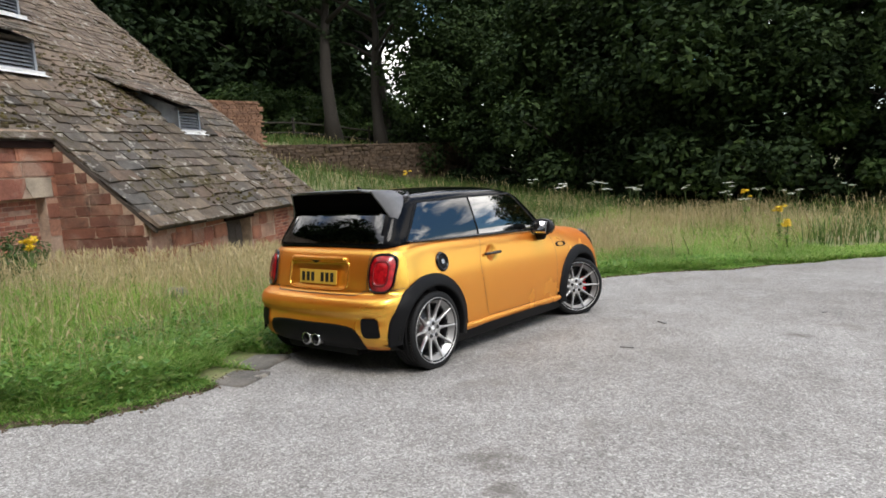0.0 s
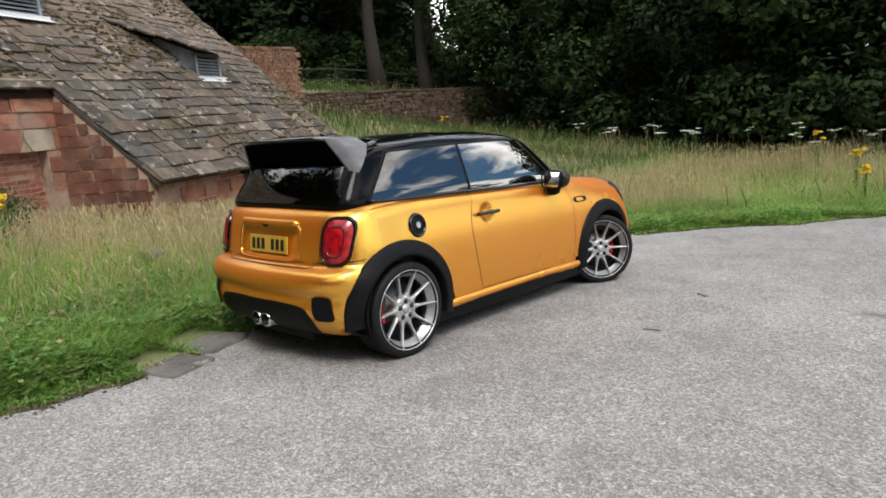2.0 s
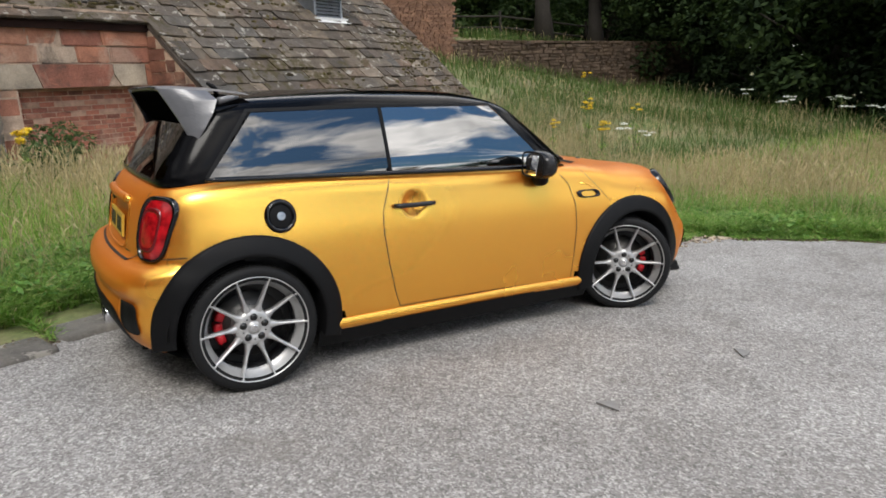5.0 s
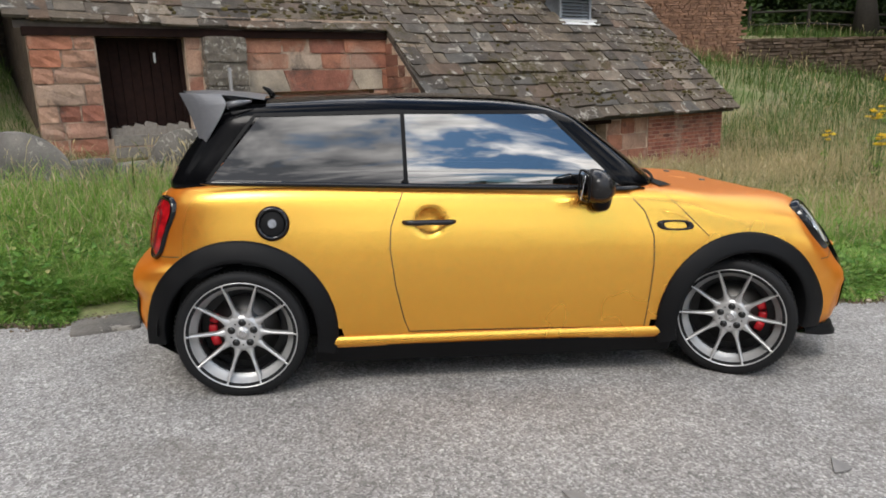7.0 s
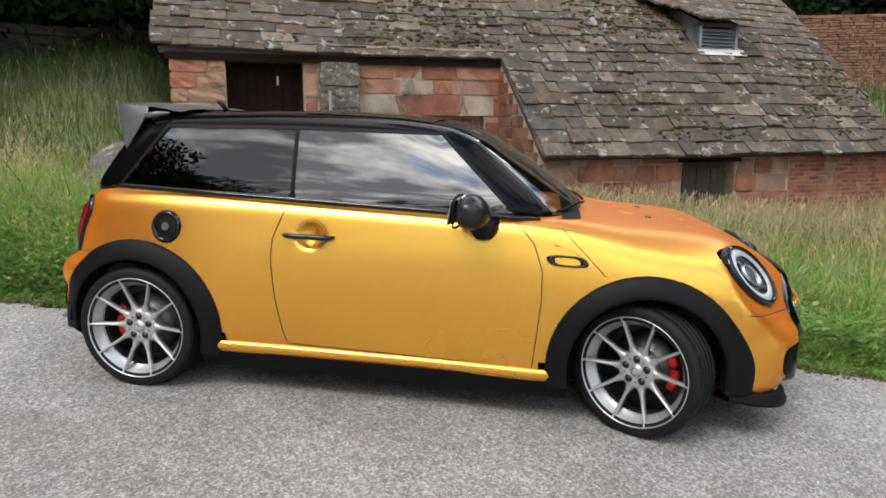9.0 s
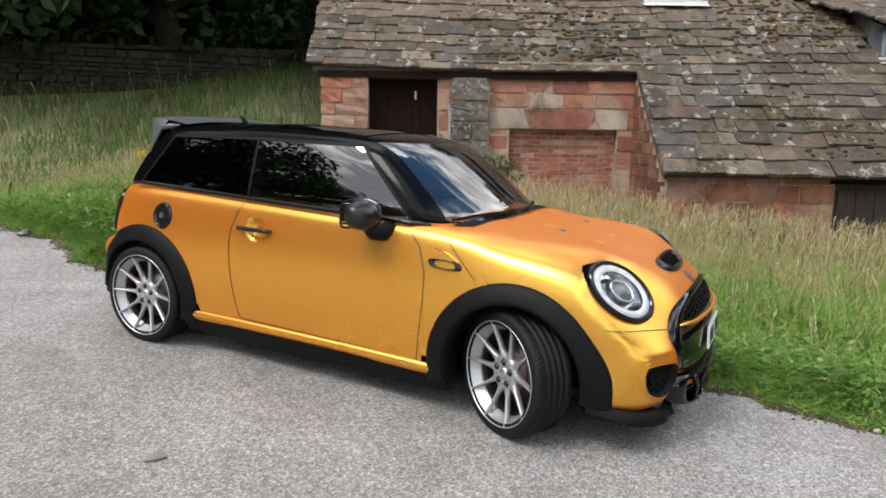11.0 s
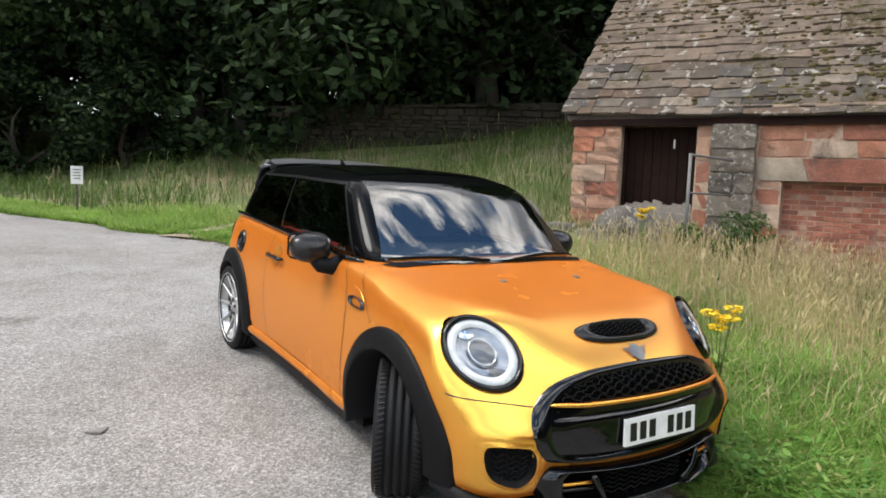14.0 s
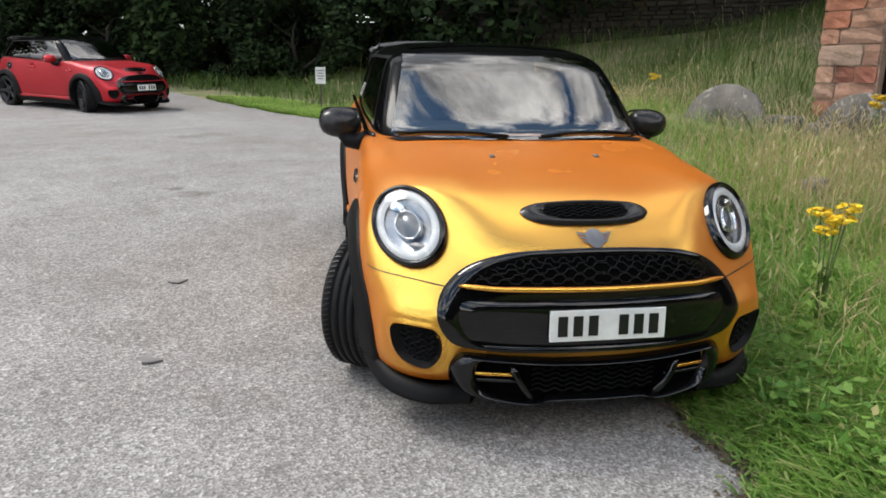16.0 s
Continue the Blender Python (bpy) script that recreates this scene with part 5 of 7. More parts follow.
    part("lower_panel", star(BODY_HULL, "front", low_loop, lambda r: 0.006 + 0.016 * (1 - r ** 10), 0.0, 1.0, 10), BLACK_GLOSS, grille)
    mesh_loop = ring_of([(0.0, 0.704), (0.20, 0.699), (0.34, 0.683), (0.43, 0.645), (0.455, 0.618), (0.25, 0.617), (0.0, 0.618)], 80)
    # black sheet on the nose, standing for the grille's shaded depth
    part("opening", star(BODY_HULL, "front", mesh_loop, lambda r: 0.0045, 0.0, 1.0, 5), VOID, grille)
    for k in range(5):
        zz = 0.628 + k * 0.0165
        half = (0.435, 0.42, 0.40, 0.365, 0.30)[k]
        for side in (-1, 1):
            part("mesh_bar", tube([tuple(on_hull(BODY_HULL, "front", side * half * j / 36, zz + 0.0060 * (1 if (j // 3 + k) % 2 else -1) - 0.010 * (j / 36) ** 3, 0.009)) for j in range(37)], 0.0030, 5), BLACK_PLASTIC, grille)
    part("grille_bar", tube([tuple(on_hull(BODY_HULL, "front", lerp(-0.482, 0.482, j / 40), 0.604 - 0.010 * (2 * j / 40 - 1) ** 4, 0.026)) for j in range(41)], [0.004, 0.008] + [0.0092] * 37 + [0.008, 0.004], 8), paint, grille, "bar in body colour")
    py = float(on_hull(BODY_HULL, "front", 0, 0.485).y) + 0.030
    plate = part("number_plate", box(0.42, 0.012, 0.110, bev=0.003), PLATE_WHITE, car, "white front plate with plain black bars", smooth=False, at=pose(-0.016, py, 0.486, 5, 0, 0))
    bars(plate, 7, 0.385, 0.072, pose(0, 0.0075, 0), INK)
    part("badge", join(oval(BODY_HULL, "top", (0, 3.166), 0.033, 0.033, 2.0, lambda r: 0.006 + 0.004 * (1 - r), rings=3, n=24), *[quad_patch(BODY_HULL, "top", [(s * 0.028, 3.172 + 0.013 * (k - 1)), (s * 0.028, 3.164 + 0.013 * (k - 1)), (s * (0.066 - 0.009 * k), 3.158 + 0.013 * (k - 1)), (s * (0.063 - 0.009 * k), 3.166 + 0.013 * (k - 1))], 0.006, 3, 1) for s in (-1, 1) for k in range(3)]), SPOILER_GREY if spoiler else BLACK_PLASTIC, car, "dark winged badge as plain shapes")
    scoop_loop = ring_of([(0.0, 3.009), (0.13, 3.012), (0.215, 3.020), (0.246, 3.046), (0.215, 3.085), (0.13, 3.112), (0.0, 3.120)], 80)
    scoop = part("bonnet_scoop", star(BODY_HULL, "top", scoop_loop, lambda r: 0.004 + 0.016 * math.sin(math.pi * min(1, max(0, (r - 0.64) / 0.36))) ** 0.8, 0.64, 1.0, 8), CARBON if spoiler else BLACK_GLOSS, car, "dark bonnet scoop")
    # black sheet in place of the shade inside the scoop
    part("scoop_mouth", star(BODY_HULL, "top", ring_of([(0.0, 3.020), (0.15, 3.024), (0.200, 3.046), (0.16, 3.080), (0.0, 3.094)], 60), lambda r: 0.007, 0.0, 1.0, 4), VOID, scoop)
    for k in range(4):
        part("mesh_bar", tube([tuple(on_hull(BODY_HULL, "top", lerp(-0.165, 0.165, j / 28), 3.034 + 0.015 * k + 0.005 * (-1) ** (j // 2), 0.010)) for j in range(29)], 0.0022, 5), BLACK_PLASTIC, scoop)

    def lip(u, v):
        t = radians(lerp(27, 57, u)) * side_of
        way = Vector((math.sin(t), math.cos(t), 0))
        hit = BODY_HULL.ray_cast(Vector((0, 2.35, 0.26)) + way * 3, -way)[0] or Vector((0.7 * side_of, 3, 0.26))
        high = lerp(0.206, 0.258, max(0, (u - 0.25) / 0.75) ** 1.6)
        foot = lerp(0.150, 0.205, max(0, (u - 0.3) / 0.7) ** 1.6)
        prof = [(-0.02, high + 0.004), (0.006, high), (0.014, lerp(high, foot, 0.45)), (0.026, foot + 0.014), (0.026, foot + 0.002), (0.0, foot - 0.006), (-0.2, foot - 0.008)]
        o, z = prof[round(v * 6)]
        return tuple(Vector((hit.x, hit.y, z)) + way * o)
    for side_of in (-1, 1):
        part("front_splitter", grid(lip, 30, 6), BLACK_PLASTIC, car, "black front splitter")
    low_mid = (0.0, 0.268)
    wing_loop = ring_of([(0.0, 0.350), (0.22, 0.352), (0.42, 0.360), (0.497, 0.358), (0.530, 0.305), (0.512, 0.238), (0.455, 0.200), (0.30, 0.176), (0.235, 0.182), (0.19, 0.196), (0.0, 0.197)], 110)

    def front_sheet(loop, out, r0, r1, rings):
        """A patch set out in front of the bumper, bowed as the bumper is."""
        n = len(loop)

        def at(u, v):
            q, r = loop[round(u * n) % n], lerp(r0, r1, v)
            a, b = lerp(low_mid[0], q[0], r), lerp(low_mid[1], q[1], r)
            return (a, 3.290 - 0.30 * a * a + out(r) + 0.05 * min(0.0, b - 0.20), b)
        return outward(grid(at, n, rings, wrap_u=True), "front")

    # black sheet in place of the shade inside the intake
    lower = part("lower_grille", front_sheet(wing_loop, lambda r: -0.020, 0.0, 0.97, 6), VOID, car, "black sheet for the shade in the lower air intake")
    part("lower_frame", front_sheet(wing_loop, lambda r: -0.035 + 0.075 * math.sin(math.pi * min(1, max(0, (r - 0.78) / 0.22))) ** 0.6, 0.78, 1.0, 9), BLACK_GLOSS, lower, "gloss black lower wing")
    for k in range(5):
        part("mesh_bar", tube([(lerp(-0.23, 0.23, j / 30), 3.278 - 0.30 * lerp(-0.23, 0.23, j / 30) ** 2, 0.222 + 0.020 * k + 0.005 * (-1) ** (j // 2)) for j in range(31)], 0.003, 5), BLACK_PLASTIC, lower)
    for s in (-1, 1):
        part("accent", tube([(s * lerp(0.29, 0.458, j / 8), 3.296 - 0.30 * lerp(0.29, 0.458, j / 8) ** 2, 0.288) for j in range(9)], 0.0070, 6), paint, lower)
        part("duct_blade", tube([(s * lerp(0.27, 0.48, j / 8), 3.292 - 0.30 * lerp(0.27, 0.48, j / 8) ** 2, 0.262) for j in range(9)], 0.009, 6), BLACK_GLOSS, lower)
        part("strut", tube([(s * lerp(0.305, 0.225, (j / 6) ** 1.3), 3.296 - 0.30 * 0.07 + 0.020 * math.sin(math.pi * j / 6), lerp(0.325, 0.188, j / 6)) for j in range(7)], [0.016, 0.015, 0.014, 0.014, 0.014, 0.016, 0.018], 8), BLACK_GLOSS, lower)

    # rear: recess, plate, handle, diffuser, exhausts, spoiler
    part("plate_surround", oval(BODY_HULL, "rear", (0, 0.775), 0.352, 0.122, 7.0, lambda r: 0.001 + 0.007 * math.sin(math.pi * min(1, max(0, (r - 0.94) / 0.06))), 0.94, 1.0, 5, 80), paint, car)
    ry = float(on_hull(BODY_HULL, "rear", 0, 0.745).y) - 0.014
    rear_plate = part("number_plate", box(0.43, 0.012, 0.112, bev=0.003), PLATE_YELLOW, car, "yellow rear plate with plain black bars", smooth=False, at=pose(0.010, ry, 0.752, -6, 0, 0))
    bars(rear_plate, 7, 0.39, 0.072, pose(0, -0.0075, 0), INK)
    part("boot_handle", tube([tuple(on_hull(BODY_HULL, "rear", lerp(-0.32, 0.32, j / 24), 0.892, 0.004)) for j in range(25)], [0.012] + [0.024] * 23 + [0.012], 10), paint, car)
    hy = float(on_hull(BODY_HULL, "rear", 0, 0.905).y)
    part("badge", moved(prism([(-0.062, 0.014), (-0.05, -0.002), (-0.022, -0.012), (0.0, -0.022), (0.022, -0.012), (0.05, -0.002), (0.062, 0.014), (0.02, 0.010), (0.0, 0.016), (-0.02, 0.010)], 0.008, "y"), pose(0, hy - 0.030, 0.885, -8, 0, 0)), BLACK_PLASTIC, car, "dark winged badge as plain shapes", smooth=False)
    part("boot_gap", seam(BODY_HULL, "rear", [(-0.53, 0.97), (-0.525, 0.66), (-0.45, 0.628), (0.45, 0.628), (0.525, 0.66), (0.53, 0.97)], 0.006, 0.002), INK, car)
    part("diffuser", star(BODY_HULL, "rear", ring_of([(0.0, 0.412), (0.25, 0.412), (0.44, 0.398), (0.500, 0.362), (0.530, 0.285), (0.500, 0.205), (0.25, 0.190), (0.0, 0.190)], 80), lambda r: 0.003 + 0.010 * r ** 6 - 0.010 * max(0.0, r - 0.94) / 0.06, 0.0, 1.0, 12), BLACK_PLASTIC, car, "black rear diffuser")
    part("rear_valance", grid(lambda u, v: (lerp(-0.76, 0.76, u), -0.50 + 0.09 * (2 * u - 1) ** 4 + 0.35 * v, lerp(0.255, 0.185, min(1, v * 3))), 30, 4), BLACK_PLASTIC, car)
    for ex in (-0.044, 0.064):
        pipe = part("exhaust_pipe", moved(lathe([(0.0, 0.041), (0.0, 0.047), (0.012, 0.050), (0.16, 0.050)], 28), pose(ex, -0.578, 0.268, 0, 0, 90)), CHROME, car, "polished exhaust tip")
        part("bore", moved(lathe([(0.05, 0.0), (0.05, 0.042), (0.002, 0.0415)], 24), pose(ex, -0.578, 0.268, 0, 0, 90)), INK, pipe)
    if spoiler:
        def wing(u, v):
            x = 2 * u - 1
            prof = [(0.10, 1.398), (-0.05, 1.416), (-0.20, 1.424), (-0.285, 1.420), (-0.292, 1.412), (-0.284, 1.404), (-0.16, 1.372), (-0.04, 1.345)]
            y, z = prof[round(v * 7)]
            half = lerp(0.475, 0.545, min(1, max(0, (y + 0.29) / 0.30)))
            return (x * half, y + 0.02 * x * x, z + 0.010 * (1 - abs(x) ** 3) - 0.012 * x ** 6)
        blade = part("spoiler", grid(wing, 40, 7), SPOILER_GREY, car, "tall graphite roof spoiler")

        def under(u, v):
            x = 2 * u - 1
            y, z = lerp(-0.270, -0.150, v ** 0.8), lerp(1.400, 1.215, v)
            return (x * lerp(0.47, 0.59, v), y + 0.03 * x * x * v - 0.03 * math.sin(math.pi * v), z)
        # the underside's shade is put in as unreflecting black
        part("spoiler_shell", grid(under, 24, 6), VOID, blade, "black inner face of the spoiler, shade in its colour")
        for s in (-1, 1):
            back = [(0.475, -0.288, 1.416), (0.503, -0.252, 1.35), (0.535, -0.219, 1.285), (0.572, -0.190, 1.215), (0.604, -0.176, 1.152)]
            fore = [(0.535, -0.080, 1.408), (0.598, -0.048, 1.366), (0.616, -0.075, 1.305), (0.622, -0.118, 1.235), (0.612, -0.168, 1.158)]

            def plate_at(u, v, depth=0.0):
                k = u * 4
                i = min(3, int(k))
                a = Vector(back[i]).lerp(Vector(back[i + 1]), k - i)
                b = Vector(fore[i]).lerp(Vector(fore[i + 1]), k - i)
                q = a.lerp(b, v) + Vector((0.018 * math.sin(math.pi * v) * (1 - u) - depth, 0, 0))
                return (s * q.x, q.y, q.z)
            outer_face, inner_face = grid(plate_at, 16, 6), grid(lambda u, v: plate_at(u, v, 0.014), 16, 6)
            edge = [i * 7 for i in range(17)] + [16 * 7 + j for j in range(1, 7)] + [i * 7 + 6 for i in range(15, -1, -1)] + [j for j in range(5, 0, -1)]
            V, F = join(outer_face, inner_face)
            m = len(outer_face[0])
            F += [(edge[i], edge[(i + 1) % len(edge)], edge[(i + 1) % len(edge)] + m, edge[i] + m) for i in range(len(edge))]
            part("end_plate", (V, F), SPOILER_GREY, blade, smooth=False)
            part("pillar_fin", tube([(s * 0.560, 0.06, 1.378), (s * 0.585, 0.01, 1.372), (s * 0.600, -0.045, 1.360)], [0.006, 0.014, 0.016], 8), SPOILER_GREY, blade)
        for a in (-0.23, 0.21):
            part("spoiler_slot", moved(box(0.30, 0.03, 0.010, bev=0.003), pose(a, -0.281, 1.421, 0, 0, 0)), INK, blade)
    else:
        part("spoiler", moved(box(1.10, 0.22, 0.035, bev=0.012), pose(0, -0.12, 1.385, 5, 0, 0)), BLACK_GLOSS, car)
    part("aerial", tube([(0, 0.10, 1.40), (0, 0.075, 1.435), (0, 0.045, 1.452)], [0.018, 0.014, 0.007], 8), BLACK_PLASTIC, car)
    part("roof_panel", quad_patch(CABIN_HULL, "top", [(-0.47, 0.75), (-0.47, 1.42), (0.47, 1.42), (0.47, 0.75)], 0.004, 20, 14), BLACK_GLOSS, car, "glass roof panel")
    part("scuttle", quad_patch(BODY_HULL, "top", [(-0.66, 2.08), (-0.60, 2.17), (0.60, 2.17), (0.66, 2.08)], 0.006, 24, 3), BLACK_PLASTIC, car)
    part("underbody", join(slab_box(-0.70, 0.70, 0.42, 2.05, 0.12, 0.30), slab_box(-0.40, 0.40, -0.45, 3.1, 0.15, 0.30)), BLACK_PLASTIC, car, smooth=False)

    # cabin inside
    part("dashboard", moved(rounded_block(lambda p: (p.x * 0.66, p.y * 0.22, p.z * 0.13), 16, 8, 8, 4, 3), Matrix.Translation((0, 1.78, 0.89))), CABIN, car)
    part("parcel_shelf", slab_box(-0.60, 0.60, -0.34, 0.05, 0.93, 0.95), CABIN, car, smooth=False)
    part("cabin_floor", slab_box(-0.68, 0.68, -0.25, 1.9, 0.55, 0.60), CABIN, car, smooth=False)
    for s in (-1, 1):
        part("door_lining", slab_box(s * 0.69 - 0.02, s * 0.69 + 0.02, 0.0, 1.85, 0.60, 0.945), CABIN, car, smooth=False)
    for s in (-1, 1):
        seat = part("seat", join(moved(rounded_block(lambda p: (p.x * 0.23, p.y * 0.25, p.z * 0.08), 8, 8, 6, 4, 3), pose(s * 0.36, 0.98, 0.72)), moved(rounded_block(lambda p: (p.x * 0.225, p.y * 0.06, p.z * 0.29), 8, 6, 10, 4, 3), pose(s * 0.36, 0.72, 0.98, 14, 0, 0))), CLOTH, car)
        part("headrest", moved(rounded_block(lambda p: (p.x * 0.13, p.y * 0.045, p.z * 0.085), 8, 6, 6, 3, 3), pose(s * 0.36, 0.63, 1.27, 10, 0, 0)), CLOTH, seat)
    part("rear_bench", moved(rounded_block(lambda p: (p.x * 0.55, p.y * 0.08, p.z * 0.22), 12, 6, 8, 5, 3), pose(0, 0.02, 0.92, 14, 0, 0)), CLOTH, car)
    ringpts = [(0.36 + 0.175 * math.cos(2 * math.pi * k / 28), 0.06 * math.sin(2 * math.pi * k / 28) * 1.0, 0.165 * math.sin(2 * math.pi * k / 28)) for k in range(28)]
    part("steering_wheel", join(moved(tube([(x - 0.36, y, z) for x, y, z in ringpts], 0.014, 8, close=True), pose(0.36, 1.46, 0.965, 0, 0, 0)), moved(box(0.30, 0.03, 0.06, bev=0.01), pose(0.36, 1.47, 0.96))), CABIN, car)
    part("rear_mirror", moved(box(0.22, 0.03, 0.06, bev=0.01), pose(0, 1.60, 1.285)), BLACK_PLASTIC, car)
    return car


def slab_box(x0, x1, y0, y1, z0, z1):
    return box(x1 - x0, y1 - y0, z1 - z0, ((x0 + x1) / 2, (y0 + y1) / 2, (z0 + z1) / 2))


gold_car = make_car("satin gold three-door hatchback with black roof and tall spoiler", YARD @ pose(-0.018, 0, 0), GOLD, "multi", 31.0, True)
_ry = math.degrees(math.atan2(1.97, 1.51))
_mid = Vector((7.65, -10.73)) - Vector((0.61, 0.79)) * 0.80
red_car = make_car("glossy red three-door hatchback with black roof, across the yard", YARD @ pose(_mid.x, _mid.y, 0, 0, 0, _ry), RED, "five", 20.0, False)

# ---- walls and fence behind ----
def world_at(s, o):
    return BARN_AT.x + s * _d.x + o * _n.x, BARN_AT.y + s * _d.y + o * _n.y


STONE_BLOCKS = []
for k in range(9):
    bm = bmesh.new()
    bmesh.ops.create_cube(bm, size=1)
    for v in bm.verts:
        v.co += Vector((random.uniform(-0.03, 0.03), random.uniform(-0.06, 0.06), random.uniform(-0.045, 0.045)))
    bmesh.ops.bevel(bm, geom=bm.edges[:], offset=0.05, segments=2, affect="EDGES")
    STONE_BLOCKS.append(([tuple(v.co) for v in bm.verts], [tuple(v.index for v in f.verts) for f in bm.faces]))
    bm.free()


def rubble_wall(name, label, a, b, base, top_a, top_b, thick, mat, row=0.13, wide=0.32, cap=True, faces=(-1, 1), uneven=0.03):
    """A stone wall from a to b: a core with courses of uneven stones on both faces."""
    a, b = Vector(a), Vector(b)
    length = (b - a).length
    wall = thing(name, label, "wall", at=Matrix.Translation((a.x, a.y, 0)) @ Matrix.Rotation(math.atan2(b.y - a.y, b.x - a.x), 4, "Z"), kind="structure")
    part("core", ([(0, -thick / 2 + 0.08, base), (length, -thick / 2 + 0.08, base), (length, thick / 2 - 0.08, base), (0, thick / 2 - 0.08, base), (0, -thick / 2 + 0.08, top_a - 0.03), (length, -thick / 2 + 0.08, top_b - 0.03), (length, thick / 2 - 0.08, top_b - 0.03), (0, thick / 2 - 0.08, top_a - 0.03)],
         [(0, 1, 5, 4), (1, 2, 6, 5), (2, 3, 7, 6), (3, 0, 4, 7), (4, 5, 6, 7), (3, 2, 1, 0)]), mat, wall, smooth=False)
    V, F = [], []
    z = base
    while z < max(top_a, top_b):
        h = row * random.uniform(0.7, 1.35)
        x = -random.uniform(0, wide)
        while x < length:
            w = wide * random.uniform(0.5, 1.6)
            top = lerp(top_a, top_b, min(1, max(0, x / length)))
            if z + h * 0.6 < top and x + w > 0:
                for side in faces:
                    v, f = random.choice(STONE_BLOCKS)
                    q = len(V)
                    d = random.uniform(0.10, 0.15)
                    V += [(x + w / 2 + p[0] * (w - 0.015), side * (thick / 2 - 0.03 + random.uniform(-uneven, uneven)) + p[1] * d, z + h / 2 + p[2] * (h - 0.012)) for p in v]
                    F += [tuple(i + q for i in g) for g in f]
            x += w
        z += h
    tagged(part("stones", (V, F), mat, wall, smooth=False), kind="stuff")
    if cap:
        V, F = [], []
        x = 0.0
        while x < length:
            w = random.uniform(0.4, 0.8)
            v, f = random.choice(STONE_BLOCKS)
            q = len(V)
            V += [(x + w / 2 + p[0] * (w - 0.01), p[1] * (thick + 0.10), lerp(top_a, top_b, x / length) + 0.03 + p[2] * 0.09) for p in v]
            F += [tuple(i + q for i in g) for g in f]
            x += w
        tagged(part("coping", (V, F), mat, wall, smooth=False), kind="stuff")
    return wall


# tall brick wall behind the barn with a stone coping
bx0, by0 = world_at(19.4, -4.0)
bx1, by1 = world_at(12.0, -8.0)
brick_wall = rubble_wall("wall_brick", "tall old brick wall with stone coping behind the barn", (bx1, by1), (bx0, by0), 0.8, 4.58, 4.50, 0.45, FAR_BRICK, 0.078, 0.225, uneven=0.006)
rx0, ry0 = world_at(19.6, -3.9)
rubble_wall("wall_retaining", "low rubble-stone wall along the meadow", (rx0, ry0), (-16.8, 28.0), 0.3, 2.75, 2.45, 0.5, RUBBLE, 0.12, 0.34)
rubble_wall("wall_bank", "rubble wall at the top of the grass bank, tree shade in its colour", (-13.5, -6.2), (-4.5, -14.2), 1.2, 3.55, 3.2, 0.5, MOSSY, 0.14, 0.36)

# post and rail fence on the ground behind the retaining wall
fence = thing("fence", "wooden post and rail fence, tree shade in its dark colour", "fence")
fa, fb = Vector((-24.0, 17.0)), Vector((-21.0, 36.0))
for k in range(9):
    p = fa.lerp(fb, k / 8)
    part("post", box(0.10, 0.10, 1.4, (p.x, p.y, float(land(p.x, p.y)) + 0.6), 0.01), FENCE_WOOD, fence, smooth=False)
for h in (0.55, 1.05):
    part("rail", tube([(p.x, p.y, float(land(p.x, p.y)) + h) for p in (fa.lerp(fb, k / 8) for k in range(9))], 0.045, 6), FENCE_WOOD, fence)


# ---- trees ----
def foliage(centres, radii, n, size, rng, flat=0.55):
    """Many small pointed leaves spread over clumps; a mesh of diamond leaves, each an island."""
    c = rng.integers(0, len(centres), n)
    d = rng.normal(size=(n, 3))
    d /= np.linalg.norm(d, axis=1)[:, None]
    r = radii[c][:, None] * rng.uniform(0.55, 1.05, (n, 1)) ** 0.6
    p = centres[c] + d * r * np.array([1, 1, 0.8])
    a = rng.normal(size=(n, 3))
    up = d * 0.5 + np.array([0, 0, 0.7]) + rng.normal(size=(n, 3)) * 0.45
    up /= np.linalg.norm(up, axis=1)[:, None]
    t = np.cross(up, a)
    t /= np.linalg.norm(t, axis=1)[:, None]
    b = np.cross(up, t)
    s = size * rng.uniform(0.6, 1.35, (n, 1))
    V = np.stack([p - t * s, p + b * s * flat + t * s * 0.15, p + t * s * 1.1, p - b * s * flat + t * s * 0.15], 1).reshape(-1, 3)
    return V


def raw_mesh(name, V, sizes, mat, smooth=False):
    """A mesh from an array of points whose faces take them in turn."""
    me = bpy.data.meshes.new(name)
    sizes = np.asarray(sizes, np.int32)
    loops = int(sizes.sum())
    me.vertices.add(len(V))
    me.vertices.foreach_set("co", np.asarray(V, np.float32).ravel())
    me.loops.add(loops)
    me.loops.foreach_set("vertex_index", np.arange(loops, dtype=np.int32))
    me.polygons.add(len(sizes))
    me.polygons.foreach_set("loop_start", np.concatenate([[0], np.cumsum(sizes)[:-1]]).astype(np.int32))
    me.materials.append(mat)
    me.update(calc_edges=True)
    return me


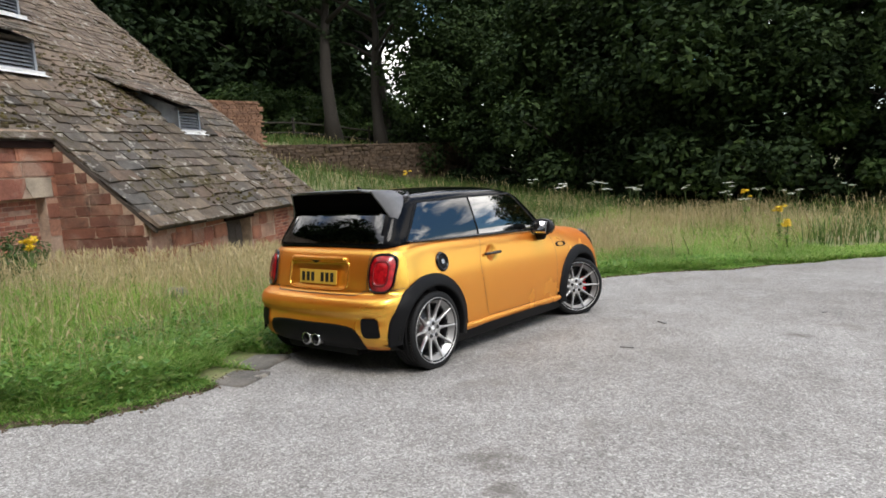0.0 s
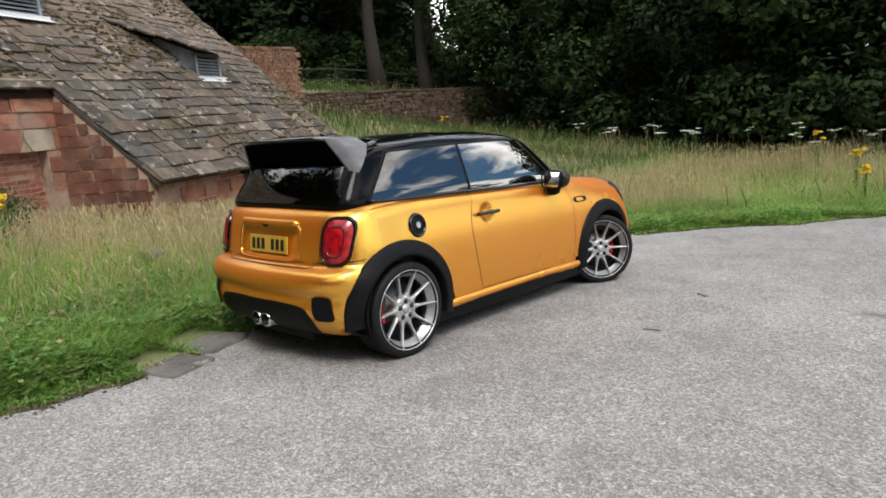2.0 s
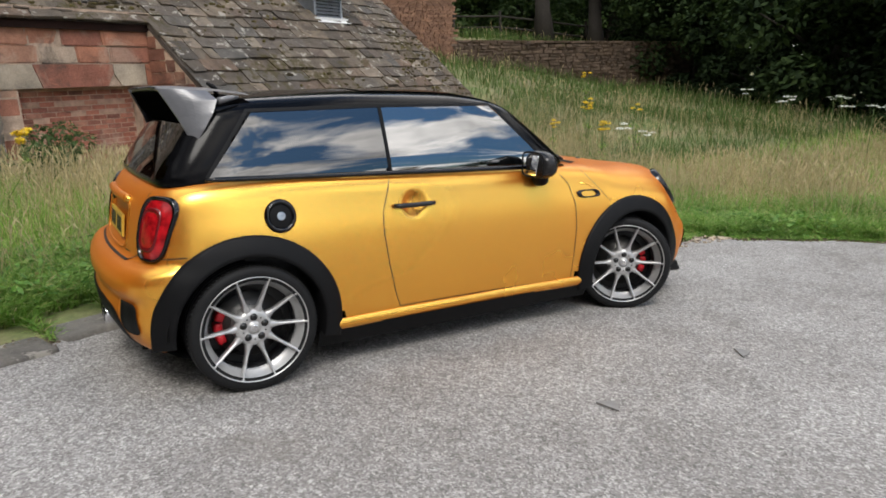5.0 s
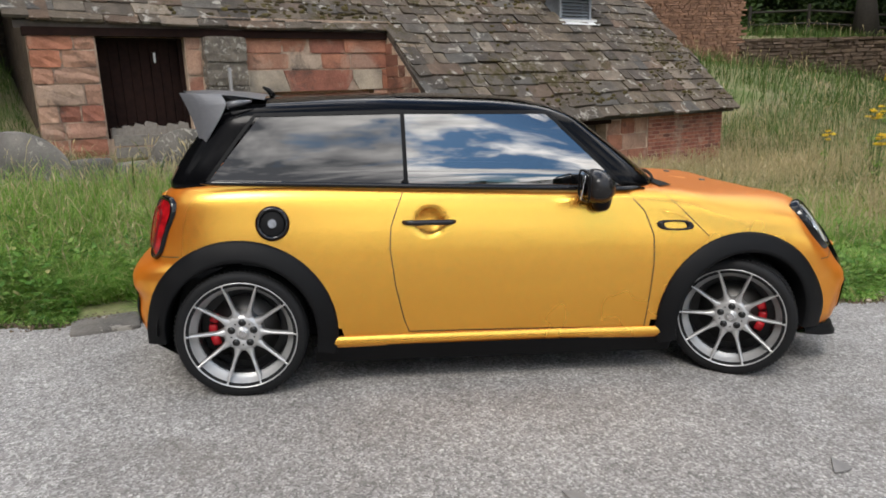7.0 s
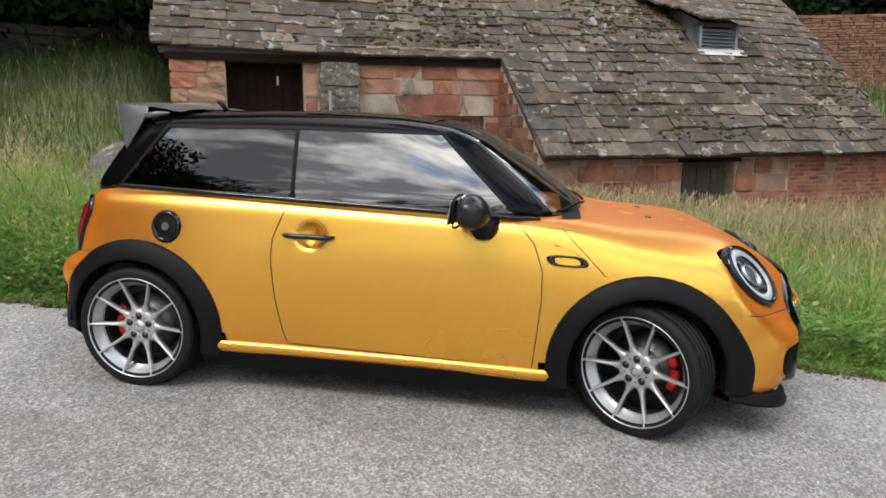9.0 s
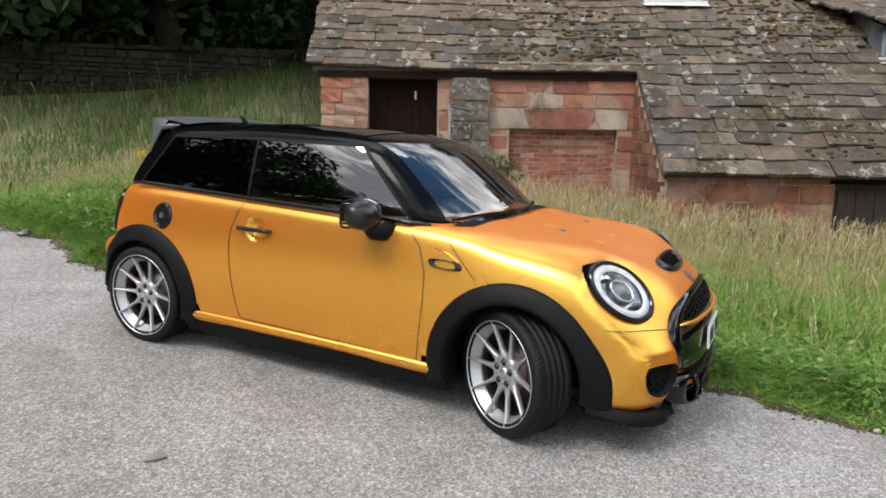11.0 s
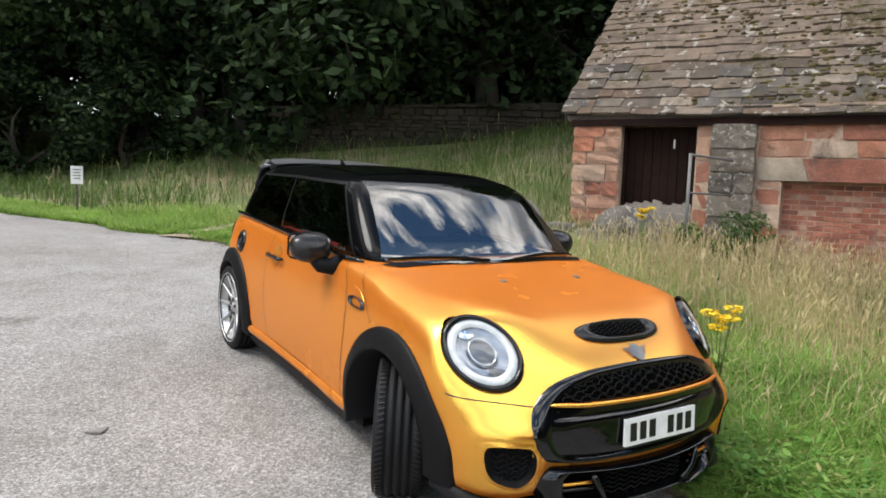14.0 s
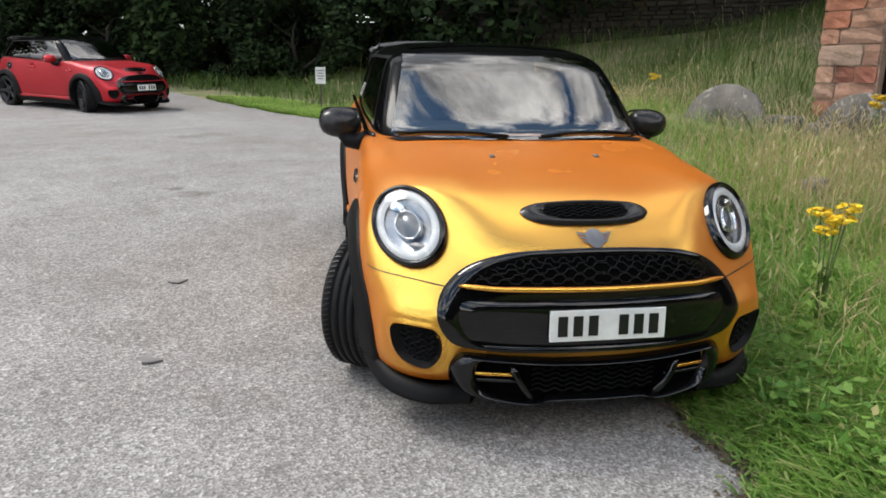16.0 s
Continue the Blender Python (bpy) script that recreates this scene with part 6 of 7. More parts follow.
def make_tree(label, height, spread_r, low, leaves, size, mat, seed, trunk_r=0.28, lean=0.0):
    """A tree: tapered trunk, limbs, and a crown of clumps of small leaves with gaps."""
    rng = np.random.default_rng(seed)
    tree = thing("tree", label, "tree", group="woodland trees", at=Matrix.Translation((0, 0, -200)))
    trunk = [(lean * height * k / 6 + rng.normal() * 0.10 * (k > 0), rng.normal() * 0.10 * (k > 0), height * 0.85 * k / 6 - 0.4) for k in range(7)]
    geos = [tube(trunk, [trunk_r * (1.5 if k == 0 else 1) * (1 - 0.8 * k / 6) for k in range(7)], 10)]
    centres, radii = [], []
    for k in range(26):
        f = rng.uniform(0, 1) ** 0.8
        z = lerp(low, height, f)
        ang = rng.uniform(0, 2 * math.pi)
        prof = math.sin(math.pi * min(1, 0.18 + 0.80 * f)) ** 0.7
        reach = spread_r * prof * rng.uniform(0.35, 1.0)
        c = np.array([lean * z + reach * math.cos(ang), reach * math.sin(ang), z])
        centres.append(c)
        radii.append(rng.uniform(0.65, 1.25) * spread_r * 0.30)
        if k % 2 == 0:
            b = Vector((lean * z, 0, max(0.3, z - reach * 0.5)))
            q = Vector(c)
            geos.append(tube([b, b.lerp(q, 0.5) + Vector((0, 0, 0.2)), q], [trunk_r * 0.35, trunk_r * 0.2, 0.02], 6))
    part("trunk", join(*geos), BARK, tree)
    V = foliage(np.array(centres), np.array(radii), leaves, size, rng)
    crown = new("crown", raw_mesh("crown", V, [4] * leaves, mat))
    crown.parent = tree
    return tree


TREES = [make_tree("tall broadleaf tree at the wood's edge, shade in its leaf colour", 11.0, 4.2, 1.4, 14000, 0.112, LEAF_SHADED, 11),
         make_tree("tall broadleaf tree with low boughs, shade in its leaf colour", 9.5, 4.6, 0.8, 11000, 0.135, LEAF_SHADED, 12),
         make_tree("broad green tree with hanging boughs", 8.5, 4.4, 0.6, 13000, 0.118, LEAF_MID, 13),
         make_tree("dense bush under the trees, shade in its leaf colour", 3.4, 2.6, 0.2, 6000, 0.11, LEAF_SHADED, 14, 0.12),
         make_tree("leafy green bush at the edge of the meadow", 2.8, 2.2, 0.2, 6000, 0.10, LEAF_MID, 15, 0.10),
         make_tree("tall tree with a bare trunk and high crown", 14.0, 4.5, 6.5, 8000, 0.18, LEAF_SHADED, 16, 0.42),
         make_tree("tree deep in the wood, shade in its leaf colour", 10.5, 4.6, 0.8, 5500, 0.19, LEAF_SHADED, 17),
         make_tree("light green bush in a gap of the wood", 2.6, 2.3, 0.2, 5000, 0.10, LEAF_LIGHT, 18, 0.10)]


def in_clearing(x, y, wide):
    """Two open lanes through the high wood, where the sky shows."""
    v = Vector((x - 4.15, y + 4.04))
    ahead, aside = v.dot(Vector((-0.619, 0.785))), v.dot(Vector((0.785, 0.619)))
    k = aside / ahead if ahead > 0 else 0
    return ahead > 22 and (-0.185 - wide < k < -0.01 + wide or -0.375 < k < -0.265)


def plant(kind, x, y, size=1.0, turn=0.0, sink=0.0):
    if kind not in (3, 4, 5, 7) and in_clearing(x, y, 0.015 if kind == 6 else 0.0):
        kind, size = 4, size * 0.8
    t = copy_thing(TREES[kind], pose(x, y, float(land(x, y)) - sink, 0, 0, turn) @ Matrix.Diagonal((size, size, size, 1)))
    t.scale = (size, size, size)
    return t


prng = random.Random(5)
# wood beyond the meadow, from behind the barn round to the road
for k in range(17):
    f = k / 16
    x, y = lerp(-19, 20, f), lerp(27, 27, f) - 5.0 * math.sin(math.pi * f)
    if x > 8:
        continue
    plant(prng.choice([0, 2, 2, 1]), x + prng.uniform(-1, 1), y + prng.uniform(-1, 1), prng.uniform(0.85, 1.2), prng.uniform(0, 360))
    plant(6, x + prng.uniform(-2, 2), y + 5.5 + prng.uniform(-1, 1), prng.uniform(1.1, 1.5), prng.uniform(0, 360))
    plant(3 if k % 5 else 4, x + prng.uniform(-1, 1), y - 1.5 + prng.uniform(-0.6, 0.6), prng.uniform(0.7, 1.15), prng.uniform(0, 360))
for x, y, size in ((-2.2, 20.2, 0.95), (0.6, 20.4, 1.1), (3.0, 20.8, 0.9)):
    plant(7, x, y, size, prng.uniform(0, 360))
# trees up behind the barn and the tall wall
for x, y, kind, size in ((-25, 14, 1, 1.0), (-29, 32, 5, 1.1), (-22.8, 21.4, 5, 1.0), (-20.9, 23.0, 5, 0.85), (-33, 22, 1, 1.3), (-30, 10, 0, 1.3), (-27, 4, 1, 1.2), (-34, 34, 2, 1.3), (-25, 36, 2, 1.2), (-23, -3, 0, 1.25), (-20, -9, 1, 1.2)):
    plant(kind, x, y, size, prng.uniform(0, 360))
for k in range(22):
    f = k / 21
    x, y = lerp(-27, -22, math.sin(f * 3)) + prng.uniform(-1.5, 1.5), lerp(8, 40, f)
    plant(6, x - 13, y, prng.uniform(1.2, 1.6), prng.uniform(0, 360))
    # lighter bushes stand for sunlit undergrowth: the sunlight is in their leaf colour
    plant(7 if 3 < k < 14 else 3, x - 8, y, prng.uniform(0.9, 1.4), prng.uniform(0, 360))
    plant(6, x - 20, y + 2, prng.uniform(1.6, 2.0), prng.uniform(0, 360))
for x, y, size in ((-12.2, -8.8, 1.25), (-9.5, -11.0, 1.3), (-6.8, -13.4, 1.25), (-15.2, -6.7, 1.25), (-3.9, -16.1, 1.2), (-18.5, -4.5, 1.1)):
    plant(1, x, y, size, prng.uniform(0, 360))
    plant(6, x - 4, y - 4.5, size * 1.4, prng.uniform(0, 360))
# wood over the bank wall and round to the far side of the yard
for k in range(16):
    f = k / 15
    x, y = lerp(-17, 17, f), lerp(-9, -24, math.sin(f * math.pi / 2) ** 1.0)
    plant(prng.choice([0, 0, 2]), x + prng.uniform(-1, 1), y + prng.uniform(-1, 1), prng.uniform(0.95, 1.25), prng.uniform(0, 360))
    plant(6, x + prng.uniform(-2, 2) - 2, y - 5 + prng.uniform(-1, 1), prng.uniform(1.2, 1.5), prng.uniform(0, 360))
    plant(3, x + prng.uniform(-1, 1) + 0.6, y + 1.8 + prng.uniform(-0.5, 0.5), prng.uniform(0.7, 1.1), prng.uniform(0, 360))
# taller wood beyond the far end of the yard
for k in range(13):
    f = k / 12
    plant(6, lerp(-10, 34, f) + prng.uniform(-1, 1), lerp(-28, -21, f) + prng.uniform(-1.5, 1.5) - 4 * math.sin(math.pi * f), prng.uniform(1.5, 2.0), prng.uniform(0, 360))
# trees across the open side, seen in the glass
for k in range(12):
    f = k / 11
    plant(6, lerp(24, 40, math.sin(f * math.pi)), lerp(-24, 28, f), prng.uniform(0.42, 0.6), prng.uniform(0, 360))
for t in TREES:
    for o in (*t.children_recursive, t):
        bpy.data.objects.remove(o)


# ---- grass ----
def clear_of(x, y):
    """True on open ground: off the yard, out of the barn."""
    s, o = barn_so(x, y)
    in_barn = ((o < 1.75) & (s > 3.3) & (s < 10.9) & (o > -10.2)) | ((o < 0.05) & (s > -2.0) & (s < 3.5) & (o > -10.2))
    return (x < edge_x(y) - 0.02) & ~in_barn


def slab_gap(x, y):
    a, b = np.abs((x + 0.46) * 0.94 + (y + 1.04) * 0.34) < 0.27, np.abs((y + 1.04) * 0.94 - (x + 0.46) * 0.34) < 0.19
    c, d = np.abs((x + 0.70) * 0.91 + (y + 0.62) * 0.41) < 0.28, np.abs((y + 0.62) * 0.91 - (x + 0.70) * 0.41) < 0.22
    return (a & b) | (c & d)


def path_gap(x, y):
    along = -(x + 0.30) * 0.69 - (y + 6.35) * 0.72
    return (np.abs((x + 0.30) * 0.72 - (y + 6.35) * 0.69) < 0.30 - 0.03 * along) & (along > -0.4) & (along < 3.7)


def blades(name, label, x, y, h, w, bend, mat, rng, heads=False, lean_to=None):
    n = len(x)
    az = rng.uniform(0, 2 * math.pi, n)
    side = np.stack([np.cos(az), np.sin(az), np.zeros(n)], 1) * (w / 2)[:, None]
    baz = rng.uniform(0, 2 * math.pi, n) if heads else az + math.pi / 2 + rng.normal(size=n) * 0.5
    if lean_to is not None:
        baz = lean_to
        side = np.stack([-np.sin(baz), np.cos(baz), np.zeros(n)], 1) * (w / 2)[:, None]
    lean = np.stack([np.cos(baz), np.sin(baz), np.zeros(n)], 1)
    base = np.stack([x, y, land(x, y) - 0.01], 1)

    def lvl(f):
        return base + lean * (bend * h * f ** 2)[:, None] + np.array([0, 0, 1.0]) * (h * (f - 0.25 * bend * f ** 2))[:, None]
    p0, p1, p2, p3 = base, lvl(0.5), lvl(0.82), lvl(1.0)
    if heads:
        side2 = side * rng.uniform(2.0, 4.5, (n, 1))
        V = np.stack([p0 - side, p0 + side, p2 + side, p2 - side, p2 - side, p2 + side, lvl(0.9) + side2, lvl(0.9) - side2, lvl(0.9) - side2, lvl(0.9) + side2, p3], 1)
        sizes = np.tile([4, 4, 3], n)
    else:
        V = np.stack([p0 - side, p0 + side, p1 + side * 0.9, p1 - side * 0.9, p1 - side * 0.9, p1 + side * 0.9, p2 + side * 0.55, p2 - side * 0.55, p2 - side * 0.55, p2 + side * 0.55, p3], 1)
        sizes = np.tile([4, 4, 3], n)
    ob = new(name, raw_mesh(name, V.reshape(-1, 3), sizes, mat))
    return tagged(ob, label, "grass", kind="stuff")


grng = np.random.default_rng(21)


def scatter(n, x0, x1, y0, y1, dense=None):
    x, y = grng.uniform(x0, x1, n), grng.uniform(y0, y1, n)
    ok = clear_of(x, y) & ~slab_gap(x, y) & ~path_gap(x, y)
    trod = np.minimum(np.hypot(x + 4.15, y + 3.15) / 1.0, np.hypot(x + 4.75, y + 2.15) / 0.75)
    ok &= grng.uniform(0, 1, n) < 0.10 + 0.90 * smooth01(0.75, 1.15, trod)
    if dense is not None:
        ok &= grng.uniform(0, 1, n) < dense(x, y)
    return x[ok], y[ok]


def patchy(x, y, f=0.9, ph=0.0):
    return 0.5 + 0.25 * np.sin(x * f * 1.7 + ph + 1.3 * np.sin(y * f)) + 0.25 * np.sin(y * f * 1.3 + 2 * ph + 1.1 * np.sin(x * f * 0.7))


# short lush verge beside the yard
x, y = scatter(190000, -4.4, 2.2, -9.5, 9.5, lambda x, y: (smooth01(3.8, 1.0, edge_x(y) - x) * 0.92 + 0.08) * np.where(patchy(x, y, 5.3, 0.7) > 0.36, 1.0, 0.25))
d = edge_x(y) - x
h = (0.06 + 0.10 * smooth01(0.03, 0.5, d) + 0.09 * smooth01(0.6, 2.5, d)) * grng.uniform(0.6, 1.5, len(x)) * (0.75 + 0.5 * patchy(x, y, 2.2, 1.0))
blades("grass_verge", "short lush green grass along the yard's edge", x, y, h, grng.uniform(0.004, 0.009, len(x)), grng.uniform(0.3, 1.2, len(x)), GRASS_GREEN, grng)
# close turf right up to the ragged edge
y = grng.uniform(-5.5, 7.5, 62000)
x = edge_x(y) - 0.95 * grng.uniform(0, 1, len(y)) ** 1.7 + 0.035 * grng.normal(size=len(y))
ok = ~slab_gap(x, y)
x, y = x[ok], y[ok]
d = np.maximum(0, edge_x(y) - x)
blades("grass_turf", "thick short turf creeping over the yard's edge", x, y, (0.04 + 0.13 * smooth01(0.02, 0.45, d)) * grng.uniform(0.6, 1.5, len(x)), grng.uniform(0.007, 0.014, len(x)), grng.uniform(0.7, 1.8, len(x)), GRASS_LUSH, grng)
for y0, y1, n in ((-13.0, -5.5, 26000), (7.5, 14.0, 22000)):
    y = grng.uniform(y0, y1, n)
    x = edge_x(y) - 1.5 * grng.uniform(0, 1, n) ** 1.3 + 0.03
    ok = ~path_gap(x, y)
    x, y = x[ok], y[ok]
    blades("grass_turf", "short turf along the far edge of the yard", x, y, grng.uniform(0.06, 0.17, len(x)), grng.uniform(0.010, 0.017, len(x)), grng.uniform(0.5, 1.4, len(x)), GRASS_GREEN, grng)
# broad weed leaves and clover among the turf
y = grng.uniform(-5.0, 7.2, 42000)
x = edge_x(y) - 1.7 * grng.uniform(0, 1, len(y)) ** 1.5 + 0.02 * grng.normal(size=len(y))
ok = ~slab_gap(x, y) & (patchy(x, y, 3.1, 2.0) > 0.30)
x, y = x[ok], y[ok]
n = len(x)
c = np.stack([x, y, land(x, y) + grng.uniform(0.015, 0.17, n) * smooth01(-0.05, 0.4, edge_x(y) - x)], 1)
a = grng.uniform(0, 2 * math.pi, n)
t = np.stack([np.cos(a), np.sin(a), grng.normal(size=n) * 0.35], 1)
b = np.stack([-np.sin(a), np.cos(a), grng.normal(size=n) * 0.35], 1)
s = grng.uniform(0.010, 0.036, (n, 1))
V = np.stack([c - t * s, c + b * s * 0.55 + t * s * 0.1, c + t * s, c - b * s * 0.55 + t * s * 0.1], 1).reshape(-1, 3)
tagged(new("weed_leaves", raw_mesh("weed_leaves", V, [4] * n, CLOVER)), "broad green weed leaves among the turf", "weeds", kind="stuff")
# crumbs of soil and gravel along the ragged edge
y = grng.uniform(-6.0, 7.5, 6500)
x = edge_x(y) + 0.05 * grng.normal(size=len(y)) + 0.03
n = len(x)
r = grng.uniform(0.004, 0.016, (n, 1))
c = np.stack([x, y, land(x, y)], 1)
ring = [c + np.stack([np.cos(grng.uniform(-0.4, 0.4, n) + q), np.sin(grng.uniform(-0.4, 0.4, n) + q), np.zeros(n)], 1) * r for q in (0.0, 2.1, 4.2)]
tip = c + np.array([0, 0, 1.0]) * r * 0.9
V = np.stack([ring[0], ring[1], tip, ring[1], ring[2], tip, ring[2], ring[0], tip], 1).reshape(-1, 3)
tagged(new("soil_crumbs", raw_mesh("soil_crumbs", V, [3] * (3 * n), EDGE_SOIL)), "brown soil crumbs and grit along the yard's edge", "soil", kind="stuff")
# taller meadow grass, green
x, y = scatter(132000, -12, 1.5, -10, 16, lambda x, y: smooth01(1.0, 3.0, edge_x(y) - x) * (0.35 + 0.65 * patchy(x, y, 0.8, 2.0)))
h = grng.uniform(0.18, 0.42, len(x)) * (0.7 + 0.5 * patchy(x, y, 0.5))
# the banks take the darker copy, with shade in its colour
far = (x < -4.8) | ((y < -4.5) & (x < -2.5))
for sel, mat, label in ((~far, GRASS_GREEN, "long green meadow grass"), (far, GRASS_FAR, "long meadow grass on the banks, shade in its dark green")):
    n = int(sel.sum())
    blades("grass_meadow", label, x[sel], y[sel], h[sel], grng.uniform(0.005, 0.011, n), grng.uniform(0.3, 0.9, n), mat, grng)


def straw_amount(x, y):
    s, o = barn_so(x, y)
    near = smooth01(6.0, 3.6, o) * smooth01(-1.2, 0.6, s) * smooth01(14, 10, s)
    return np.clip(near + 0.85 * patchy(x, y, 0.7, 4.0) * smooth01(1.3, 2.8, edge_x(y) - x) * np.where((y < -1.5) & (x < -3.4), 0.07, np.where((x < -4.0) | (y < -4), 0.22, np.where(y > 4, 1.35, 1.0))), 0, 1)


x, y = scatter(76000, -12, 1.5, -9, 18, straw_amount)
h = grng.uniform(0.3, 0.66, len(x))
blades("grass_straw", "dry straw-coloured grass going to seed", x, y, h, grng.uniform(0.0035, 0.006, len(x)), grng.uniform(0.05, 0.45, len(x)), GRASS_STRAW, grng, True)
x, y = scatter(40000, -12, 1.5, -9, 18, lambda x, y: straw_amount(x, y) * 0.9)
blades("grass_dry", "dry blades among the meadow grass", x, y, grng.uniform(0.2, 0.5, len(x)), grng.uniform(0.004, 0.008, len(x)), grng.uniform(0.3, 1.0, len(x)), GRASS_STRAW, grng)
# lush tussocks close to the yard, each a fountain of arching blades
cy = grng.uniform(-6.5, 8.5, 2300)
cx = edge_x(cy) - 0.22 - 2.2 * grng.uniform(0, 1, len(cy)) ** 1.25
ok = clear_of(cx, cy) & ~slab_gap(cx, cy) & (patchy(cx, cy, 2.1, 3.0) > 0.34)
cx, cy = cx[ok], cy[ok]
per = 34
x, y = np.repeat(cx, per), np.repeat(cy, per)
big = np.repeat(grng.uniform(0.6, 1.25, len(cx)) * (0.5 + 0.5 * smooth01(-1.0, 2.2, cy)) * (1 - 0.5 * smooth01(2.6, 3.8, cy) * smooth01(1.6, 0.7, edge_x(cy) - cx)), per)
away = grng.uniform(0, 2 * math.pi, len(x))
rad = 0.05 * grng.uniform(0, 1, len(x)) ** 0.5
x, y = x + rad * np.cos(away), y + rad * np.sin(away)
blades("grass_tussock", "arching bright green tussocks beside the yard", x, y, big * grng.uniform(0.16, 0.36, len(x)), grng.uniform(0.006, 0.012, len(x)), grng.uniform(0.5, 1.9, len(x)), GRASS_LUSH, grng, lean_to=away + grng.normal(size=len(x)) * 0.35)
# pale flowering stems standing through the verge
x, y = scatter(26000, -5.5, 1.8, -7, 9, lambda x, y: smooth01(0.25, 1.6, edge_x(y) - x) * (0.25 + 0.75 * patchy(x, y, 1.3, 5.0)))
blades("grass_stems", "thin pale flowering grass stems above the verge", x, y, grng.uniform(0.22, 0.50, len(x)), grng.uniform(0.0022, 0.004, len(x)), grng.uniform(0.1, 0.7, len(x)), GRASS_STRAW, grng, True)
# far meadow and bank, coarser, in the greens darkened for shade
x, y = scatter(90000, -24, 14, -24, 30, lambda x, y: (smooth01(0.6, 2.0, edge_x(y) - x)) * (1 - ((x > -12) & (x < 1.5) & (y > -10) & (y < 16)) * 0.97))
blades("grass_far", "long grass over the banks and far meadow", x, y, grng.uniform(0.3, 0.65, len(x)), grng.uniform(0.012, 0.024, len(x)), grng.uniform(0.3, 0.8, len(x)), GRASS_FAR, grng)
x, y = scatter(36000, -24, 14, -20, 30, lambda x, y: (smooth01(1.0, 2.5, edge_x(y) - x)) * patchy(x, y, 0.35, 1.0) * np.where(y < -3, 0.08, np.where(x < -5, 0.3, 1.0)) * (1 - ((x > -12) & (x < 1.5) & (y > -9) & (y < 18)) * 0.97))
blades("grass_far_straw", "pale seed heads over the far meadow", x, y, grng.uniform(0.45, 0.8, len(x)), grng.uniform(0.007, 0.012, len(x)), grng.uniform(0.1, 0.4, len(x)), GRASS_STRAW, grng, True)

# ---- small things about the barn and the yard ----
def stone_lump(sx, sy, sz, seed, rough=0.12):
    """A worn boulder."""
    r = random.Random(seed)
    off = Vector((r.uniform(0, 50), r.uniform(0, 50), 0))

    def shape(p):
        d = 1 + rough * noise.noise(p * 1.6 + off) + rough * 0.5 * noise.noise(p * 4 + off)
        return p.x * sx * d, p.y * sy * d, p.z * sz * d
    return rounded_block(shape, 10, 10, 8, 2.8, 2.8)


def millstone(x, y, top, radius, lean, turn, label, stone):
    """A worn grindstone half sunk in the ground, its face to the yard, with a square eye."""
    prof = [(-0.10, 0.07), (-0.10, radius * 0.93), (-0.075, radius * 0.985), (0.0, radius), (0.075, radius * 0.985), (0.10, radius * 0.94), (0.105, radius * 0.5), (0.10, 0.07), (0.0, 0.07)]
    V, F = lathe(prof, 48)
    V = [(a + 0.012 * noise.noise(Vector((a, b, c)) * 7), b * (1 + 0.02 * noise.noise(Vector((b, c, a)) * 4)), c) for a, b, c in V]
    m = thing("millstone", label, "millstone", at=pose(x, y, top - radius * math.cos(radians(lean)), 0, -lean, turn), group="old millstones")
    part("stone", (V, F), stone, m)
    # a black block fills the eye, in place of the hole's own shade
    part("eye", moved(box(0.19, 0.15, 0.13, bev=0.01), Matrix.Translation((0.012, 0, 0))), INK, m, "black block for the shade of the eye hole", smooth=False)


_face = math.degrees(math.atan2(_n.y, _n.x))
millstone(-4.39, -3.32, 1.14, 0.62, 10, _face - 2, "big worn millstone leaning half buried in grass", GREY_STONE)
millstone(-5.02, -1.52, 1.06, 0.50, 16, _face + 6, "lichened millstone half buried before the barn door", LICHENED)

for k, (a, b, w) in enumerate((((-4.74, -2.84), (-4.95, -2.42), 0.26), ((-4.96, -2.40), (-5.17, -1.96), 0.24), ((-5.40, -1.94), (-5.58, -1.56), 0.25))):
    mx, my = (a[0] + b[0]) / 2, (a[1] + b[1]) / 2
    at = pose(mx, my, float(land(mx, my)) + 0.10, 0, 0, math.degrees(math.atan2(b[1] - a[1], b[0] - a[0])))
    ob = part("kerb_stone", rounded_block(lambda p: (p.x * 0.245 * (1 + 0.05 * noise.noise(p * 2 + Vector((k, 0, 0)))), p.y * w / 2, p.z * 0.16 + 0.01 * noise.noise(p * 3)), 10, 6, 6, 7, 6), GREY_STONE, at=at)
    tagged(ob, "weathered stone block edging the barn step", "stone", "edging stones")
field_stone = part("field_stone", stone_lump(0.15, 0.10, 0.11, 4), GREY_STONE, at=pose(-3.22, 0.18, float(land(-3.22, 0.18)) + 0.10, 0, 0, 30))
tagged(field_stone, "grey boulder half hidden in long grass", "stone")

# broken slates stood along the foot of the door, with boards under them
for k in range(7):
    s = -1.06 + k * 0.155
    wx, wy = world_at(s + 0.06, -0.10)
    h = 0.15 + 0.07 * ((k * 5) % 4) / 3
    shard = [(-0.085, -0.06), (0.085, -0.06), (0.07 + 0.015 * (k % 2), h * 0.82), (-0.05 + 0.1 * ((k * 3) % 3) / 2, h), (-0.08, h * (0.7 + 0.2 * (k % 2)))]
    ob = part("broken_slate", prism(shard, 0.015, "y"), PALE_BOARD, smooth=False, at=pose(wx, wy, 0.93, -8, 0, BARN_TURN + 4 * ((k % 3) - 1)))
    tagged(ob, "pale broken slate stood before the door", "slate", "broken slates at the door")
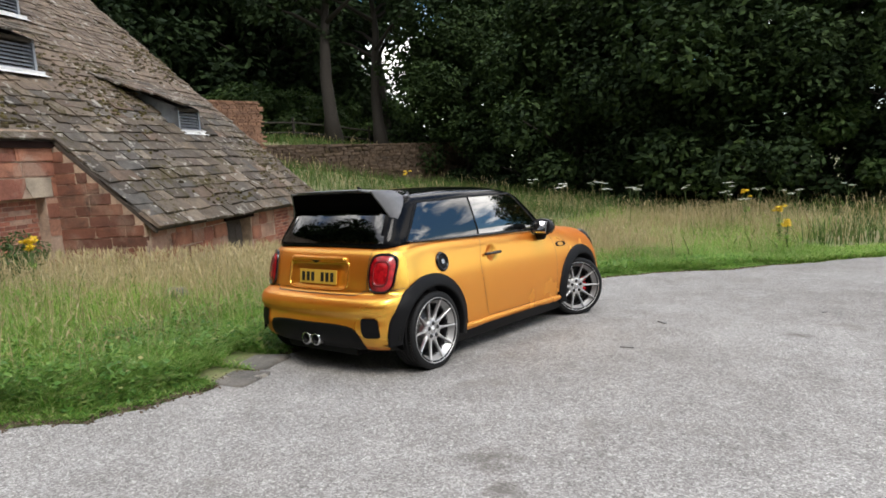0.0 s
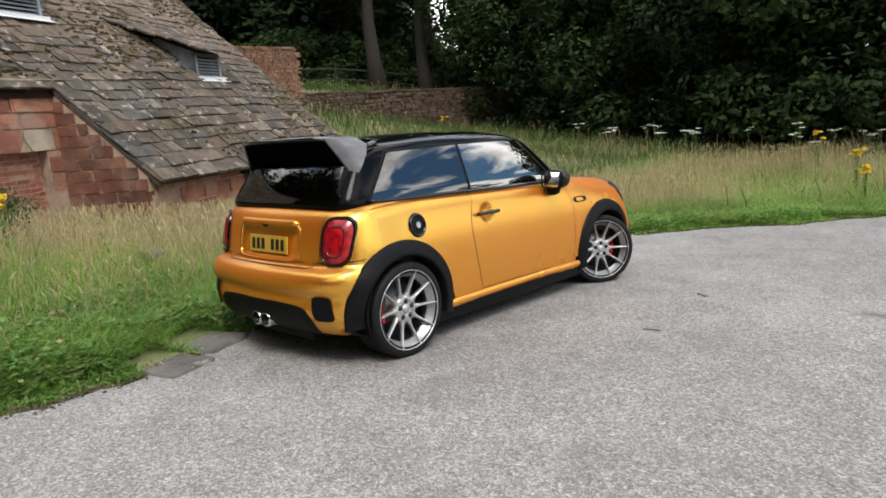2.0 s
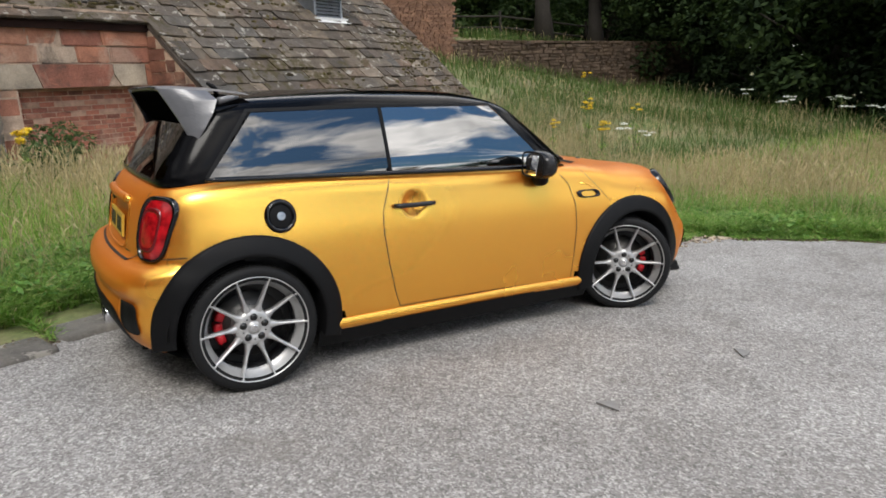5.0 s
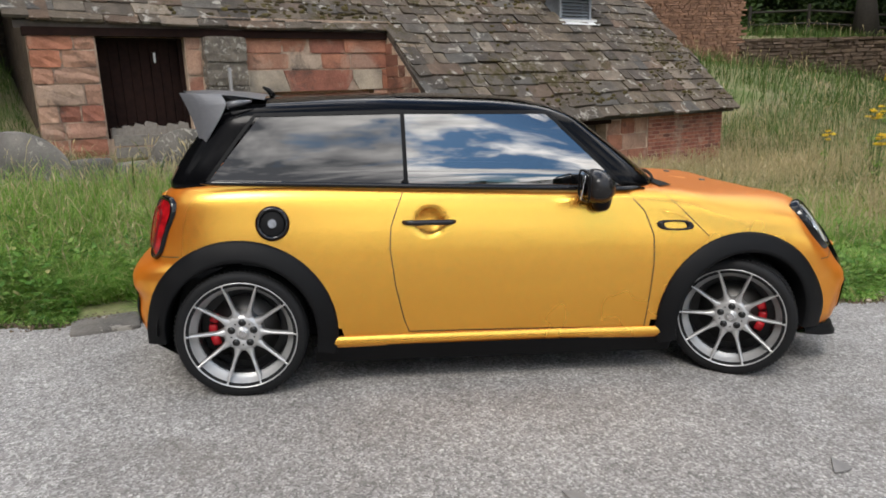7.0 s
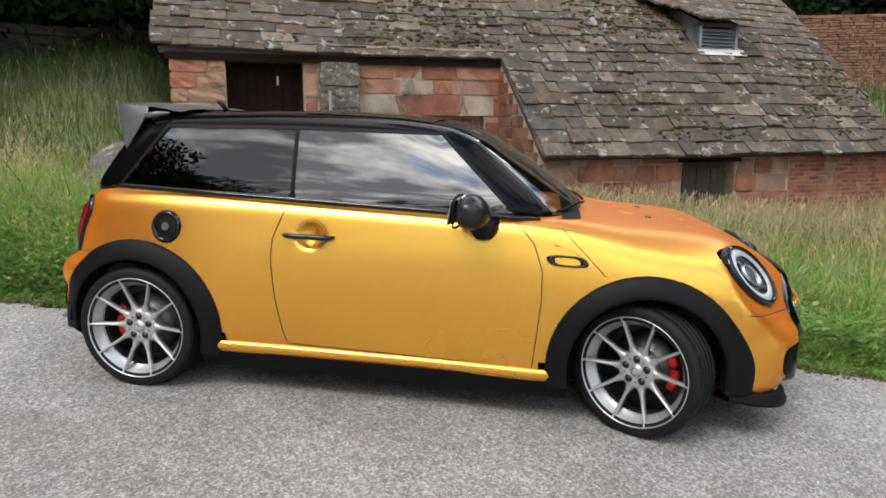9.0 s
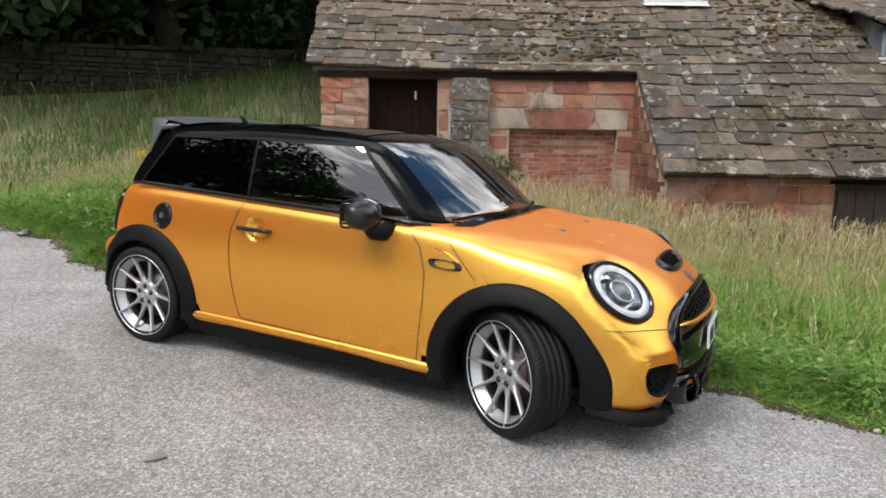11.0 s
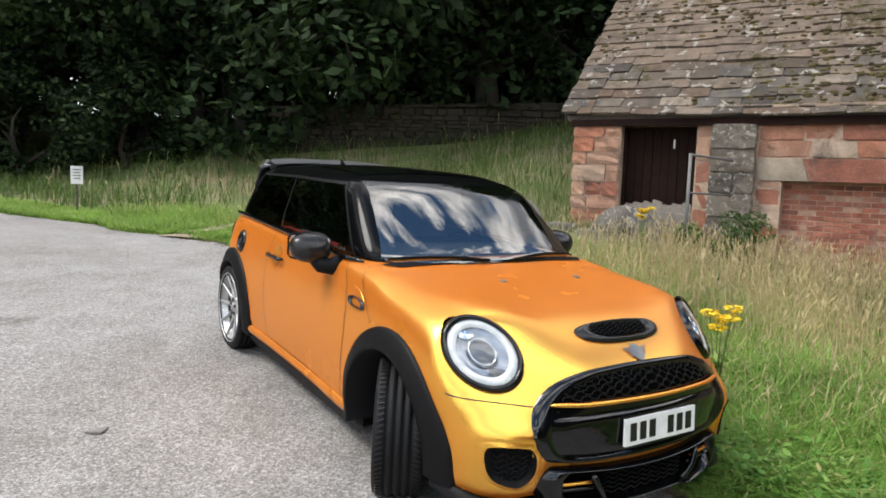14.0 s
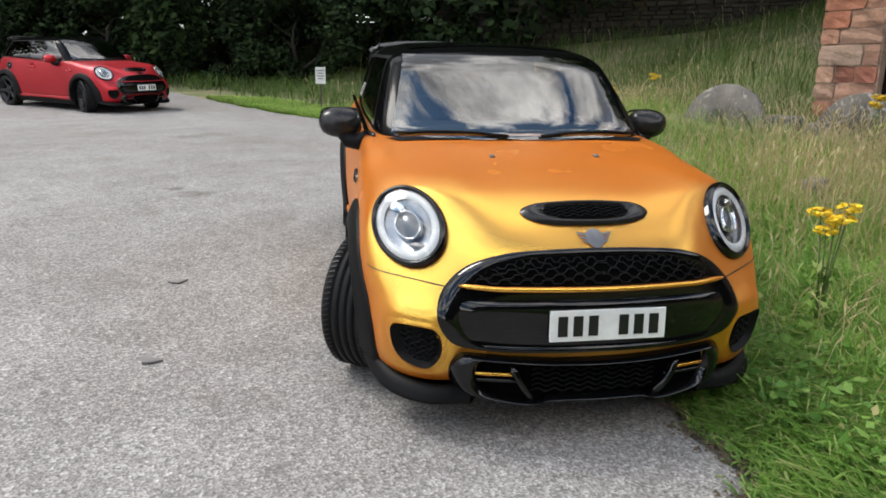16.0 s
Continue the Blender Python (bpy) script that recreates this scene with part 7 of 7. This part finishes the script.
for k in range(2):
    wx, wy = world_at(-0.52, 0.16 + 0.03 * k)
    tagged(part("door_board", box(1.15, 0.05, 0.15, (0, 0, 0), 0.008), PALE_BOARD, smooth=False, at=pose(wx, wy, 0.88 - 0.17 * k, 0, 2, BARN_TURN)), "grey weathered board across the door foot", "board", "door boards")

rail = thing("handrail", "short galvanised steel handrail beside the door", "handrail")
hx, hy = -5.71, -1.04
hz = float(land(hx, hy))
part("post", tube([(hx, hy, hz - 0.1), (hx, hy, 1.82)], 0.024, 10), IRON, rail)
ex, ey = world_at(0.60, 0.19)
part("rail", tube([(hx, hy, 1.80), (ex, ey, 1.78)], 0.018, 8), IRON, rail)
part("rail", tube([(hx, hy, 1.28), (ex, ey, 1.26)], 0.014, 8), IRON, rail)

# flagstones at the yard's edge
for k, (cx, cy, w, l, turn) in enumerate(((-0.44, -1.06, 0.56, 0.40, 20), (-0.72, -0.66, 0.56, 0.46, 24))):
    ob = part("flagstone", rounded_block(lambda p: (p.x * w / 2 * (1 + 0.08 * noise.noise(p * 1.5 + Vector((k * 5, 0, 0)))), p.y * l / 2 * (1 + 0.1 * noise.noise(p * 1.7 + Vector((0, k * 3, 0)))), p.z * 0.03), 14, 12, 2, 11, 14), GREY_STONE, at=pose(cx, cy, float(land(cx, cy)) - 0.023, -FALL, 0, turn))
    tagged(ob, "worn grey flagstone sunk at the verge", "flagstone", "flagstones")

# loose slates, leaf, litter on the yard
for k, (x, y, w, turn, tip) in enumerate(((1.83, 1.31, 0.062, 20, 5), (1.74, 2.40, 0.062, -25, 5), (2.95, 3.55, 0.032, 50, 5))):
    out = [(-w, -w * 0.35), (w * 0.9, -w * 0.55), (w * 0.55, w * 0.15), (w * 0.05, w * 0.62), (-w * 0.5, w * 0.25)]
    ob = part("slate_chip", prism(out, 0.008, "z"), LOOSE_SLATE, smooth=False, at=YARD @ pose(x, y / math.cos(radians(FALL)), 0.004, tip * 0.5, 0, turn))
    tagged(ob, "broken grey slate lying on the yard", "slate", "slate chips on the yard")


litter = thing("litter", "crumpled pale blue and silver wrapper at the verge", "litter", at=pose(-0.52, -3.31, float(land(-0.52, -3.31)) + 0.02, 0, 0, 25))
part("wrapper", rounded_block(lambda p: (p.x * 0.09 + 0.02 * noise.noise(p * 5), p.y * 0.05 + 0.01 * noise.noise(p * 7), p.z * 0.022 + 0.012 * noise.noise(p * 4)), 10, 8, 4, 3, 3), SILVER, litter)
part("label", moved(box(0.07, 0.04, 0.008, bev=0.002), pose(0.01, 0, 0.026, 6, 4, 0)), LEAD, litter)

# small sign in the grass
sgx, sgy = 1.10, -9.6
sgz = float(land(sgx, sgy))
sign = thing("sign", "small white notice on a stake in the grass", "sign", at=pose(sgx, sgy, sgz, 0, 0, 176))
part("stake", box(0.035, 0.03, 0.9, (0, 0.03, 0.42), 0.004), OLD_WOOD, sign, smooth=False)
panel = part("panel", box(0.21, 0.012, 0.34, (0, 0, 0.76), 0.003), WHITE_PAINT, sign, smooth=False)
for k in range(4):
    part("bar", box(0.14 - 0.02 * (k % 2), 0.004, 0.022, (0, -0.008, 0.86 - 0.055 * k)), LOOSE_SLATE, panel, smooth=False)

# bare dirt track into the grass
V, F = [], []
for k in range(15):
    f = k / 14
    cx, cy = lerp(-0.02, -2.85, f), lerp(-6.06, -9.01, f)
    for side in (-1, 0, 1):
        px, py = cx + side * 0.26 * (1 - 0.4 * f), cy - side * 0.25 * (1 - 0.4 * f)
        V.append((px, py, float(land(px, py)) + (0.035 if side == 0 else 0.02)))
    if k:
        F += [(3 * k - 3 + j, 3 * k - 2 + j, 3 * k + 1 + j, 3 * k + j) for j in (0, 1)]
tagged(part("dirt_track", (V, F), DIRT), "bare earth track through the verge", "path", kind="structure")


# ---- flowers and weeds ----
def ragwort(x, y, height, heads, seed, label):
    """A ragwort: leafy stalks under flat heads of small yellow flowers."""
    r = random.Random(seed)
    z = float(land(x, y))
    p = thing("ragwort", label, "flower", at=pose(x, y, z - 0.02, 0, 0, r.uniform(0, 360)), group="ragwort in the meadow")
    rng = np.random.default_rng(seed)
    for k in range(heads):
        a, reach = r.uniform(0, 6.28), r.uniform(0.02, 0.12) * height
        h = height * r.uniform(0.82, 1.0)
        tip = (reach * math.cos(a), reach * math.sin(a), h)
        part("stalk", tube([(0, 0, 0), (tip[0] * 0.4, tip[1] * 0.4, h * 0.55), tip], [0.006, 0.005, 0.003], 5), STALK, p)
        V = foliage(np.array([tip]), np.array([0.055]), 80, 0.014, rng, 0.9)
        V[:, 2] = tip[2] + (V[:, 2] - tip[2]) * 0.5
        fl = new("flower_head", raw_mesh("flower_head", V, [4] * 80, YELLOW_PETAL))
        fl.parent = p
    V = foliage(np.array([(0, 0, height * f) for f in (0.15, 0.35, 0.55)]), np.array([0.12, 0.11, 0.08]) * height, 90, 0.035, rng, 0.3)
    lv = new("leaves", raw_mesh("leaves", V, [4] * 90, GRASS_GREEN))
    lv.parent = p


for x, y, top, heads, seed in ((-4.58, -0.80, 1.10, 7, 1), (-1.46, 2.58, 0.62, 5, 2), (-7.2, 9.6, 0.95, 9, 3), (-5.2, 8.1, 0.6, 7, 4), (-7.6, 9.0, 0.5, 5, 5), (-9.6, 11.8, 1.5, 4, 6), (1.2, 9.9, 0.45, 6, 7), (1.6, 8.6, 0.25, 6, 8), (-0.2, 13.2, 0.5, 5, 9), (-4.6, -5.9, 1.3, 5, 10), (-3.6, -5.2, 0.9, 4, 11), (-6.6, 10.4, 0.85, 4, 12)):
    ragwort(x, y, max(0.5, top - float(land(x, y))), heads, seed, "yellow-flowered ragwort standing in the grass")


def umbel(x, y, height, seed):
    """A tall white umbel flower on bare stalks."""
    r = random.Random(seed)
    p = thing("umbel_flower", "white umbel flower above the meadow grass", "flower", at=pose(x, y, float(land(x, y)), r.uniform(-6, 6), r.uniform(-6, 6), r.uniform(0, 360)), group="white umbels")
    part("stalk", tube([(0, 0, 0), (0.01, 0.01, height * 0.6), (0, 0, height)], [0.007, 0.006, 0.004], 5), STALK, p)
    rng = np.random.default_rng(seed)
    for k in range(3):
        a = 2.1 * k + r.uniform(-0.4, 0.4)
        tip = (0.10 * math.cos(a), 0.10 * math.sin(a), height + r.uniform(-0.08, 0.06))
        part("ray", tube([(0, 0, height * 0.75), tip], 0.003, 4), STALK, p)
        V = foliage(np.array([tip]), np.array([0.075]), 40, 0.020, rng, 0.9)
        V[:, 2] = tip[2] + (V[:, 2] - tip[2]) * 0.25
        h = new("flower_head", raw_mesh("flower_head", V, [4] * 40, WHITE_PETAL))
        h.parent = p


urng = random.Random(3)
for k in range(22):
    f = k / 21
    x, y = lerp(-6.5, 4.2, f) + urng.uniform(-0.6, 0.6), lerp(14.2, 12.6, f) + urng.uniform(-1.6, 1.6)
    umbel(x, y, urng.uniform(0.75, 1.2), 40 + k)
umbel(-4.9, 8.3, 0.85, 80)
umbel(-4.6, 8.6, 0.75, 81)


def weed_bush(x, y, r, h, n, seed, label):
    p = thing("weed_clump", label, "plant", at=pose(x, y, float(land(x, y)), 0, 0, 0), group="weeds by the barn")
    rng = np.random.default_rng(seed)
    c = np.stack([rng.normal(size=14) * r * 0.45, rng.normal(size=14) * r * 0.45, rng.uniform(0.15, 0.8, 14) * h], 1)
    part("stalk", join(*[tube([(0, 0, 0), (q[0] * 0.6, q[1] * 0.6, q[2] * 0.6), tuple(q)], 0.005, 4) for q in c]), STALK, p)
    lv = new("leaves", raw_mesh("leaves", foliage(c, np.full(14, r * 0.35), n, 0.03, rng, 0.45), [4] * n, LEAF_LIGHT))
    lv.parent = p


weed_bush(-5.95, -0.50, 0.50, 0.95, 2600, 61, "nettles and weeds in front of the stone pier")
weed_bush(-5.55, -1.95, 0.22, 0.35, 500, 62, "leafy fern at the foot of the wall")
weed_bush(-6.35, -0.75, 0.3, 0.5, 700, 63, "nettles beside the handrail")

# a spill of pale rubble at the yard's edge
crng = random.Random(17)
V, F = [], []
for k in range(70):
    x, y = -0.36 + crng.gauss(0, 0.07), 4.85 + crng.gauss(0, 0.30)
    g = box(crng.uniform(0.015, 0.05), crng.uniform(0.012, 0.04), crng.uniform(0.010, 0.022), bev=0.004)
    m = pose(x, y, float(land(x, y)) + 0.006, crng.uniform(-20, 20), crng.uniform(-20, 20), crng.uniform(0, 360))
    q = len(V)
    V += [tuple(m @ Vector(v)) for v in g[0]]
    F += [tuple(i + q for i in f) for f in g[1]]
tagged(part("rubble", (V, F), PALE_STONE, smooth=False), "pale broken stones spilled at the verge", "rubble", kind="stuff")

# ---- stones, bricks and slates of the barn ----
def unit_mesh(geo, mat, name):
    return link_mesh(name, geo[0], geo[1], mat, False)


def piece(name, me, parent, at):
    ob = new(name, me)
    ob.matrix_basis = at
    ob.parent = parent
    return ob


prand = random.Random(9)
RED_UNITS = [unit_mesh(g, SANDSTONE, "stone") for g in STONE_BLOCKS]
ROUGH_BLOCKS = []
for k in range(6):
    bm = bmesh.new()
    bmesh.ops.create_cube(bm, size=1)
    bmesh.ops.subdivide_edges(bm, edges=bm.edges[:], cuts=2, use_grid_fill=True)
    for v in bm.verts:
        q = v.co.copy()
        pull = 1 - 0.05 * max(0.0, (abs(q.x) + abs(q.z) - 0.62) / 0.38)
        v.co = Vector((q.x * pull, q.y * (1 - 0.12 * max(0.0, max(abs(q.x), abs(q.z)) - 0.3)), q.z * pull)) + Vector((prand.uniform(-0.02, 0.02), prand.uniform(-0.06, 0.06), prand.uniform(-0.025, 0.025)))
    ROUGH_BLOCKS.append(([tuple(v.co) for v in bm.verts], [tuple(v.index for v in f.verts) for f in bm.faces]))
    bm.free()
ROUGH_UNITS = [link_mesh("stone", *g, SANDSTONE, False) for g in ROUGH_BLOCKS]
ROUGH_GREY = [link_mesh("stone", *g, STAINED, False) for g in ROUGH_BLOCKS]
SIDE_UNITS = [unit_mesh(g, DARK_SANDSTONE, "stone") for g in STONE_BLOCKS]


def courses(parent, s0, s1, z0, z1, face, units, row=0.24, wide=0.5, depth=0.16, along="x", joint=0.006):
    """Rows of dressed stones whose faces stand about at out = face."""
    z = z0
    while z < z1 - 0.05:
        h = min(row * prand.uniform(0.85, 1.2), z1 - z)
        if z1 - z - h < 0.09:
            h = z1 - z
        s = s0
        while s < s1 - 0.02:
            w = wide * prand.uniform(0.55, 1.45)
            if s1 - s - w < wide * 0.4:
                w = s1 - s
            o = face - depth / 2 + prand.uniform(-0.012, 0.016)
            at = Matrix.Translation((s + w / 2, -o, z + h / 2)) if along == "x" else Matrix.Translation((face - 0.06, -(s + w / 2), z + h / 2)) @ Matrix.Rotation(math.pi / 2, 4, "Z")
            piece("stone", prand.choice(units), parent, at @ Matrix.Diagonal((w - joint, depth, h - joint, 1)))
            s += w
        z += h


courses(front_wall, -1.96, -1.15, 0.2, 2.40, 0.06, ROUGH_UNITS, 0.25, 0.42, 0.24, joint=0.018)
courses(front_wall, 0.05, 0.27, 0.3, 2.36, 0.03, RED_UNITS, 0.34, 0.3)
piece("wall_core", unit_mesh(box(0.60, 0.12, 2.1, (0.595, -0.10, 1.25)), STAINED, "wall_core"), front_wall, Matrix.Identity(4))
courses(front_wall, 0.27, 0.92, 0.2, 2.34, 0.19, ROUGH_GREY, 0.34, 0.50, 0.26, joint=0.02)
courses(front_wall, 0.92, 1.28, 0.0, 1.50, 0.02, RED_UNITS, 0.28, 0.5)
courses(front_wall, 0.92, 3.46, 1.84, 2.36, 0.03, RED_UNITS, 0.25, 0.62, joint=0.012)
courses(front_wall, 3.15, 3.46, -0.2, 1.50, 0.03, RED_UNITS, 0.30, 0.5)
# the lintel: two pale blocks cut on the skew, a red keystone between them, one corner broken out
for outline, mat in (([(0.94, 1.505), (1.62, 1.505), (1.52, 1.83), (0.94, 1.83)], PALE_STONE), ([(1.63, 1.505), (2.62, 1.505), (2.74, 1.70), (2.74, 1.83), (1.53, 1.83)], SANDSTONE),
                     ([(2.86, 1.505), (3.30, 1.505), (3.30, 1.83), (2.75, 1.83), (2.75, 1.69)], PALE_STONE), ([(3.31, 1.505), (3.47, 1.505), (3.47, 1.83), (3.31, 1.83)], SANDSTONE)):
    V, F = prism(outline, 0.2, "y")
    piece("stone", unit_mesh((V, F), mat, "stone"), front_wall, Matrix.Translation((0, -0.042 + prand.uniform(0, 0.008), 0)))
courses(lean_wall, 3.52, 6.04, -0.9, 0.92, 1.66, RED_UNITS, 0.22, 0.46)
courses(lean_wall, 7.16, 8.30, -0.9, 0.90, 1.66, RED_UNITS, 0.26, 0.52)
z = -0.6
while z < 2.3:
    reach = 1.62 if z < 0.79 else 1.62 - (z + 0.20 - 0.98) / PITCH
    if reach > 0.15:
        courses(lean_wall, 0.0, max(0.15, reach), z, z + 0.19, 3.52, SIDE_UNITS, 0.19, 0.50, 0.13, "y")
    z += 0.19

brick_bm = box(1, 1, 1, bev=0.03)
BRICK_UNIT = unit_mesh(brick_bm, BRICK, "brick")


def brickwork(parent, s0, s1, z0, z1, face):
    k, z = 0, z0
    while z < z1 - 0.03:
        s = s0 - (0.11 if k % 2 else 0)
        while s < s1 - 0.02:
            a, b = max(s, s0), min(s + 0.215, s1)
            if b - a > 0.04:
                piece("brick", BRICK_UNIT, parent, Matrix.Translation(((a + b) / 2, -(face - 0.05 + prand.uniform(-0.008, 0.008)), z + 0.0325)) @ Matrix.Rotation(prand.uniform(-0.012, 0.012), 4, "Y") @ Matrix.Diagonal((b - a - 0.004, 0.10, 0.062, 1)))
            s += 0.226
        z += 0.076
        k += 1


brickwork(front_wall, 1.30, 3.13, 0.10, 1.49, -0.17)
piece("brick_core", unit_mesh(slab(8.31, 10.67, 1.50, 1.652, -0.7, 0.91), BRICK_MORTAR, "brick_core"), lean_wall, Matrix.Identity(4))
brickwork(lean_wall, 8.32, 10.66, -0.55, 0.90, 1.66)

SLATE_UNITS = []
for k in range(5):
    bm = bmesh.new()
    bmesh.ops.create_cube(bm, size=1)
    for v in bm.verts:
        v.co += Vector((prand.uniform(-0.04, 0.04), prand.uniform(-0.03, 0.03), prand.uniform(-0.25, 0.25)))
    bmesh.ops.bevel(bm, geom=[e for e in bm.edges if abs((e.verts[0].co - e.verts[1].co).z) > 0.5], offset=0.05, segments=1, affect="EDGES")
    SLATE_UNITS.append(([tuple(v.co) for v in bm.verts], [tuple(v.index for v in f.verts) for f in bm.faces]))
    bm.free()
SLATE_MESHES = [unit_mesh(g, SLATE, "slate") for g in SLATE_UNITS]
rest_v, rest_f = [], []
made = 0
out, course = EAVE_OUT + 0.06, 0
tilt = math.atan(PITCH) - 0.075
while out > RIDGE_OUT:
    up = 1.80 + 0.06 - out
    gauge = lerp(0.30, 0.17, min(1, (EAVE_OUT - out) / 6.0)) * prand.uniform(0.94, 1.06)
    s = 3.42 if out > 0.26 else -2.16
    s_end = 10.93 + 0.04 * math.sin(course * 1.7)
    s += prand.uniform(-0.04, 0.03)
    while s < s_end - 0.05:
        w = lerp(0.46, 0.30, min(1, (EAVE_OUT - out) / 6.0)) * prand.uniform(0.5, 1.65)
        w = min(w, s_end - s)
        trim = 0.07 if s < 3.3 and out > 0.06 else 0.0
        length = gauge * 1.55 - trim
        run = out - trim - length / 2 * math.cos(math.atan(PITCH))
        m = (Matrix.Translation((s + w / 2, -run, roof_z(run) - 0.045 + prand.uniform(-0.010, 0.016) - 0.05 * math.sin(s * 0.55 + 0.6) * math.sin((EAVE_OUT - out) * 0.7)))
             @ Matrix.Rotation(tilt + prand.uniform(-0.045, 0.045), 4, "X") @ Matrix.Rotation(prand.uniform(-0.04, 0.04), 4, "Y") @ Matrix.Rotation(prand.uniform(-0.04, 0.04), 4, "Z")
             @ Matrix.Diagonal((w - prand.uniform(0.006, 0.016), length * prand.uniform(0.90, 1.10), prand.uniform(0.022, 0.065), 1)))
        in_dormer = any(a < s + w / 2 < b and o - 1.0 < run < o + 0.02 for a, b, o in ((7.6, 8.54, -0.12), (3.88, 4.94, -1.32), (5.53, 6.57, -2.97)))
        if not in_dormer:
            k = prand.randrange(5)
            if out > -0.75 and made < 300:
                piece("slate", SLATE_MESHES[k], roof, m)
                made += 1
            else:
                q = len(rest_v)
                rest_v += [tuple(m @ Vector(v)) for v in SLATE_UNITS[k][0]]
                rest_f += [tuple(i + q for i in f) for f in SLATE_UNITS[k][1]]
        s += w
    out -= gauge * math.cos(math.atan(PITCH))
    course += 1
tagged(part("slate_rest", (rest_v, rest_f), SLATE, roof, "upper courses of stone slates", smooth=False), kind="stuff")

# cushions of moss along the slates
mrng = np.random.default_rng(31)
mv, mf = [], []
for k in range(5200):
    s, o = mrng.uniform(-2.0, 10.8), mrng.uniform(-4.9, 1.7)
    if (s < 3.5 and o > 0.0) or math.sin(s * 1.3 + 0.8 * math.sin(o * 2.1)) + math.sin(o * 1.9 + s * 0.6) + (0.7 if s < 3.5 else 0) < mrng.uniform(-0.3, 1.5):
        continue
    if any(a < s < b and c - 0.9 < o < c + 0.15 for a, b, c in ((7.5, 8.6, -0.1), (3.8, 5.0, -1.3), (5.4, 6.7, -2.95))):
        continue
    w, l, h = mrng.uniform(0.02, 0.085), mrng.uniform(0.015, 0.045), mrng.uniform(0.006, 0.020)
    m = Matrix.Translation((s, -o, roof_z(o) + 0.004 - 0.05 * math.sin(s * 0.55 + 0.6) * math.sin((EAVE_OUT - o) * 0.7))) @ Matrix.Rotation(tilt, 4, "X")
    q, n = len(mv), 9
    rim = [mrng.uniform(0.65, 1.2) for _ in range(n)]
    mv += [tuple(m @ Vector((w * rim[i] * math.cos(2 * math.pi * i / n), l * rim[i] * math.sin(2 * math.pi * i / n), -0.02))) for i in range(n)]
    mv += [tuple(m @ Vector((w * 0.7 * rim[i] * math.cos(2 * math.pi * i / n + 0.2), l * 0.7 * rim[i] * math.sin(2 * math.pi * i / n + 0.2), h * rim[i]))) for i in range(n)]
    mv.append(tuple(m @ Vector((0, 0, h * 1.2))))
    mf += [(q + i, q + (i + 1) % n, q + n + (i + 1) % n, q + n + i) for i in range(n)] + [(q + n + i, q + n + (i + 1) % n, q + 2 * n) for i in range(n)]
tagged(part("moss", (mv, mf), MOSS, roof, "cushions of brown-green moss on the slates"), kind="stuff")
